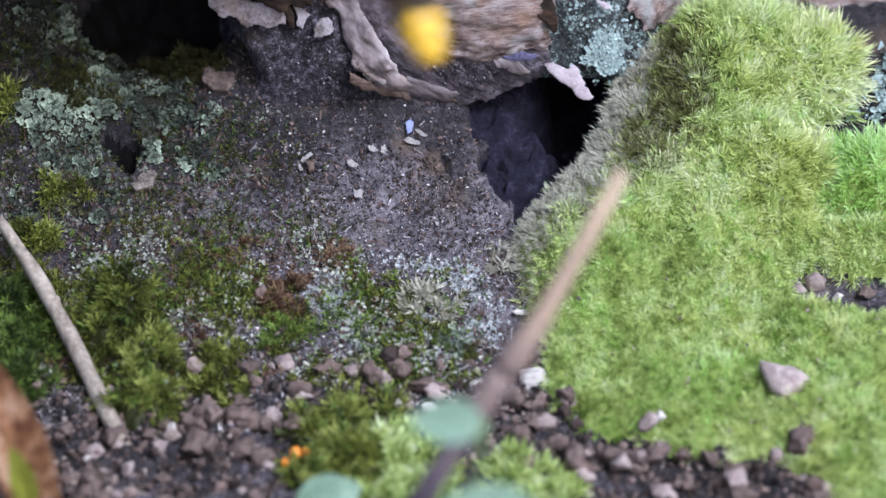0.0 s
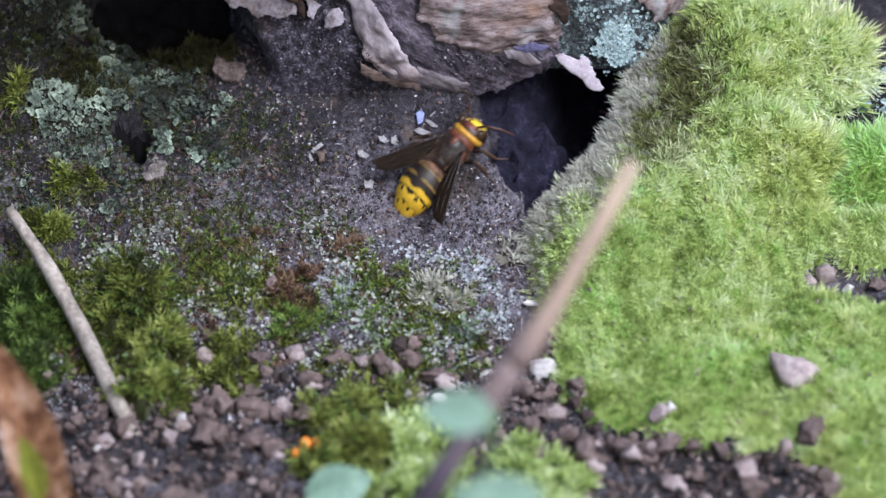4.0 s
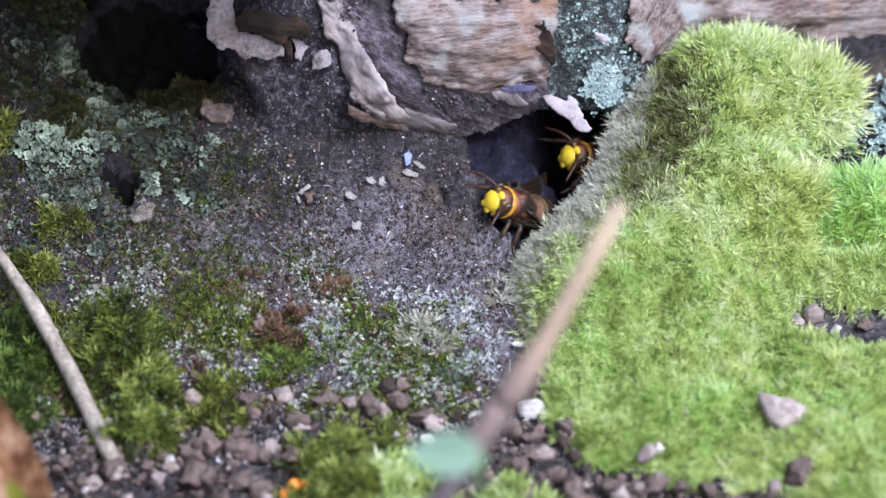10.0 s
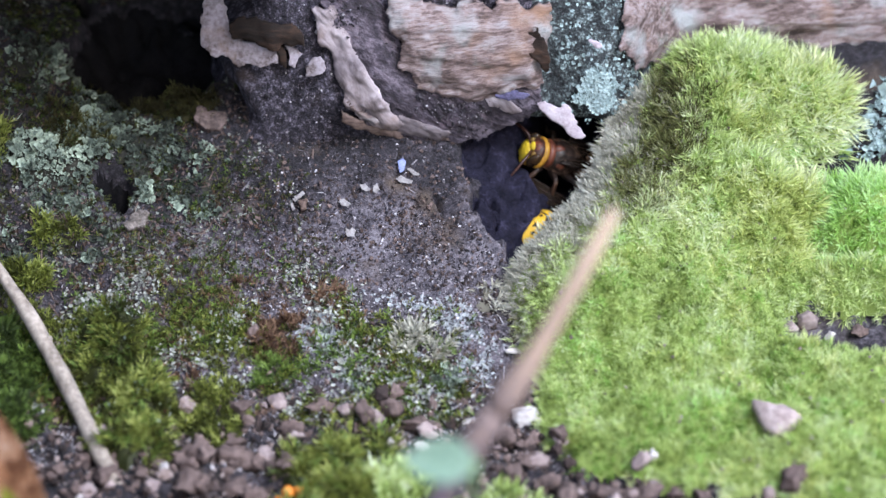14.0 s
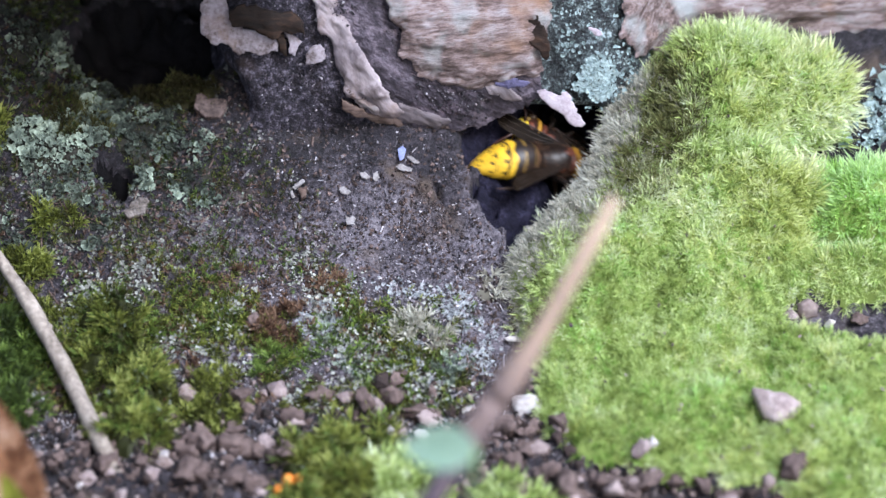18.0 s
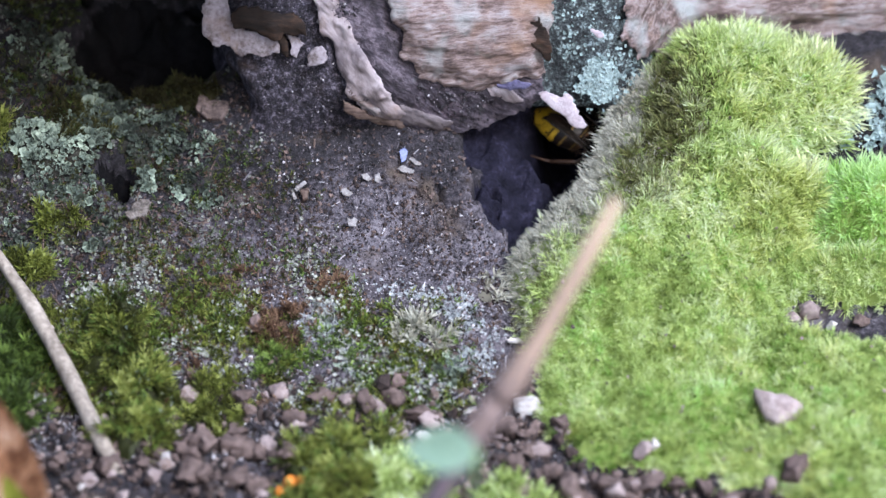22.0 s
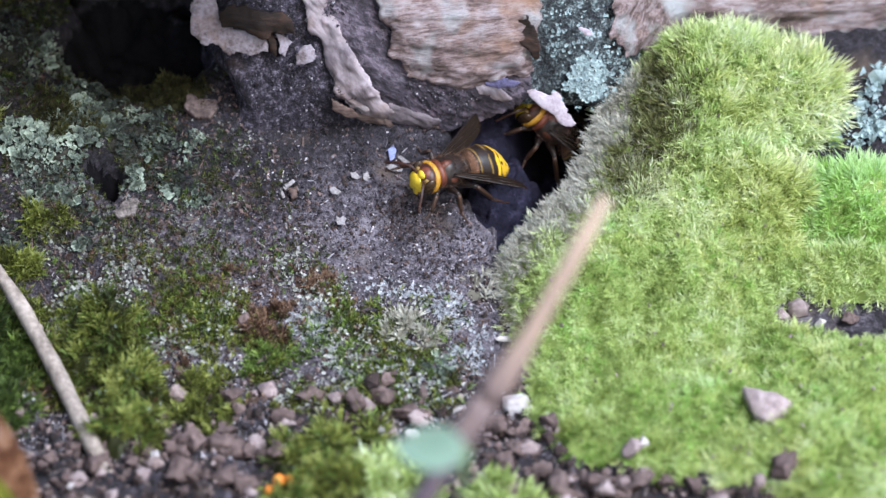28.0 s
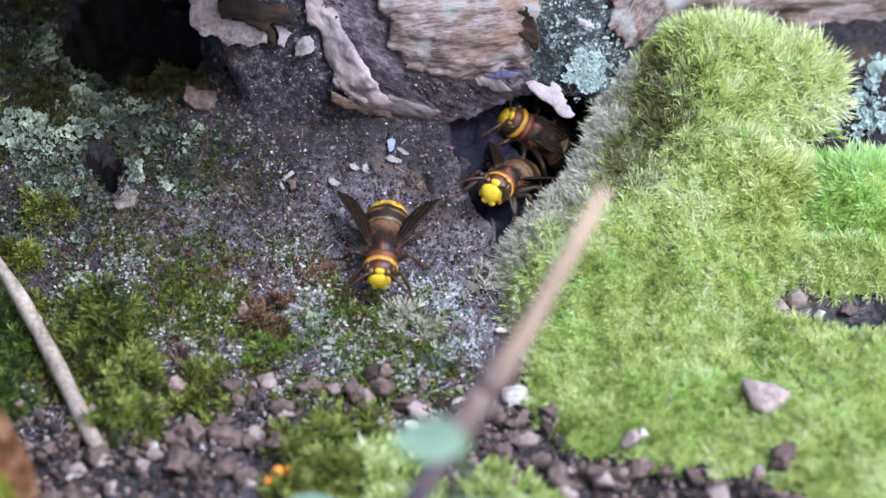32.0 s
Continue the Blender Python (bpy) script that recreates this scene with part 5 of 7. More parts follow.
for k, ((x, y), sx, sy, sz, turn, white, label) in enumerate((
    ((-7.6, -38.6), 1.9, 1.6, 2.6, 10, 1, "small white stone in moss"),
    ((-1.0, -36.2), 2.4, 1.4, 1.2, 0, 1, "small whitish stone on the soil"),
    ((20.2, -29.4), 5.0, 3.2, 1.7, -15, 1, "flat whitish stone at the foot of the moss"),
    ((-29.8, -25.0), 3.4, 2.8, 2.6, 20, 0, "grey rounded stone on the bank"),
    ((-32.4, -25.8), 1.6, 1.5, 1.6, 20, 0, "grey rounded pebble on the bank"),
    ((42.0, -46.6), 3.2, 2.4, 2.4, 40, 0, "pale reddish stone on the soil"),
    ((44.0, -45.7), 1.8, 1.8, 2.0, 0, 1, "white chip on a reddish stone"),
    ((77.1, -8.6), 3.2, 2.2, 2.6, 5, 0, "reddish pebble in a gap of the moss"),
    ((73.6, -9.6), 2.2, 1.8, 1.8, 35, 0, "grey pebble in a gap of the moss"),
    ((81.4, -11.4), 1.6, 1.2, 1.4, 35, 1, "pale chip in a gap of the moss"),
    ((87.4, -9.8), 2.6, 2.0, 1.8, 60, 2, "dark clod in a gap of the moss"),
    ((71.7, -52.6), 4.6, 3.0, 3.2, 60, 2, "angular purplish stone among moss"),
    ((66.7, -54.0), 2.0, 1.8, 1.8, 0, 0, "small brownish stone among moss"),
    ((44.5, -61.3), 4.2, 2.4, 2.2, -10, 0, "flat orange-brown stone on the soil"),
    ((58.7, -62.1), 3.8, 2.6, 2.2, 10, 0, "pale grey stone on the soil"),
    ((36.4, -56.8), 3.4, 2.6, 2.4, -30, 0, "purplish-grey stone on the soil"),
    ((29.2, -58.4), 3.2, 2.4, 2.4, 15, 0, "reddish stone on the soil"),
    ((21.8, -42.9), 3.6, 2.2, 2.0, 10, 0, "reddish-brown stone on the soil"),
    ((26.4, -38.5), 2.4, 2.0, 2.0, 40, 0, "greyish stone on the soil"),
    ((15.2, -37.4), 2.4, 2.0, 1.8, 70, 0, "brown stone on the soil"),
    ((-26.5, -35.1), 3.2, 2.0, 2.0, -5, 0, "reddish-brown stone on the soil"),
    ((0.7, -31.9), 4.2, 2.6, 2.0, 10, 0, "purplish flat stone on the soil"),
    ((-10.6, -30.2), 3.0, 2.2, 1.8, -20, 0, "purplish stone on the soil"),
    ((-16.3, -27.6), 2.6, 2.0, 1.8, 30, 0, "grey stone on the soil"),
    ((8.0, -31.2), 2.2, 0.8, 0.8, 25, 1, "white splinter on the soil"),
    ((17.8, -13.0), 3.0, 0.8, 0.8, 5, 1, "pale wood splinter at the moss edge"),
    ((-51.5, -45.8), 1.6, 1.4, 2.2, 70, 1, "pale stone chip in the soil"),
    ((-67.9, -53.7), 1.5, 1.0, 1.4, 60, 1, "white chip in the soil"),
    ((-74.6, -12.4), 1.2, 1.0, 1.0, 0, 0, "orange-brown bit beside the stick"),
    ((-36.4, -42.6), 4.6, 3.8, 3.2, 0, 2, "large crumbly reddish-brown clod of soil"),
    ((-46.2, -49.6), 5.2, 3.6, 3.2, 67, 2, "large crumbly purplish clod of soil"),
    ((-17.3, -52.8), 4, 3, 3, 134, 2, "crumbly brown clod of soil"),
    ((-37.8, -52.3), 4.5, 3, 3, 21, 2, "crumbly brown clod of soil"),
    ((-44.9, -38.4), 2.6, 2.2, 2.2, 88, 2, "purplish crumb of soil"),
    ((-27.2, -33.5), 3.4, 2.2, 2.2, 155, 2, "flat brown clod of soil"),
    ((-21.1, -27.2), 3.6, 2.2, 2, 42, 2, "dark brown clod of soil"),
    ((-12.0, -30.3), 4, 2.4, 2.4, 109, 2, "purplish-brown clod of soil"),
    ((-0.8, -31.1), 5, 2.6, 2.4, 176, 2, "flat purplish clod of soil"),
    ((-6.4, -24.9), 3, 2, 2, 63, 2, "dark bluish clod of soil"),
    ((15.8, -36.2), 3, 2.2, 2.2, 130, 2, "brownish clod of soil"),
    ((21.5, -42.1), 4, 2.4, 2.2, 17, 2, "reddish-brown clod of soil"),
    ((17.5, -47.6), 3.2, 2.6, 2.4, 84, 2, "reddish-brown clod of soil"),
    ((26.7, -37.9), 3, 2.4, 2.4, 151, 2, "greyish clod of soil"),
    ((21.1, -35.4), 3, 2.2, 2.2, 38, 2, "greyish-purple clod of soil"),
    ((28.0, -51.4), 3.6, 2.6, 2.4, 105, 2, "purplish clod of soil"),
    ((34.5, -53.1), 4.2, 2.6, 2.2, 172, 2, "reddish clod of soil"),
    ((41.1, -54.8), 4.2, 2.4, 2.2, 59, 2, "brown clod of soil"),
    ((54.4, -53.5), 3.4, 2.2, 2, 126, 2, "purplish clod of soil"),
    ((-35.0, -10.8), 2.6, 2.2, 2.2, 13, 2, "reddish crumbly clod on the bank"),
    ((-43.4, -50.1), 3, 2.4, 2.2, 80, 2, "pale reddish clod of soil"),
    ((-68.2, -50.8), 3.4, 2.6, 2.4, 147, 2, "purplish clod of soil"),
    ((-62.9, -47.5), 3.6, 2.8, 2.4, 34, 2, "brown clod of soil"),
)):
    me = (white_meshes if white == 1 else clod_meshes if white == 2 else blob_meshes)[k % (3 if white == 1 else 5)]
    rest("chip" if white == 1 else "soil_clod" if white == 2 else "pebble", me, x, y, sx, sy, sz, turn, label, "stone", "stones on the ground", moss_rest)

rs = np.random.RandomState(60)
x, y = spread(rs, 900, -92, 100, -86, -26, lambda x, y: (moss_inside(x, y) < 0.5) * (inside([(-29.7, -51.3), (-26.6, -41.0), (-20.6, -36.1), (-12.8, -35.2), (24.8, -57.1), (27.6, -79.0), (-15.5, -78.9)], x, y) < 1) * (0.4 + 0.6 * soft_step(-34, -44, y)))
for k in range(min(len(x), 300)):
    s = math.exp(rs.normal(0.42, 0.4))
    if rs.uniform() < 0.72:
        rest("soil_clod", clod_meshes[k % 5], x[k], y[k], s * 1.1, s, s * 0.85, rs.uniform(0, 360), "crumbly purplish-brown clod of soil", "soil clod", "clods at the foot of the bank", tilt=rs.uniform(-30, 30))
    else:
        rest("pebble", blob_meshes[k % 5], x[k], y[k], s * 0.9, s * 0.75, s * 0.6, rs.uniform(0, 360), "small rough pebble among the soil crumbs", "pebble", "pebbles among the crumbs", tilt=rs.uniform(-30, 30))


def chip(poly, material, label, seed, thick=0.25, category="chip", name="chip", height=ground_smooth, dome=0.0):
    """A thin flake lying on the bank, slightly curled."""
    a = np.array(poly)
    mid = a.mean(0)

    def surf(x, y, d):
        z = height(x, y) + 1.0 + dome * (1 - np.exp(-d / 1.2)) + 0.25 * rough(x, y, 1.2, 2, seed) + (0.08 if thick < 2 else 0.0) * ((x - mid[0]) ** 2 + (y - mid[1]) ** 2)
        p = np.stack([x, y, z], -1)
        return p, np.broadcast_to(np.array([0, -0.4, 0.9]), p.shape)
    ob = slab(name, poly, surf, thick, material, res=0.14 if thick < 2 else 0.3, edge=0.5 if 1 < thick < 3 else 0.14, seed=seed)
    if ob:
        tagged(ob, label, category, "chips on the bank")
    return ob


BLUE = stuff_mat("bluish_flake", [(0.3, (0.13, 0.15, 0.29)), (0.7, (0.24, 0.28, 0.46))], 600, 2500, bump=0.3, tint=0)
for k, (poly, material, label) in enumerate((
    ([(-16.6, 13.1), (-15.8, 12.6), (-15.0, 13.3), (-13.9, 12.6), (-14.6, 11.8), (-14.4, 11.0), (-15.5, 11.3), (-16.3, 11.2)], WHITE, "ragged white flake on the bank"),
    ([(-18.1, 19.2), (-16.7, 19.2), (-15.0, 17.9), (-15.8, 17.3), (-17.7, 17.7)], WHITE, "white flake on the bank"),
    ([(-13.7, 22.0), (-12.1, 22.1), (-11.2, 21.1), (-12.1, 20.5), (-13.3, 21.0)], WHITE, "white flake on the bank"),
    ([(-10.8, 22.0), (-9.7, 22.1), (-9.4, 21.1), (-10.1, 20.3), (-10.9, 20.7)], WHITE, "white flake on the bank"),
    ([(-27.7, 18.6), (-25.8, 20.0), (-25.0, 19.6), (-27.0, 17.8)], WHITE, "pale wood chip on the bank"),
    ([(-27.5, 18.2), (-26.8, 16.7), (-27.3, 16.4), (-27.9, 17.6)], WHITE, "pale wood chip on the bank"),
    ([(-26.0, 18.3), (-24.5, 18.7), (-24.5, 17.0), (-25.7, 16.4)], CHIPWOOD, "pale wood chip on the bank"),
    ([(-6.0, 27.1), (-4.6, 28.0), (-3.7, 27.1), (-4.2, 24.6), (-5.4, 24.0), (-5.8, 25.4)], BLUE, "bluish-white petal-like flake on the bank"),
    ([(-4.0, 25.3), (-3.2, 25.4), (-0.9, 24.1), (-1.2, 23.6), (-2.6, 24.1)], WHITE, "small white stalk on the bank"),
    ([(-24.5, 6.4), (-23.6, 6.7), (-23.5, 5.4), (-24.5, 5.5)], WHITE, "white crumb on the bank"),
    ([(-24.6, 5.0), (-24.0, 5.0), (-23.9, 1.4), (-24.5, 1.4)], WHITE, "white stalk on the bank"),
    ([(-32.8, 7.1), (-32.5, 7.5), (-30.5, 5.9), (-30.8, 5.7)], WHITE, "white sliver on the bank"),
    ([(-37.3, 44.2), (-35.3, 44.2), (-35.4, 42.9), (-36.9, 42.8)], BLUE, "small bluish flake on the earth"),
    ([(0.3, 6.6), (1.0, 6.4), (1.2, 5.5), (0.5, 5.5)], WHITE, "white crumb on the bank"),
    ([(-49.2, 34.6), (-47.6, 38.3), (-44.3, 37.9), (-40.8, 36.7), (-40.3, 34.7), (-42.3, 32.7), (-46.3, 32.2)], CHIP_PINK, "pinkish wood chip half buried in the bank"),
    ([(-62.6, 10.5), (-60.6, 13.6), (-58.5, 14.8), (-55.5, 13.9), (-56.8, 11.3), (-59.6, 10.3), (-61.6, 8.9)], CHIP_GREY, "pale crumpled bit of bark on the bank"),
    ([(-27.1, 11.3), (-26.4, 11.5), (-26.1, 10.0), (-26.8, 9.8)], WHITE, "white crumb on the bank"),
    ([(-6.9, 23.2), (-5.3, 24.2), (-2.2, 22.7), (-2.5, 21.8), (-5.3, 22.3)], WHITE, "ragged white flake on the bank"),
    ([(-27.4, 19.1), (-25.1, 20.9), (-24.4, 19.9), (-26.9, 18.0)], WHITE, "pale wood chip on the bank"),
    ([(58.4, 16.8), (59.6, 17.1), (60.5, 16.1), (59.3, 15.4)], BLUE, "small purple flake on the moss"),
    ([(55.9, 9.7), (57.3, 9.9), (57.7, 9.0), (56.3, 8.6)], BLUE, "small purple flake on the moss"),
)):
    mid = np.mean(poly, 0)
    poly = [tuple(mid + (np.array(p) - mid) * (0.8 if material is WHITE else 0.85 if material is BLUE else 0.66 if material is CHIP_GREY else 0.82)) for p in poly]
    chip(poly, material, label, 400 + k, 0.2 if material in (WHITE, BLUE) else 1.6, dome=0.0 if material in (WHITE, BLUE) else 1.2)
chip([(64.3, -34.9), (67.8, -36.0), (71.1, -37.3), (74.1, -39.4), (72.5, -41.9), (68.2, -42.9), (65.7, -39.8)], STONE_PALE, "triangular purplish-grey stone lying on the moss", 431, 3.5, "stone", "pebble", lambda x, y: 0.25 * moss_top(x, y) + 0.75 * (float(moss_top(70.0, -33.0)) + 0.42 * (y + 33)) + 4.2, 1.6)


# ---- sticks and leaves ----
def tube(points, radii, sides=12, bumpy=0.06, seed=0, cap=True):
    """A round rod along points, with radii and slight bumps."""
    p = np.array(points, float)
    n = len(p)
    t = np.gradient(p, axis=0)
    t /= np.linalg.norm(t, axis=1)[:, None]
    ref = np.array([0.31, 0.2, 0.93])
    a = np.cross(t, ref)
    a /= np.linalg.norm(a, axis=1)[:, None]
    b = np.cross(t, a)
    ang = np.arange(sides) * 2 * math.pi / sides
    r = np.random.RandomState(seed)
    rad = np.array(radii, float)[:, None] * (1 + r.normal(0, bumpy, (n, sides)) + bumpy * 1.5 * np.sin(np.arange(n) * 0.7)[:, None])
    v = p[:, None] + a[:, None] * (rad * np.cos(ang))[..., None] + b[:, None] * (rad * np.sin(ang))[..., None]
    i = (np.arange(n - 1)[:, None] * sides + np.arange(sides)[None])
    j = (np.arange(n - 1)[:, None] * sides + (np.arange(sides)[None] + 1) % sides)
    f = [np.stack([i, j, j + sides, i + sides], -1).reshape(-1, 4)]
    v = v.reshape(-1, 3)
    if cap:
        v = np.concatenate([v, p[:1], p[-1:]])
        m = n * sides
        s = np.arange(sides)
        f.append(np.concatenate([np.stack([(s + 1) % sides, s, np.full(sides, m)], 1), np.stack([m - sides + s, m - sides + (s + 1) % sides, np.full(sides, m + 1)], 1)]))
    return v, f


def ball_at(centre, radius):
    v, f = BLOBS[1]
    return v * radius + np.array(centre), f


def along(points, n):
    """n points evenly spaced on a smooth path through the given ones."""
    p = np.array(points, float)
    s = np.concatenate([[0], np.cumsum(np.linalg.norm(np.diff(p, axis=0), axis=1))])
    q = np.linspace(0, s[-1], n)
    out = np.stack([np.interp(q, s, p[:, k]) for k in range(3)], 1)
    for _ in range(max(2, n // (3 * len(p)))):
        out[1:-1] = (out[:-2] + 2 * out[1:-1] + out[2:]) / 4
    return out


pts = along([(-57.6, -53.0, -18.6), (-59.1, -49.3, -15.6), (-62.4, -46.1, -11.0), (-71.5, -25.3, -5.5), (-80.1, -10.6, 2.0), (-88.0, 0.1, 7.7)], 40)
v, f = tube(pts, np.interp(np.arange(40), [0, 12, 30, 39], [1.6, 1.75, 1.6, 1.0]), 14, 0.03, 3)
stick = part("dry_stick", mesh_np("dry_stick", v, f), STICK)
v, f = tube(along([pts[26], pts[26] + [1.2, 0.3, 1.6]], 5), [1.0, 0.9, 0.8, 0.7, 0.4], 8, 0.1, 6)
part("stub", mesh_np("stub", v, f), STICK, stick, "broken side shoot")
tagged(stick, "bare weathered grey stick leaning on the bank", "stick")

TWIG = stuff_mat("twig_bark", [(0.2, (0.06, 0.048, 0.072)), (0.45, (0.115, 0.09, 0.118)), (0.68, (0.30, 0.215, 0.17)), (0.9, (0.46, 0.35, 0.26))], 40, 900, bump=0.4, tint=0.6, attr="tip")
# Points slid along the camera's sight lines, nearer the lens for stronger blur.
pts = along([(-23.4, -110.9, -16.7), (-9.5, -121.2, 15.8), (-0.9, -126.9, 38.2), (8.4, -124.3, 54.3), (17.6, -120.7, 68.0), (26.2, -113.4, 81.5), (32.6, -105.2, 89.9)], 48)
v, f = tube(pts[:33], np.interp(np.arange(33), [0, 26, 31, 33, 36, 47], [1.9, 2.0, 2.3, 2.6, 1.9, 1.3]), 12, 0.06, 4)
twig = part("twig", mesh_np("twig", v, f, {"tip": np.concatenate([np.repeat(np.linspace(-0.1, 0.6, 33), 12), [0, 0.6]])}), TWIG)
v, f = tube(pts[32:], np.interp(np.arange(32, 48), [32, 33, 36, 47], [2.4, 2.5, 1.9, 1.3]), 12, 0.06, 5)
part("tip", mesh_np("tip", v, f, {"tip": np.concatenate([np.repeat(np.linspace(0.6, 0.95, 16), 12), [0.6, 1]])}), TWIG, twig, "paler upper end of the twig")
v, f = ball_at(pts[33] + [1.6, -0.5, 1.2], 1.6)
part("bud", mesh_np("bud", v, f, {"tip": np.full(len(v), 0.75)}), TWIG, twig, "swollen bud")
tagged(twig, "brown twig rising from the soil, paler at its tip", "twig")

LEAF = stuff_mat("young_leaf", [(0.3, (0.12, 0.21, 0.15)), (0.5, (0.18, 0.29, 0.22)), (0.75, (0.26, 0.38, 0.30))], 150, 900, bump=0.2, tint=0, leafy=0.3, rough_at=0.5)
STEM = stuff_mat("leaf_stem", [(0.3, (0.10, 0.16, 0.07)), (0.7, (0.2, 0.3, 0.12))], 300, 900, bump=0.2, tint=0)


def leaf_mesh(length, width, fold, seed, name="leaf"):
    """An oval leaf with a point, a folded midrib, curled sides and a thickness."""
    u, w = np.linspace(0, 1, 22), np.linspace(-1, 1, 13)
    gu, gw = np.meshgrid(u, w)
    half = width / 2 * np.sin(math.pi * gu ** 0.8) ** 0.75
    x, y = gu * length, gw * half
    z = fold * np.abs(gw) * half + 0.06 * length * np.sin(gu * 2.6) + 0.25 * rough(x + 40 * seed, y, 3, 2, seed)
    top = np.stack([x, y, z], -1).reshape(-1, 3)
    m = len(top)
    i = (np.arange(12)[:, None] * 22 + np.arange(21)[None]).ravel()
    f = np.stack([i, i + 1, i + 23, i + 22], 1)
    return mesh_np(name, np.concatenate([top, top - [0, 0, 0.2]]), np.concatenate([f, f[:, ::-1] + m]))


def seedling(base, leaves, label):
    """A small plant: a stem and its leaves. leaves: foot, size, width, turn, tilt and roll."""
    plant = empty("seedling", Matrix.Translation(Vector(base) * MM))
    tagged(plant, label, "plant", "seedlings in the soil")
    for k, (foot, length, width, turn, tilt, roll) in enumerate(leaves):
        rel = np.array(foot) - np.array(base)
        v, f = tube(along([(0, 0, 0), tuple(rel * 0.5 + [0, 0, 2]), tuple(rel)], 14), np.linspace(0.7, 0.45, 14), 8, 0.03, k)
        part("stem", mesh_np("stem", v, f), STEM, plant)
        part("leaf", leaf_mesh(length, width, 0.25, k), LEAF, plant, at=pose(*(rel * MM), roll, tilt, turn))


# Leaves moved towards the camera to cover the twig, and turned to face it.
seedling(((1.7, -136.8, -16.9)), ((((8.4, -143.0, 64.5)), 12.6, 7.8, 176, 0, -52), (((17.0, -147.5, 50.0)), 16, 7.6, 176, 0, -52)), "seedling with small bluish-green leaves")
seedling(((-23.5, -106.4, -16.4)), ((((-25.7, -90.4, 4.4)), 13, 9, 18, -10, 45),), "seedling with a small green leaf")

DRY = stuff_mat("dry_leaf", [(0.2, (0.03, 0.014, 0.009)), (0.46, (0.11, 0.045, 0.02)), (0.62, (0.25, 0.125, 0.065)), (0.8, (0.40, 0.27, 0.20))], 110, 900, contrast=2.6, bump=0.5, tint=0, leafy=0.15)
OLIVE_BIT = stuff_mat("leaf_olive", [(0.3, (0.07, 0.08, 0.01)), (0.7, (0.16, 0.17, 0.02))], 300, 900, bump=0.3, tint=0, leafy=0.15)
# Both dry leaves are positioned and tilted to suit the camera's view.
dry = part("dry_leaf", leaf_mesh(40, 11, 1.1, 3), DRY, at=pose(*(Vector(((-73.1, -96.8, -1.9))) * MM), 55) @ pose(0, 0, 0, 20, 0, 106))
tagged(dry, "curled dry brown leaf placed to face the camera", "leaf")
dry2 = part("dry_leaf", leaf_mesh(22, 9, 0.8, 5), DRY, at=pose(*(Vector(((-69.6, -72.9, -9.5))) * MM), 55) @ pose(0, 0, 0, -40, 0, 118))
tagged(dry2, "curled dry brown leaf placed to face the camera", "leaf")
part("green_patch", leaf_mesh(13, 5.0, 0.9, 7), OLIVE_BIT, dry, "still green patch of the dry leaf", at=pose(0.0085, 0.0005, 0.0022, 0, -3, 0))

ORANGE = stuff_mat("orange_fungus", [(0.3, (0.5, 0.13, 0.015)), (0.7, (0.75, 0.27, 0.04))], 400, 1500, bump=0.2, tint=0, rough_at=0.5)
fungus = empty("orange_fungus", Matrix.Translation(Vector(((-26.3, -55.5, -13.5))) * MM))
tagged(fungus, "cluster of tiny round orange fungi on the soil", "fungus")
for k, (dx, dy, dz, rad) in enumerate(((-0.6, 1, 3.4, 1.35), (1.5, 1.2, 3.2, 1.3), (-2.4, 0, 1.8, 1.2), (1.6, 0, 0.6, 1.2), (-0.4, 0.3, 1.4, 1.1), (2.7, 1, 1.6, 1.0))):
    v, _f = BLOBS[0]
    ball = v / np.linalg.norm(v, axis=1)[:, None] * (1 + 0.05 * rough(v[:, 0] * 9, v[:, 1] * 9, 4, 2, k))[:, None]
    part("cap", mesh_np("cap", ball * rad, _f), ORANGE, fungus, at=pose(dx * MM, dy * MM, dz * MM))
    sv, sf = tube([(dx, dy, dz - rad * 0.5), (dx * 0.7, dy, -1.5)], [0.5, 0.6], 8, 0)
    part("stalk", mesh_np("stalk", sv, sf), ORANGE, fungus)


# ---- the hornets ----
def shell(name, stops, rough_at=0.32):
    m = stuff_mat(name, stops, 350, 2400, rough_at=rough_at, bump=0.15, tint=0, gloss=0.35, depth=0.0002)
    return m


YELLOW = shell("hornet_yellow", [(0.3, (0.40, 0.27, 0.012)), (0.6, (0.58, 0.42, 0.03))], 0.45)
GOLD = shell("hornet_gold", [(0.3, (0.46, 0.26, 0.014)), (0.6, (0.64, 0.39, 0.03))], 0.45)
AMBER = shell("hornet_amber", [(0.3, (0.255, 0.119, 0.0119)), (0.6, (0.391, 0.204, 0.0221))], 0.5)
OCHRE = shell("hornet_ochre", [(0.3, (0.119, 0.07, 0.0154)), (0.6, (0.196, 0.119, 0.028))], 0.5)
RUSSET = shell("hornet_russet", [(0.3, (0.0143, 0.00455, 0.00325)), (0.7, (0.04875, 0.01495, 0.00845))], 0.45)
CHESTNUT = shell("hornet_chestnut", [(0.3, (0.0468, 0.01224, 0.00648)), (0.7, (0.1368, 0.03744, 0.01872))], 0.5)
BLACK = shell("hornet_black", [(0.3, (0.007, 0.0045, 0.004)), (0.7, (0.022, 0.013, 0.010))], 0.45)
LEG = shell("hornet_leg", [(0.3, (0.0132, 0.006, 0.0036)), (0.7, (0.051, 0.024, 0.0132))], 0.5)
TAWNY = shell("hornet_tawny", [(0.3, (0.075, 0.034, 0.020)), (0.7, (0.21, 0.11, 0.062))], 0.7)
FUR = shell("hornet_fur", [(0.3, (0.045, 0.022, 0.014)), (0.7, (0.13, 0.07, 0.042))], 0.8)
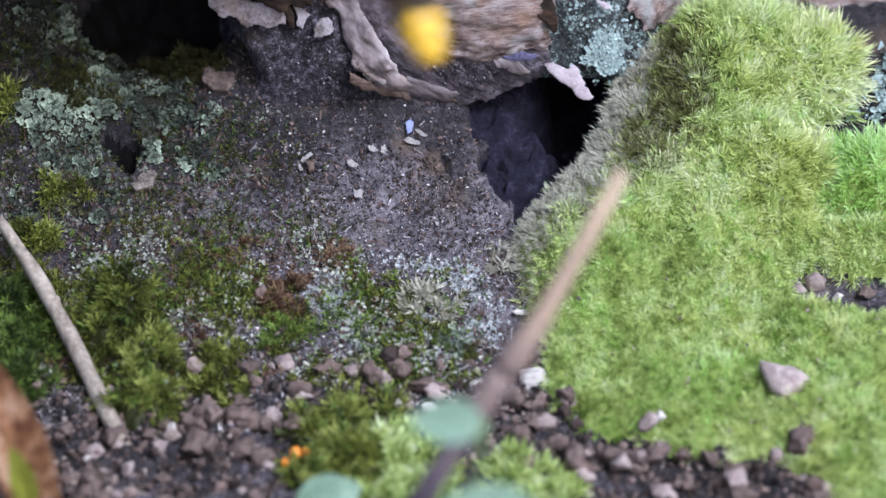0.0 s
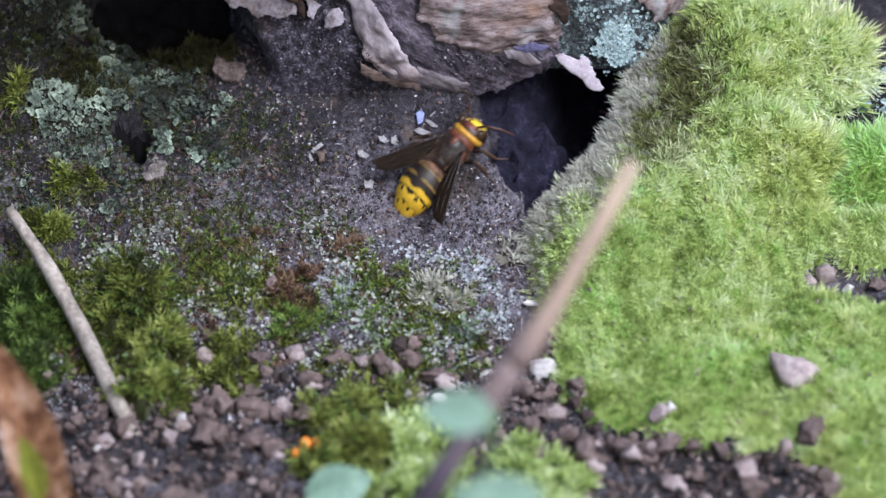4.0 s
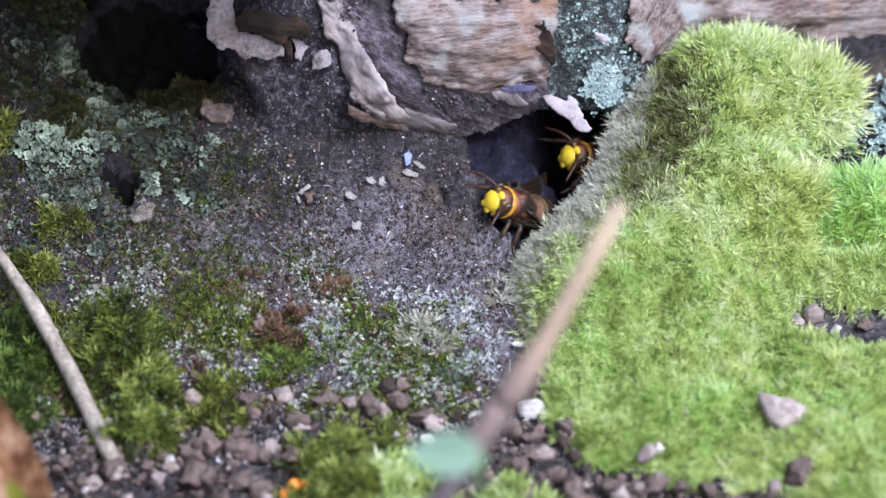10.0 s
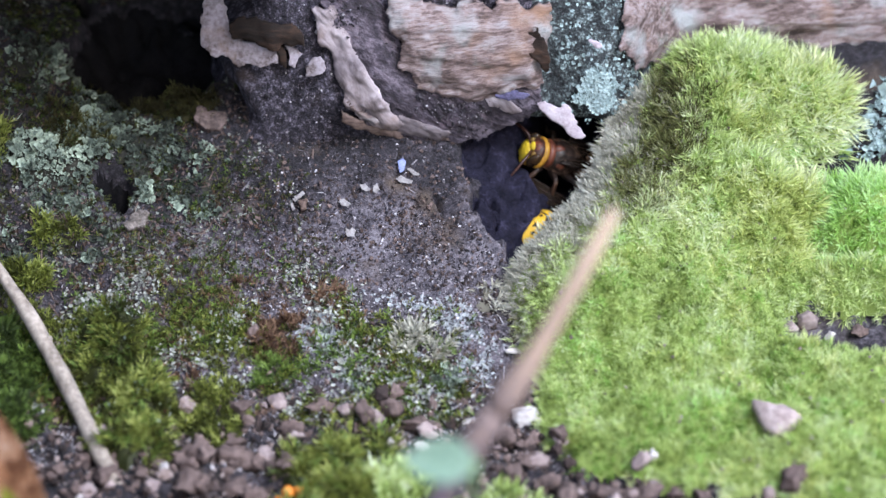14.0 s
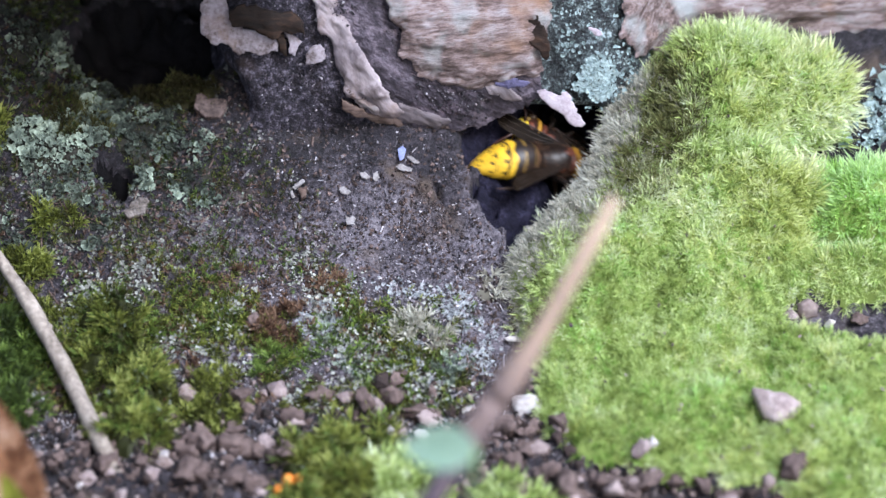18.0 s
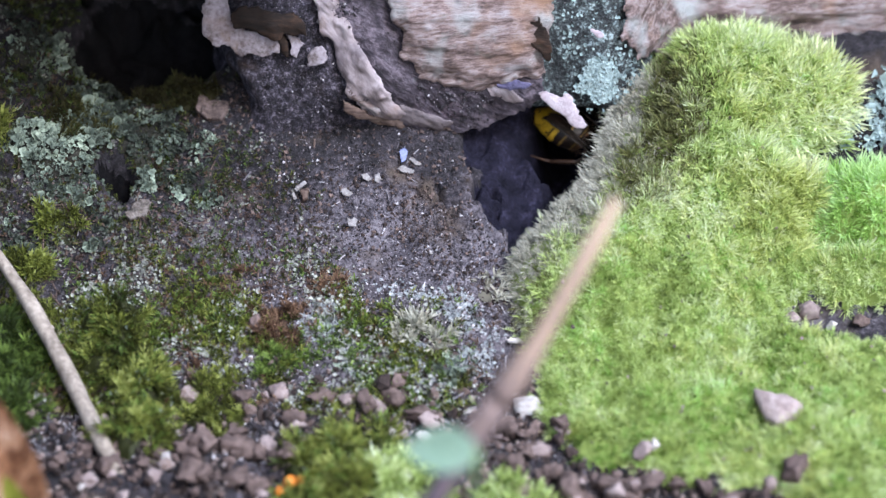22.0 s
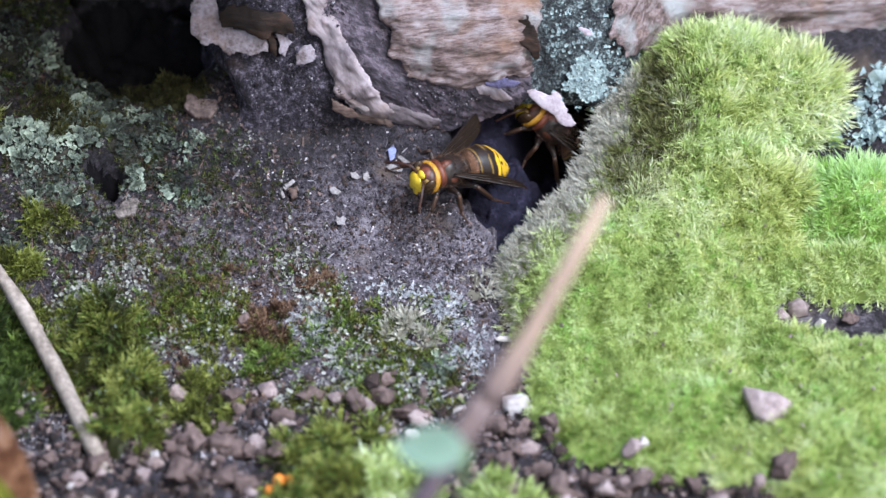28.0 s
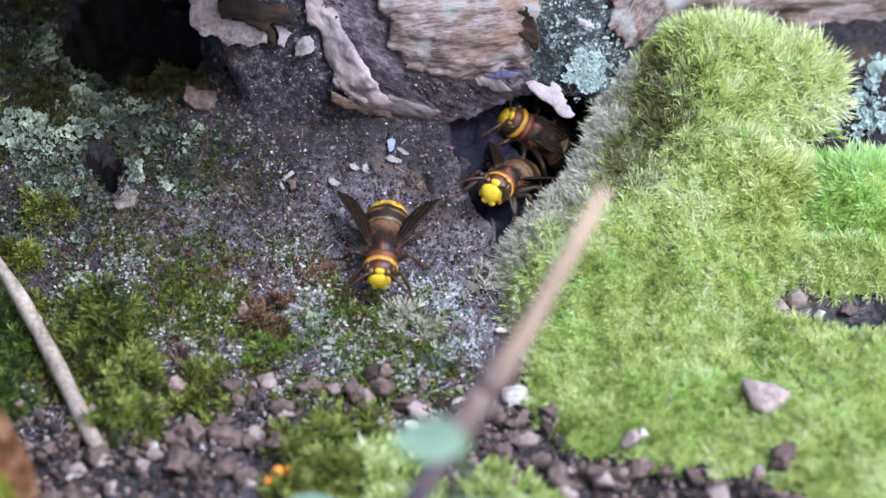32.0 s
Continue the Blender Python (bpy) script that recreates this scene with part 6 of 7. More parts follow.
EYE_BROWN = shell("hornet_eye", [(0.3, (0.014, 0.009, 0.006)), (0.7, (0.05, 0.028, 0.014))], 0.25)
WING = bpy.data.materials.new("hornet_wing")
WING.use_nodes = True
_n, _l = WING.node_tree.nodes, WING.node_tree.links.new
_b = _n["Principled BSDF"]
_t, _m, _tex, _r = _n.new("ShaderNodeBsdfTransparent"), _n.new("ShaderNodeMixShader"), _n.new("ShaderNodeTexVoronoi"), _n.new("ShaderNodeValToRGB")
_co = _n.new("ShaderNodeTexCoord")
_tex.feature = "DISTANCE_TO_EDGE"
_tex.inputs["Scale"].default_value = 420
_l(_co.outputs["Object"], _tex.inputs["Vector"])
_r.color_ramp.elements[0].position, _r.color_ramp.elements[0].color = 0.02, (0.9, 0.9, 0.9, 1)
_r.color_ramp.elements[1].position, _r.color_ramp.elements[1].color = 0.09, (0.88, 0.88, 0.88, 1)
_l(_tex.outputs[0], _r.inputs[0])
_b.inputs["Base Color"].default_value, _b.inputs["Roughness"].default_value = (0.012, 0.0075, 0.005, 1), 0.55
_b.inputs["Specular IOR Level"].default_value = 0.05
_t.inputs[0].default_value = (0.75, 0.55, 0.35, 1)
_l(_r.outputs[0], _m.inputs[0]), _l(_t.outputs[0], _m.inputs[1]), _l(_b.outputs[0], _m.inputs[2])
_l(_m.outputs[0], _n["Material Output"].inputs[0])


def ball(centre, radii, tilt=0.0, nu=20, nv=12):
    """An ellipsoid, tilted about y."""
    a, b = np.meshgrid(np.arange(nu) * 2 * math.pi / nu, np.linspace(0.0, math.pi, nv))
    v = np.stack([np.cos(b), np.sin(b) * np.cos(a), np.sin(b) * np.sin(a)], -1).reshape(-1, 3) * radii
    c, s = math.cos(tilt), math.sin(tilt)
    v = v @ np.array([[c, 0, -s], [0, 1, 0], [s, 0, c]]) + centre
    i = (np.arange(nv - 1)[:, None] * nu + np.arange(nu)[None])
    j = (np.arange(nv - 1)[:, None] * nu + (np.arange(nu)[None] + 1) % nu)
    return v, np.stack([i, j, j + nu, i + nu], -1).reshape(-1, 4)


def joined(pieces):
    """One mesh's arrays out of several, with a material number each."""
    vs, fs, ms, base = [], [], [], 0
    for (v, f), m in pieces:
        blocks = f if isinstance(f, list) else [f]
        for b in blocks:
            q = b if b.shape[1] == 4 else np.concatenate([b, b[:, 2:]], 1)
            fs.append(q + base)
            ms.append(np.full(len(q), m))
        vs.append(v)
        base += len(v)
    return np.concatenate(vs), np.concatenate(fs), np.concatenate(ms)


def coloured(name, pieces, materials, parent, at=None, label=""):
    v, f, m = joined(pieces)
    tri = f[:, 2] == f[:, 3]
    me = mesh_np(name, v, [f[~tri], f[tri][:, :3]])
    if len(me.polygons) == len(f):
        me.polygons.foreach_set("material_index", np.concatenate([m[~tri], m[tri]]).astype(np.int32))
    return part(name, me, materials, parent, label, at)


def fuzz(centre, radii, count, length, seed):
    """Short hairs over an ellipsoid's upper side."""
    r = np.random.RandomState(seed)
    n = r.normal(size=(count, 3))
    n[:, 2] = np.abs(n[:, 2]) - 0.2
    n /= np.linalg.norm(n, axis=1)[:, None]
    p = np.array(centre) + n * np.array(radii)
    way = n + r.normal(size=n.shape) * 0.35 + [-0.3, 0, 0]
    side = np.cross(way, r.normal(size=n.shape))
    side *= (0.03 / np.linalg.norm(side, axis=1))[:, None]
    v = np.stack([p - side, p + side, p + way * length], 1).reshape(-1, 3)
    return v, np.arange(count * 3).reshape(-1, 3)


def make_hornet():
    h = empty("hornet")
    h.scale = (1.18, 1.18, 1.18)
    tagged(h, "brown hornet with a yellow face and yellow black-dotted abdomen", "hornet", "hornets at the nest")
    # head, looking along +x
    c = np.array([8.6, 0, 0.3])
    head = coloured("head", [(ball(c, (1.65, 2.5, 2.3)), 0), (ball(c + [0.35, 0, 0.7], (1.25, 1.5, 1.5)), 1), (ball(c + [0.2, 0, -0.6], (1.5, 1.9, 1.9)), 0)], [RUSSET, CHESTNUT], h, at=pose(0.0068, 0, 0.0003) @ pose(0, 0, 0, 0, -14, 0) @ Matrix.Scale(1.12, 4) @ pose(-0.0072, 0, -0.0003))
    part("temple", mesh_np("temple", *ball(c + [-0.55, 0, 0.15], (1.0, 2.75, 2.45))), AMBER, head, "yellow-orange rim behind the eyes")
    v, f = ball(c + [1.35, 0, -0.85], (0.7, 1.75, 1.5), 0.25)
    v[:, 1] *= 1 + 0.22 * np.clip((v[:, 2] - (c[2] - 0.85)) / 1.4, -1, 1)
    part("clypeus", mesh_np("clypeus", v, f), YELLOW, head, "bright yellow face plate")
    v, f = ball(c + [1.45, 0, 0.85], (0.4, 0.7, 0.7))
    v[:, 1] *= 1 + 0.5 * np.clip((v[:, 2] - (c[2] + 0.85)) / 0.7, -1, 1)
    part("forehead", mesh_np("forehead", v, f), YELLOW, head, "yellow shield between the antennae")
    for s in (1, -1):
        part("eye", mesh_np("eye", *ball(c + [0.55, s * 1.95, 0.1], (1.05, 0.72, 1.8), 0.2)), EYE_BROWN, head, "dark brown compound eye")
        part("cheek", mesh_np("cheek", *ball(c + [0.7, s * 1.6, -1.1], (0.6, 0.5, 0.9), 0.2)), AMBER, head)
        part("inner_orbit", mesh_np("inner_orbit", *ball(c + [1.2, s * 1.3, 0.75], (0.42, 0.42, 0.5), 0.2)), OCHRE, head, "pale yellow notch of the eye")
        part("socket", mesh_np("socket", *ball(c + [1.5, s * 0.72, 0.35], (0.3, 0.3, 0.3))), CHESTNUT, head)
        coloured("mandible", [(ball(c + [1.0, s * 0.6, -2.15], (0.4, 0.62, 0.55), 0.5), 0), (ball(c + [0.8, s * 0.3, -2.6], (0.26, 0.34, 0.26)), 1)], [YELLOW, BLACK], head)
        pts = along([c + [1.4, s * 0.7, 0.4], c + [2.3, s * 1.7, 1.1], c + [3.3, s * 3.4, 0.2], c + [4.0, s * 5.2, -1.6]], 18)
        v, f = tube(pts, np.interp(np.arange(18), [0, 5, 6, 17], [0.2, 0.22, 0.27, 0.17]), 8, 0.02)
        part("antenna", mesh_np("antenna", v, f), RUSSET, head)
    # thorax
    t = np.array([3.7, 0, 0.75])
    thorax = coloured("thorax", [(ball(t, (3.9, 2.95, 2.75)), 0), (ball(t + [0.5, 0, 0.25], (2.5, 2.5, 2.75)), 0), (ball(t + [0.9, 0, 0.75], (2.0, 1.3, 2.38)), 2), (ball(t + [0.2, 2.15, 0.7], (1.2, 0.75, 0.9)), 2), (ball(t + [0.2, -2.15, 0.7], (1.2, 0.75, 0.9)), 2), (ball(t + [-2.0, 0, 1.05], (0.95, 1.75, 1.2)), 1), (ball(t + [-2.9, 0, 0.25], (1.1, 1.9, 1.7)), 0)], [BLACK, RUSSET, CHESTNUT], h)
    part("collar", mesh_np("collar", *ball(t + [2.35, 0, 0.3], (1.25, 2.75, 2.35))), CHESTNUT, thorax, "reddish-brown collar behind the head")
    v, f = fuzz(t, (3.95, 3.0, 2.8), 900, 0.6, 7)
    part("fur", mesh_np("fur", v, f), FUR, thorax, "short brown hairs")
    v, f = fuzz((-0.9, 0, 0.3), (1.9, 3.0, 2.8), 900, 0.6, 8)
    part("waist_fur", mesh_np("waist_fur", v, f), FUR, h, "tawny hairs on the first plate")
    # abdomen, in overlapping plates
    cuts = [0, 0.17, 0.36, 0.55, 0.72, 0.87, 1.0]
    size = lambda s: np.interp(s, [0, 0.04, 0.1, 0.2, 0.35, 0.5, 0.68, 0.84, 0.95, 1], [0.35, 1.5, 2.5, 3.2, 3.6, 3.55, 2.95, 1.95, 0.95, 0.12])
    nu, nv = 72, 17
    for k in range(6):
        q = np.linspace(cuts[k], cuts[k + 1] + (0.015 if k < 5 else 0), nv)
        ang = np.arange(nu) * 2 * math.pi / nu
        gq, ga = np.meshgrid(q, ang, indexing="ij")
        part_of = (gq - cuts[k]) / (cuts[k + 1] - cuts[k])
        rad = size(gq) * (1 + 0.035 * part_of)
        v = np.stack([0.2 - 11.4 * gq, rad * np.sin(ga), 0.5 - 4.8 * gq ** 1.8 + 0.9 * rad * np.cos(ga)], -1).reshape(-1, 3)
        i = (np.arange(nv - 1)[:, None] * nu + np.arange(nu)[None])
        j = (np.arange(nv - 1)[:, None] * nu + (np.arange(nu)[None] + 1) % nu)
        f = np.stack([i, i + nu, j + nu, j], -1).reshape(-1, 4)
        mid_s, mid_a = part_of.reshape(-1)[f[:, 0]] + 0.5 / nv, np.angle(np.exp(1j * (ga.reshape(-1)[f[:, 0]] + math.pi / nu)))
        dark = (1.1, 0.88, 0.66, 0.24, 0.12, 0.05)[k]
        wave = dark + 0.2 * np.clip(1 - np.abs(mid_a) / 0.3, 0, 1) * (k in (1, 2, 3)) + 0.04 * np.cos(mid_a * 6)
        colour = np.where(mid_s < wave, 1, 0)
        if k == 0:
            colour = np.where(mid_s < 0.3, 1, np.where(mid_s < 0.8, 2, np.where(mid_s < 0.92, 1, 0)))
        if k >= 2:
            colour[((np.abs(mid_a) - 0.55) / 0.13) ** 2 + ((mid_s - 0.45) / 0.17) ** 2 < 1] = 1
            colour[((np.abs(mid_a) - 1.3) / 0.1) ** 2 + ((mid_s - 0.4) / 0.14) ** 2 < 1] = 1
            colour[np.abs(mid_a) < 0.24 * (1 - mid_s / 0.5)] = 1
        me = mesh_np("segment", v, f)
        me.polygons.foreach_set("material_index", colour.astype(np.int32))
        part("segment", me, [GOLD if k > 1 else OCHRE, BLACK, TAWNY], h, "yellow plate with black band and dots" if k else "reddish-brown first plate of the abdomen")
    # legs
    for hip, knee, ankle, foot in (
        ((6.2, 1.5, -1.3), (8.0, 3.7, 0.2), (9.3, 5.2, -2.2), (11.2, 5.9, -3.2)),
        ((4.0, 1.8, -1.5), (4.2, 5.0, 0.5), (3.8, 6.8, -2.4), (3.2, 8.8, -3.2)),
        ((2.0, 1.7, -1.3), (0.4, 4.8, 1.0), (-3.2, 6.4, -2.2), (-6.4, 7.4, -3.2)),
    ):
        for s in (1, -1):
            g = np.array([1, s, 1])
            a, b, d, e = (np.array(p) * g - np.array(hip) * g for p in (hip, knee, ankle, foot))
            femur = tube(along([a, a * 0.5 + b * 0.5 + [0, 0, 0.15], b], 8), [0.55, 0.62, 0.66, 0.62, 0.56, 0.5, 0.45, 0.4], 8, 0.02)
            tibia = tube(along([b, d], 6), [0.36, 0.4, 0.42, 0.42, 0.38, 0.3], 8, 0.02)
            tarsus = tube(along([d, d * 0.4 + e * 0.6 + [0, 0, -0.1], e], 8), np.linspace(0.27, 0.14, 8), 7, 0.06)
            coloured("leg", [(femur, 0), (tibia, 1), (tarsus, 1)], [BLACK, LEG], h, at=pose(*(np.array(hip) * g * MM)))
    # wings: a long fore wing with its hind wing under it, lying back along -x
    for s in (1, -1):
        def wing_mesh(name, length, width):
            u, w = np.linspace(0, 1, 18), np.linspace(0, 1, 7)
            gu, gw = np.meshgrid(u, w)
            wide = width * (0.25 + 0.75 * np.clip(gu / 0.45, 0, 1)) * np.sqrt(np.clip(1 - np.clip((gu - 0.72) / 0.28, 0, 1) ** 2, 0.004, 1))
            x = -length * gu
            y = s * (0.5 * gu - gw * wide)
            z = 0.15 * np.sin(gw * 3) + 0.06 * np.sin(gu * 14)
            top = np.stack([x, y, z], -1).reshape(-1, 3)
            m = len(top)
            i = (np.arange(6)[:, None] * 18 + np.arange(17)[None]).ravel()
            f = np.stack([i, i + 1, i + 19, i + 18], 1)
            vein, vf = tube(along([(0, 0, 0.05), (-length * 0.5, s * 0.25, 0.15), (-length * 0.95, s * 0.42, 0.1)], 12), np.linspace(0.16, 0.07, 12), 6, 0)
            for q in (0.35, 0.7):
                mid_w = lambda p: width * (0.25 + 0.75 * min(1, p / 0.45))
                more, mf = tube(along([(-length * p, s * (0.5 * p - q * mid_w(p)), 0.12) for p in (0.04, 0.3, 0.6, 0.85)], 9), np.linspace(0.1, 0.05, 9), 5, 0)
                vf = [np.concatenate([vf[b], mf[b] + len(vein)]) for b in (0, 1)]
                vein = np.concatenate([vein, more])
            v = np.concatenate([top, top - [0, 0, 0.06]])
            return v, np.concatenate([f, f[:, ::-1] + m]), vein, vf
        v, f, vein, vf = wing_mesh("wing", 13.6, 3.0)
        fore = part("wing", mesh_np("wing", v, f), WING, h, "smoky brown translucent fore wing", at=pose(0.0044, s * 0.0024, 0.0027))
        part("vein", mesh_np("vein", vein, vf), BLACK, fore)
        v, f, vein, vf = wing_mesh("hind_wing", 8.2, 2.3)
        part("hind_wing", mesh_np("hind_wing", v, f), WING, fore, at=pose(-0.0014, -s * 0.0003, -0.0004, 0, 0, s * 4))
    return h


def fly_and_fold(h, flights):
    """Wings fold along the back; in each flight they spread and beat."""
    folded = lambda s: pose(0.0044, s * 0.0024, 0.0027, s * 20, -3, -s * 27)
    beat = lambda s, up: pose(0.0044, s * 0.0024, 0.0027, s * up, 0, -s * 84)
    half = lambda s: pose(0.0044, s * 0.0024, 0.0027, s * 12, 0, -s * 50)
    for wing in [o for o in h.children if o.name.startswith("wing")]:
        s = 1 if wing.location.y > 0 else -1
        rows = [] if flights and flights[0][0] <= 0 else [(0, folded(s))]
        for a, b in flights:
            if a > 0:
                rows += [(a - 0.2, folded(s)), (a - 0.1, half(s))]
            n = int((b - a) * 15)
            rows += [(a + k / 15, beat(s, 72 if k % 2 else 8)) for k in range(n + 1)]
            if b < 32:
                rows += [(b + 0.1, half(s)), (b + 0.2, folded(s))]
        if rows[-1][0] < 32:
            rows.append((32, folded(s)))
        walk(wing, rows)


def stride(h, steps):
    """Legs swing in two sets of three while the hornet walks."""
    legs = [o for o in h.children if o.name.startswith("leg")]
    for k, leg in enumerate(legs):
        s = 1 if leg.location.y > 0 else -1
        swing = 1 if (k // 2 + (0 if s > 0 else 1)) % 2 == 0 else -1
        at = leg.location.copy()
        rows = [(0, Matrix.Translation(at))]
        for a, b in steps:
            n = max(2, int((b - a) / 0.1))
            for j in range(n + 1):
                turn = 0 if j in (0, n) else 15 * swing * (1 if j % 2 else -1)
                rows.append((a + (b - a) * j / n, Matrix.Translation(at) @ pose(0, 0, 0, s * abs(turn) * 0.3, 0, turn * s)))
        rows.append((32, Matrix.Translation(at)))
        walk(leg, rows)


hornet = make_hornet()
crew = [hornet] + [copy_thing(hornet, pose(0, 0, 0)) for _ in range(5)]


def motions():
    def go(h, rows, deeper=0.0):
        """Keys a hornet; under the log's edge it is pushed in by deeper along the camera's view line."""
        def inward(x, z):
            return deeper * float(soft_step(20, 29, x) * soft_step(26, 18, z))
        walk(h, [(t, pose(x * MM, (y + 0.82 * inward(x, z)) * MM, (z - 0.57 * inward(x, z)) * MM, a, b, c)) for t, x, y, z, a, b, c in rows])

    # flies in, comes out and flies off, comes back, and climbs out again
    go(crew[0], (
        (0, -3.9, -59.8, 96.2, -1, -3, 109), (0.1, 6.5, -8.8, 58.0, -19, 0, 142), (0.2, -35.4, -0.3, 30.7, 9, -11, 74),
        (0.3, -44.8, -6.8, 27.2, 5, -0, 80), (0.4, -35.6, 1.3, 21.7, 7, -1, 80), (0.5, -39.2, 9.3, 16.2, 14, -23, 62),
        (0.6, -15.3, 12.4, 12.1, 11, -25, 69), (0.7, -3.6, 10.3, 7.9, 15, -22, 53), (0.8, -1.1, 12.9, 9.2, 16, -22, 52),
        (0.9, 2.4, 16.1, 10.9, 16, -23, 53), (1, 6.1, 19.3, 12.5, 19, -21, 44), (1.2, 10.7, 18.9, 14.1, 26, -21, 18),
        (1.4, 15.8, 21.0, 14.5, 26, -13, 12), (1.6, 26.1, 28.4, 8.0, 25, 4, 23), (1.8, 29.4, 27.3, 2.8, 25, 14, 32),
        (2.1, 34.9, 29.5, -5.1, 28, 27, 32), (2.4, 41.9, 31.9, -9.9, 29, 27, 27), (3, 56.4, 33.1, -9.0, 26, 4, -5),
        (8.2, 55.6, 35.9, -6.8, 26, 6, 4), (8.43, 54.0, 35.1, -6.9, 13, 28, -55), (8.67, 52.5, 34.2, -7.1, -15, 26, -122),
        (8.9, 50.9, 33.4, -7.3, -26, 3, -180), (9.3, 30.1, 26.0, -2.9, -37, -43, -152), (9.5, 26.8, 24.3, -1.5, -42, -48, -151),
        (9.7, 24.5, 23.5, 1.3, -41, -49, -165), (10, 19.7, 18.9, 4.2, -31, -35, -141), (10.2, 17.2, 13.3, 10.2, -27, -15, -162),
        (10.4, 12.2, 12.9, 11.1, -22, -6, -144), (10.6, 4.0, 9.4, 10.7, -13, 3, -122), (10.8, -0.3, 3.4, 8.2, -3, 6, -100),
        (11, -2.3, 2.1, 7.1, 2, 4, -86), (11.2, -1.9, 0.1, 5.6, 8, -0, -74), (11.4, -1.8, -0.5, 6.0, 6, 2, -78),
        (11.6, -2.2, -14.7, 13.2, 10, -5, -63), (11.8, 32.9, -24.6, 35.2, 10, -19, -52), (12, 108.2, -53.7, 71.7, 3, -20, -39),
        (12.6, 224.3, -101.8, 108.8, 2, -24, -51), (14.05, 120.7, 8.5, 130.3, -6, -14, 21), (15.5, 17.1, 118.8, 151.7, 0, -3, 89),
        (16.4, -2.3, 21.5, 83.2, -3, -11, 95), (16.7, -3.1, 3.6, 41.4, -8, 2, 106), (16.8, -12.4, -11.5, 29.8, 5, 5, 81),
        (16.9, -44.0, -10.8, 26.5, 4, 11, 82), (17, -31.9, -5.2, 17.3, 5, -1, 83), (17.1, -25.3, 1.8, 11.6, 7, -10, 80),
        (17.2, -20.0, 8.5, 11.2, 14, -10, 63), (17.3, -14.0, 13.3, 11.1, 20, -30, 46), (17.4, -5.0, 17.1, 12.9, 24, -26, 32),
        (17.5, 2.5, 19.2, 13.9, 28, -18, 10), (17.6, 7.4, 20.1, 14.3, 27, -20, 11), (17.8, 11.6, 20.4, 13.8, 28, -20, 4),
        (18, 23.0, 29.0, 9.0, 25, 22, 22), (18.2, 28.8, 27.5, 3.9, 28, 22, 15), (18.4, 30.1, 26.3, -1.1, 27, 23, 33),
        (18.6, 39.1, 32.7, -7.7, 28, 28, 34), (19.2, 58.2, 36.0, -6.1, 26, 5, -3), (30.2, 59.9, 31.7, -7.8, 25, -2, -14),
        (30.55, 52.0, 32.8, -7.1, -2, 9, -82), (30.9, 44.1, 33.8, -6.4, -24, -12, -148), (31.2, 33.7, 30.1, 2.3, -22, -11, -140),
        (31.4, 28.7, 27.9, 4.4, -19, -13, -132), (31.6, 26.9, 26.9, 4.9, -18, -13, -127), (31.8, 24.3, 24.6, 6.2, -15, -14, -121),
        (32, 20.0, 19.2, 8.6, -12, -17, -114)))
    fly_and_fold(crew[0], [(0, 0.6), (11.3, 12.2), (16.3, 17.1)])
    stride(crew[0], [(0.8, 2.1), (9.3, 11.3), (17.2, 18.6), (31.2, 32)])

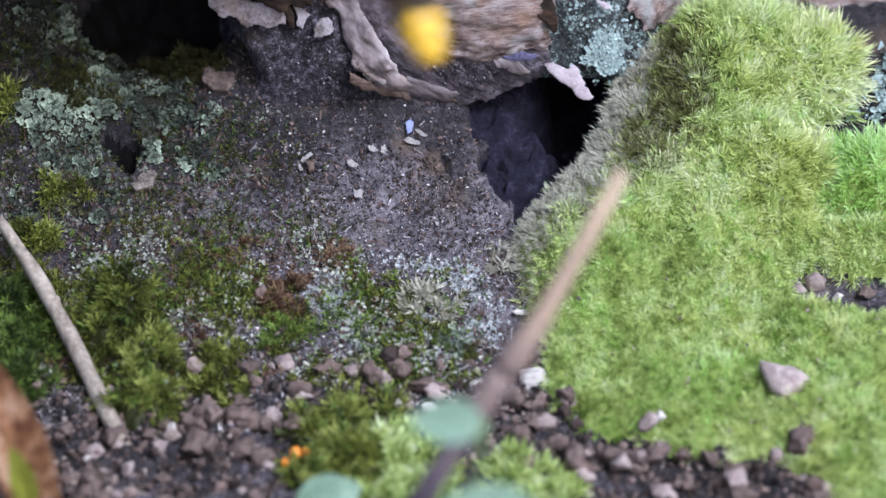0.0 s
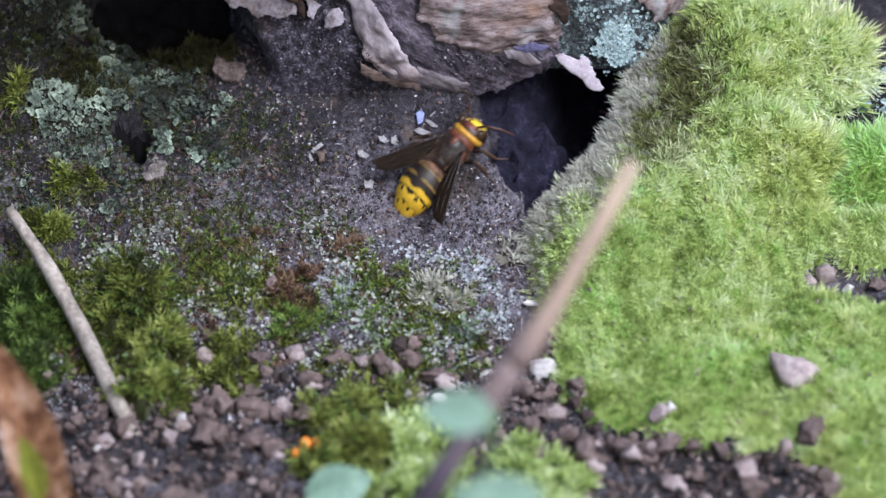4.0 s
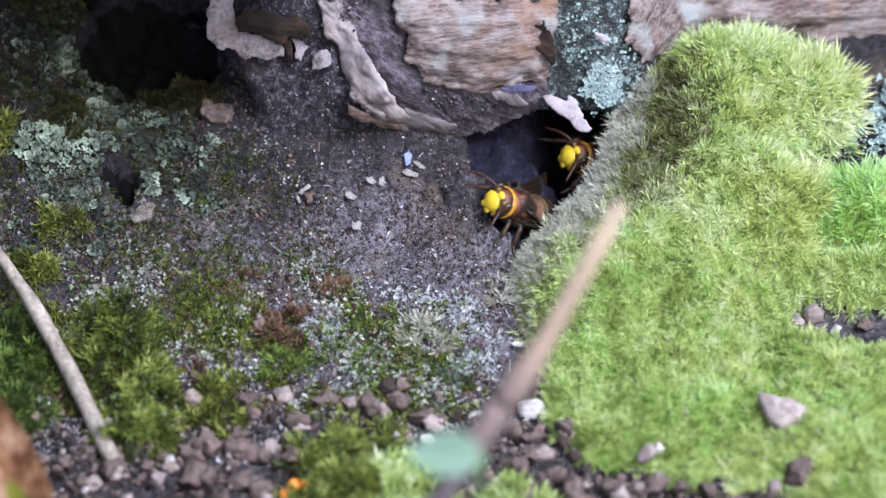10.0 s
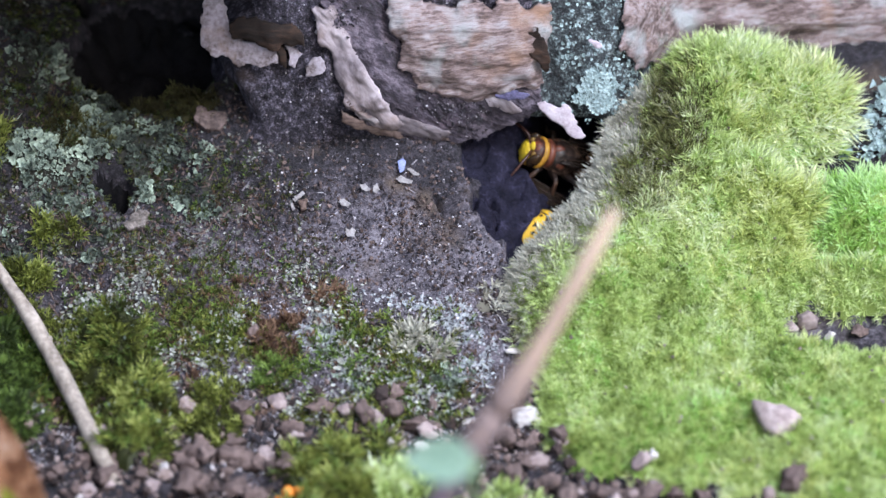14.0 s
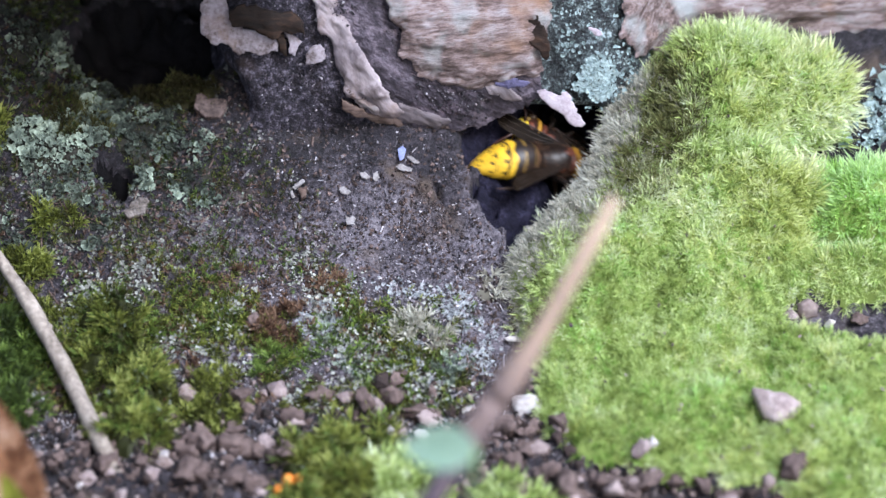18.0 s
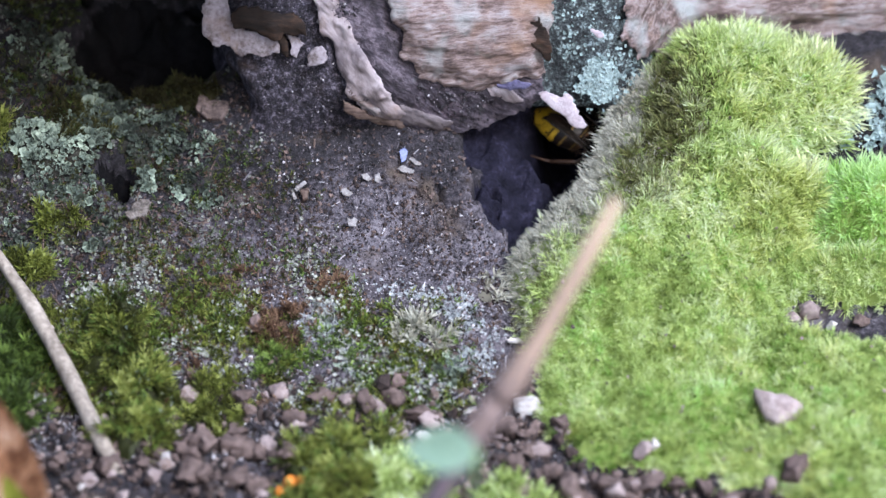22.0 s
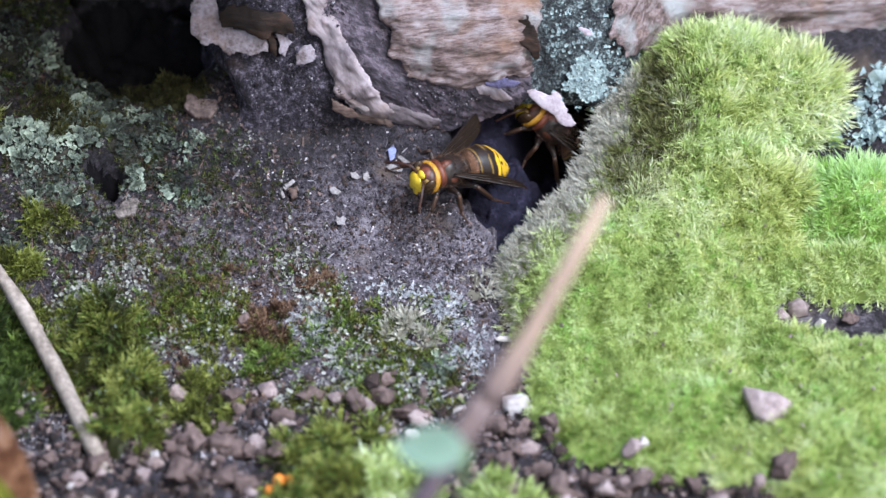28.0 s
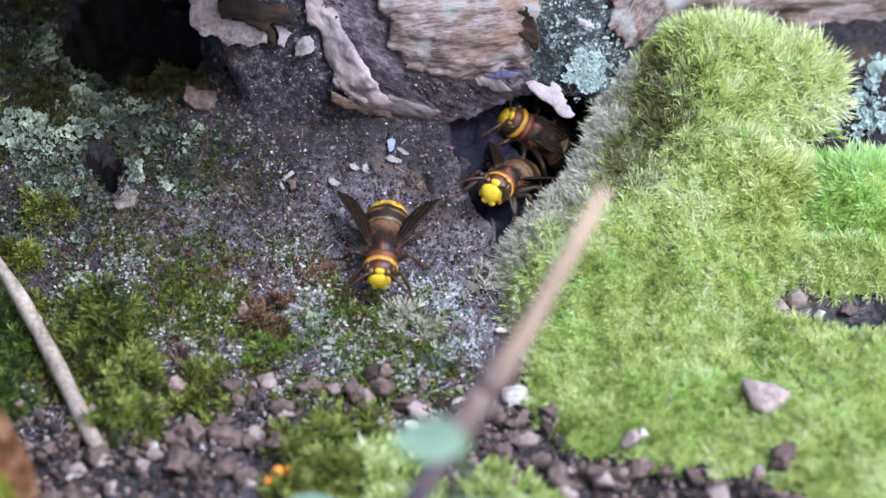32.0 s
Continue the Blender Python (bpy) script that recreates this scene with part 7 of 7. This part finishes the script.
    # flies in early; climbs out late and lingers before the hole
    go(crew[1], (
        (0, 15.2, 117.9, 181.6, 0, -3, 89), (2.8, 8.1, 16.1, 90.7, -0, -11, 87), (3, 6.2, 17.3, 62.0, -1, -8, 88),
        (3.2, 4.1, 3.2, 34.3, -3, -9, 92), (3.3, -18.3, 1.7, 22.1, 8, -14, 77), (3.4, -20.8, -5.7, 16.8, 4, -0, 86),
        (3.5, -12.3, 3.1, 9.4, 6, -20, 80), (3.7, -8.0, 5.6, 7.0, 10, -34, 67), (4.1, 1.5, 14.0, 11.2, 24, -26, 29),
        (4.5, 13.6, 18.5, 12.8, 26, -15, 16), (4.8, 29.7, 28.2, 5.0, 26, 10, 21), (5.1, 35.1, 29.3, -2.8, 27, 24, 29),
        (5.5, 54.6, 38.0, -2.6, 26, 6, 9), (23.2, 59.0, 38.0, 4.7, 26, -3, -5), (23.43, 55.8, 36.4, 0.6, 14, 18, -58),
        (23.67, 52.5, 34.8, -3.6, -11, 20, -117), (23.9, 49.3, 33.2, -7.8, -25, 1, -171), (24.4, 36.1, 29.4, -6.6, -25, -17, -148),
        (24.6, 27.3, 23.3, -4.9, -37, -43, -149), (24.8, 26.8, 23.6, -3.4, -44, -50, -152), (25, 25.2, 22.9, -1.2, -41, -52, -174),
        (25.2, 25.8, 23.9, 1.8, -31, -41, 168), (25.4, 23.3, 24.1, 6.2, -27, -32, 157), (25.5, 22.8, 24.0, 6.1, -27, -33, 159),
        (26.5, 18.4, 17.8, 13.8, -30, -26, -175), (27.5, 12.9, 16.9, 13.6, -30, -21, -172), (27.8, 10.3, 15.5, 13.9, -26, -10, -161),
        (28, 9.7, 17.7, 14.6, -23, -5, -145), (28.2, 8.2, 16.2, 13.8, -19, -1, -135), (28.5, 8.8, 16.3, 13.5, -19, -3, -135),
        (29, 7.8, 15.8, 14.1, -8, 7, -110), (29.3, 8.1, 16.7, 14.4, -8, 6, -111), (29.6, 7.0, 16.6, 14.3, -13, 4, -120),
        (30, 7.4, 16.6, 14.5, -19, 1, -134), (30.3, 5.7, 18.1, 15.0, -24, -4, -147), (30.6, 2.4, 16.9, 14.7, -25, -6, -152),
        (30.9, 1.8, 17.0, 12.9, -20, 8, -138), (31.2, -1.9, 13.3, 12.9, -13, 5, -118), (31.4, -3.4, 12.1, 11.9, -7, 6, -105),
        (31.6, -3.7, 9.1, 9.2, 0, 14, -90), (31.8, -5.8, 6.1, 7.7, -1, 14, -92), (32, -6.3, 2.9, 5.8, -3, 15, -95)))
    fly_and_fold(crew[1], [(2.7, 3.5)])
    stride(crew[1], [(3.6, 5.2), (24.4, 25.5), (26.2, 27.8), (28.6, 29.0), (29.4, 30.6), (30.7, 32)])

    # flies in and stays inside
    go(crew[2], (
        (0, -223.4, -79.0, 134.0, 0, -9, 84), (5.9, -122.3, -15.4, 85.1, 10, -12, 64), (6.3, -63.1, 1.5, 55.7, 15, -9, 67),
        (6.4, -49.6, 1.4, 48.1, 11, -1, 71), (6.5, -37.9, -5.8, 32.8, 12, -14, 63), (6.6, -34.1, 4.7, 19.8, 15, -21, 57),
        (6.7, -28.4, 15.1, 16.6, 22, -16, 38), (6.8, -18.5, 21.0, 15.6, 25, -12, 26), (6.9, -12.3, 20.9, 14.9, 28, -16, 12),
        (7, 0.7, 23.1, 16.4, 28, -13, 6), (7.2, 19.1, 30.3, 12.0, 27, 14, 10), (7.4, 26.0, 30.1, 8.9, 27, 13, 1),
        (7.6, 29.3, 26.2, -0.6, 25, 19, 35), (7.8, 35.1, 30.5, -6.4, 27, 26, 36), (8.2, 54.4, 30.6, -11.9, 26, 3, -6),
        (32, 60.2, 27.3, -10.0, 25, -6, -18)))
    fly_and_fold(crew[2], [(5.9, 6.8)])
    stride(crew[2], [(6.9, 7.9)])

    go(crew[3], (
        (0, -7.6, 117.8, 181.7, -0, -3, 90), (11.7, -12.4, 19.9, 92.4, 1, -11, 91), (12, -13.7, 22.3, 89.4, 1, -8, 91),
        (12.1, -18.9, 14.3, 48.7, 4, -7, 87), (12.2, -23.7, -3.3, 21.3, 6, 0, 81), (12.3, -20.8, 4.7, 18.5, 9, -2, 77),
        (12.4, -16.1, 5.5, 9.1, 3, -19, 87), (12.5, -12.9, 10.5, 8.2, 8, -25, 75), (12.6, -9.6, 10.0, 8.8, 18, -33, 50),
        (12.8, -0.1, 14.7, 11.0, 26, -25, 21), (13, 14.6, 25.0, 10.6, 20, 36, 52), (13.2, 20.9, 25.0, 9.0, 22, 32, 46),
        (13.4, 26.1, 27.3, 6.7, 27, 13, 14), (13.6, 27.7, 26.2, 1.7, 28, 21, 26), (13.8, 29.4, 26.1, -1.6, 28, 27, 33),
        (14, 29.9, 26.0, -3.5, 28, 29, 34), (14.3, 40.0, 31.6, -10.5, 27, 24, 30), (14.8, 59.5, 28.6, -10.7, 25, -5, -12),
        (32, 58.0, 20.1, -9.0, 24, -22, -40)))
    fly_and_fold(crew[3], [(11.7, 12.4)])
    stride(crew[3], [(12.6, 14.3)])

    go(crew[4], (
        (0, 81.1, 118.2, 181.7, 1, -3, 74), (19.2, 57.4, 25.3, 94.7, 7, -13, 74), (19.5, 42.6, 4.7, 57.2, 3, -3, 83),
        (19.7, 26.6, -9.3, 32.6, 1, -2, 86), (19.8, -8.0, -3.2, 25.1, 2, 1, 88), (19.9, -18.7, -1.3, 17.4, 4, -3, 87),
        (20, -16.9, 3.6, 9.1, 1, -8, 92), (20.1, -15.7, 7.5, 8.1, 6, -28, 81), (20.2, -13.3, 10.7, 9.8, 11, -34, 68),
        (20.3, -8.2, 16.3, 12.6, 23, -27, 37), (20.4, -2.7, 17.4, 12.9, 24, -26, 30), (20.5, 0.8, 21.0, 14.3, 28, -18, 6),
        (20.6, 4.9, 18.7, 13.3, 26, -25, 21), (20.7, 10.3, 22.1, 15.1, 28, -12, -7), (20.85, 29.9, 28.6, 6.6, 27, 16, -2),
        (21, 36.5, 32.3, -5.8, 34, 40, 35), (21.3, 38.2, 32.7, -7.2, 31, 34, 34), (21.6, 39.3, 32.4, -8.4, 29, 29, 32),
        (22, 58.3, 37.4, 0.2, 26, 2, -2), (32, 60.7, 36.2, -1.6, 25, -4, -11)))
    fly_and_fold(crew[4], [(19.22, 20.02)])
    stride(crew[4], [(20.1, 21.6)])

    # keeps watch under the edge of the bark
    go(crew[5], (
        (0, 46.8, 37.0, -3.9, -29, -29, -157), (6.4, 42.5, 36.2, 2.1, -29, -32, -144), (6.7, 38.5, 34.6, 6.1, -29, -32, -145),
        (7, 36.8, 34.0, 5.7, -29, -32, -145), (7.4, 36.6, 34.8, 7.3, -30, -31, -147), (7.8, 35.9, 35.6, 10.2, -29, -28, -157),
        (8, 36.6, 35.0, 7.6, -30, -31, -148), (8.5, 36.3, 33.7, 5.4, -29, -33, -143), (9, 38.0, 34.5, 6.5, -29, -32, -146),
        (9.5, 36.4, 33.9, 5.9, -29, -32, -144), (10, 36.4, 33.9, 5.9, -29, -32, -144), (10.5, 35.7, 34.9, 8.4, -30, -31, -150),
        (11, 35.0, 35.1, 11.6, -29, -26, -164), (12, 33.5, 31.8, 7.7, -30, -30, -153), (13, 31.9, 31.5, 9.8, -29, -25, -165),
        (14, 31.1, 31.4, 9.9, -29, -25, -165), (14.5, 31.3, 32.8, 11.5, -29, -27, -172), (17, 28.3, 30.5, 10.0, -31, -37, 177),
        (18, 28.5, 30.1, 9.4, -32, -38, 178), (18.4, 29.1, 30.9, 9.6, -32, -44, 170), (18.6, 29.4, 29.1, 7.4, -31, -53, 156),
        (19, 27.8, 30.2, 9.6, -32, -39, 177), (20, 27.3, 30.3, 9.9, -31, -35, -179), (21, 28.3, 30.1, 9.4, -32, -39, 177),
        (21.4, 29.2, 30.7, 9.5, -32, -45, 167), (21.55, 33.1, 35.8, 12.7, 8, -40, 94), (21.7, 37.0, 40.8, 16.0, 19, -12, 43),
        (22, 33.6, 33.2, 11.3, 27, 33, -22), (22.3, 35.8, 34.3, 10.8, 28, 32, -12), (22.6, 38.1, 35.4, 10.3, 29, 31, -3),
        (23, 38.1, 35.3, 10.2, 29, 31, -3), (23.4, 38.9, 39.2, 15.6, 21, -14, 35), (23.7, 27.5, 38.0, 16.0, -1, -36, 92),
        (24.2, 27.9, 38.0, 15.8, 5, -24, 78), (25, 28.6, 38.3, 15.6, 6, -22, 76), (25.5, 28.9, 38.8, 15.8, 5, -20, 77),
        (26.3, 31.6, 32.2, 9.5, -34, -56, 161), (27, 30.0, 32.4, 11.0, -31, -44, 169), (27.5, 31.2, 32.6, 12.4, -31, -40, 173),
        (29, 31.2, 31.6, 12.0, -31, -40, 172), (30, 30.8, 31.2, 11.6, -32, -42, 171), (31, 27.8, 30.7, 10.0, -31, -35, -177),
        (32, 28.0, 30.6, 9.9, -32, -36, -178)), 6.5)


motions()
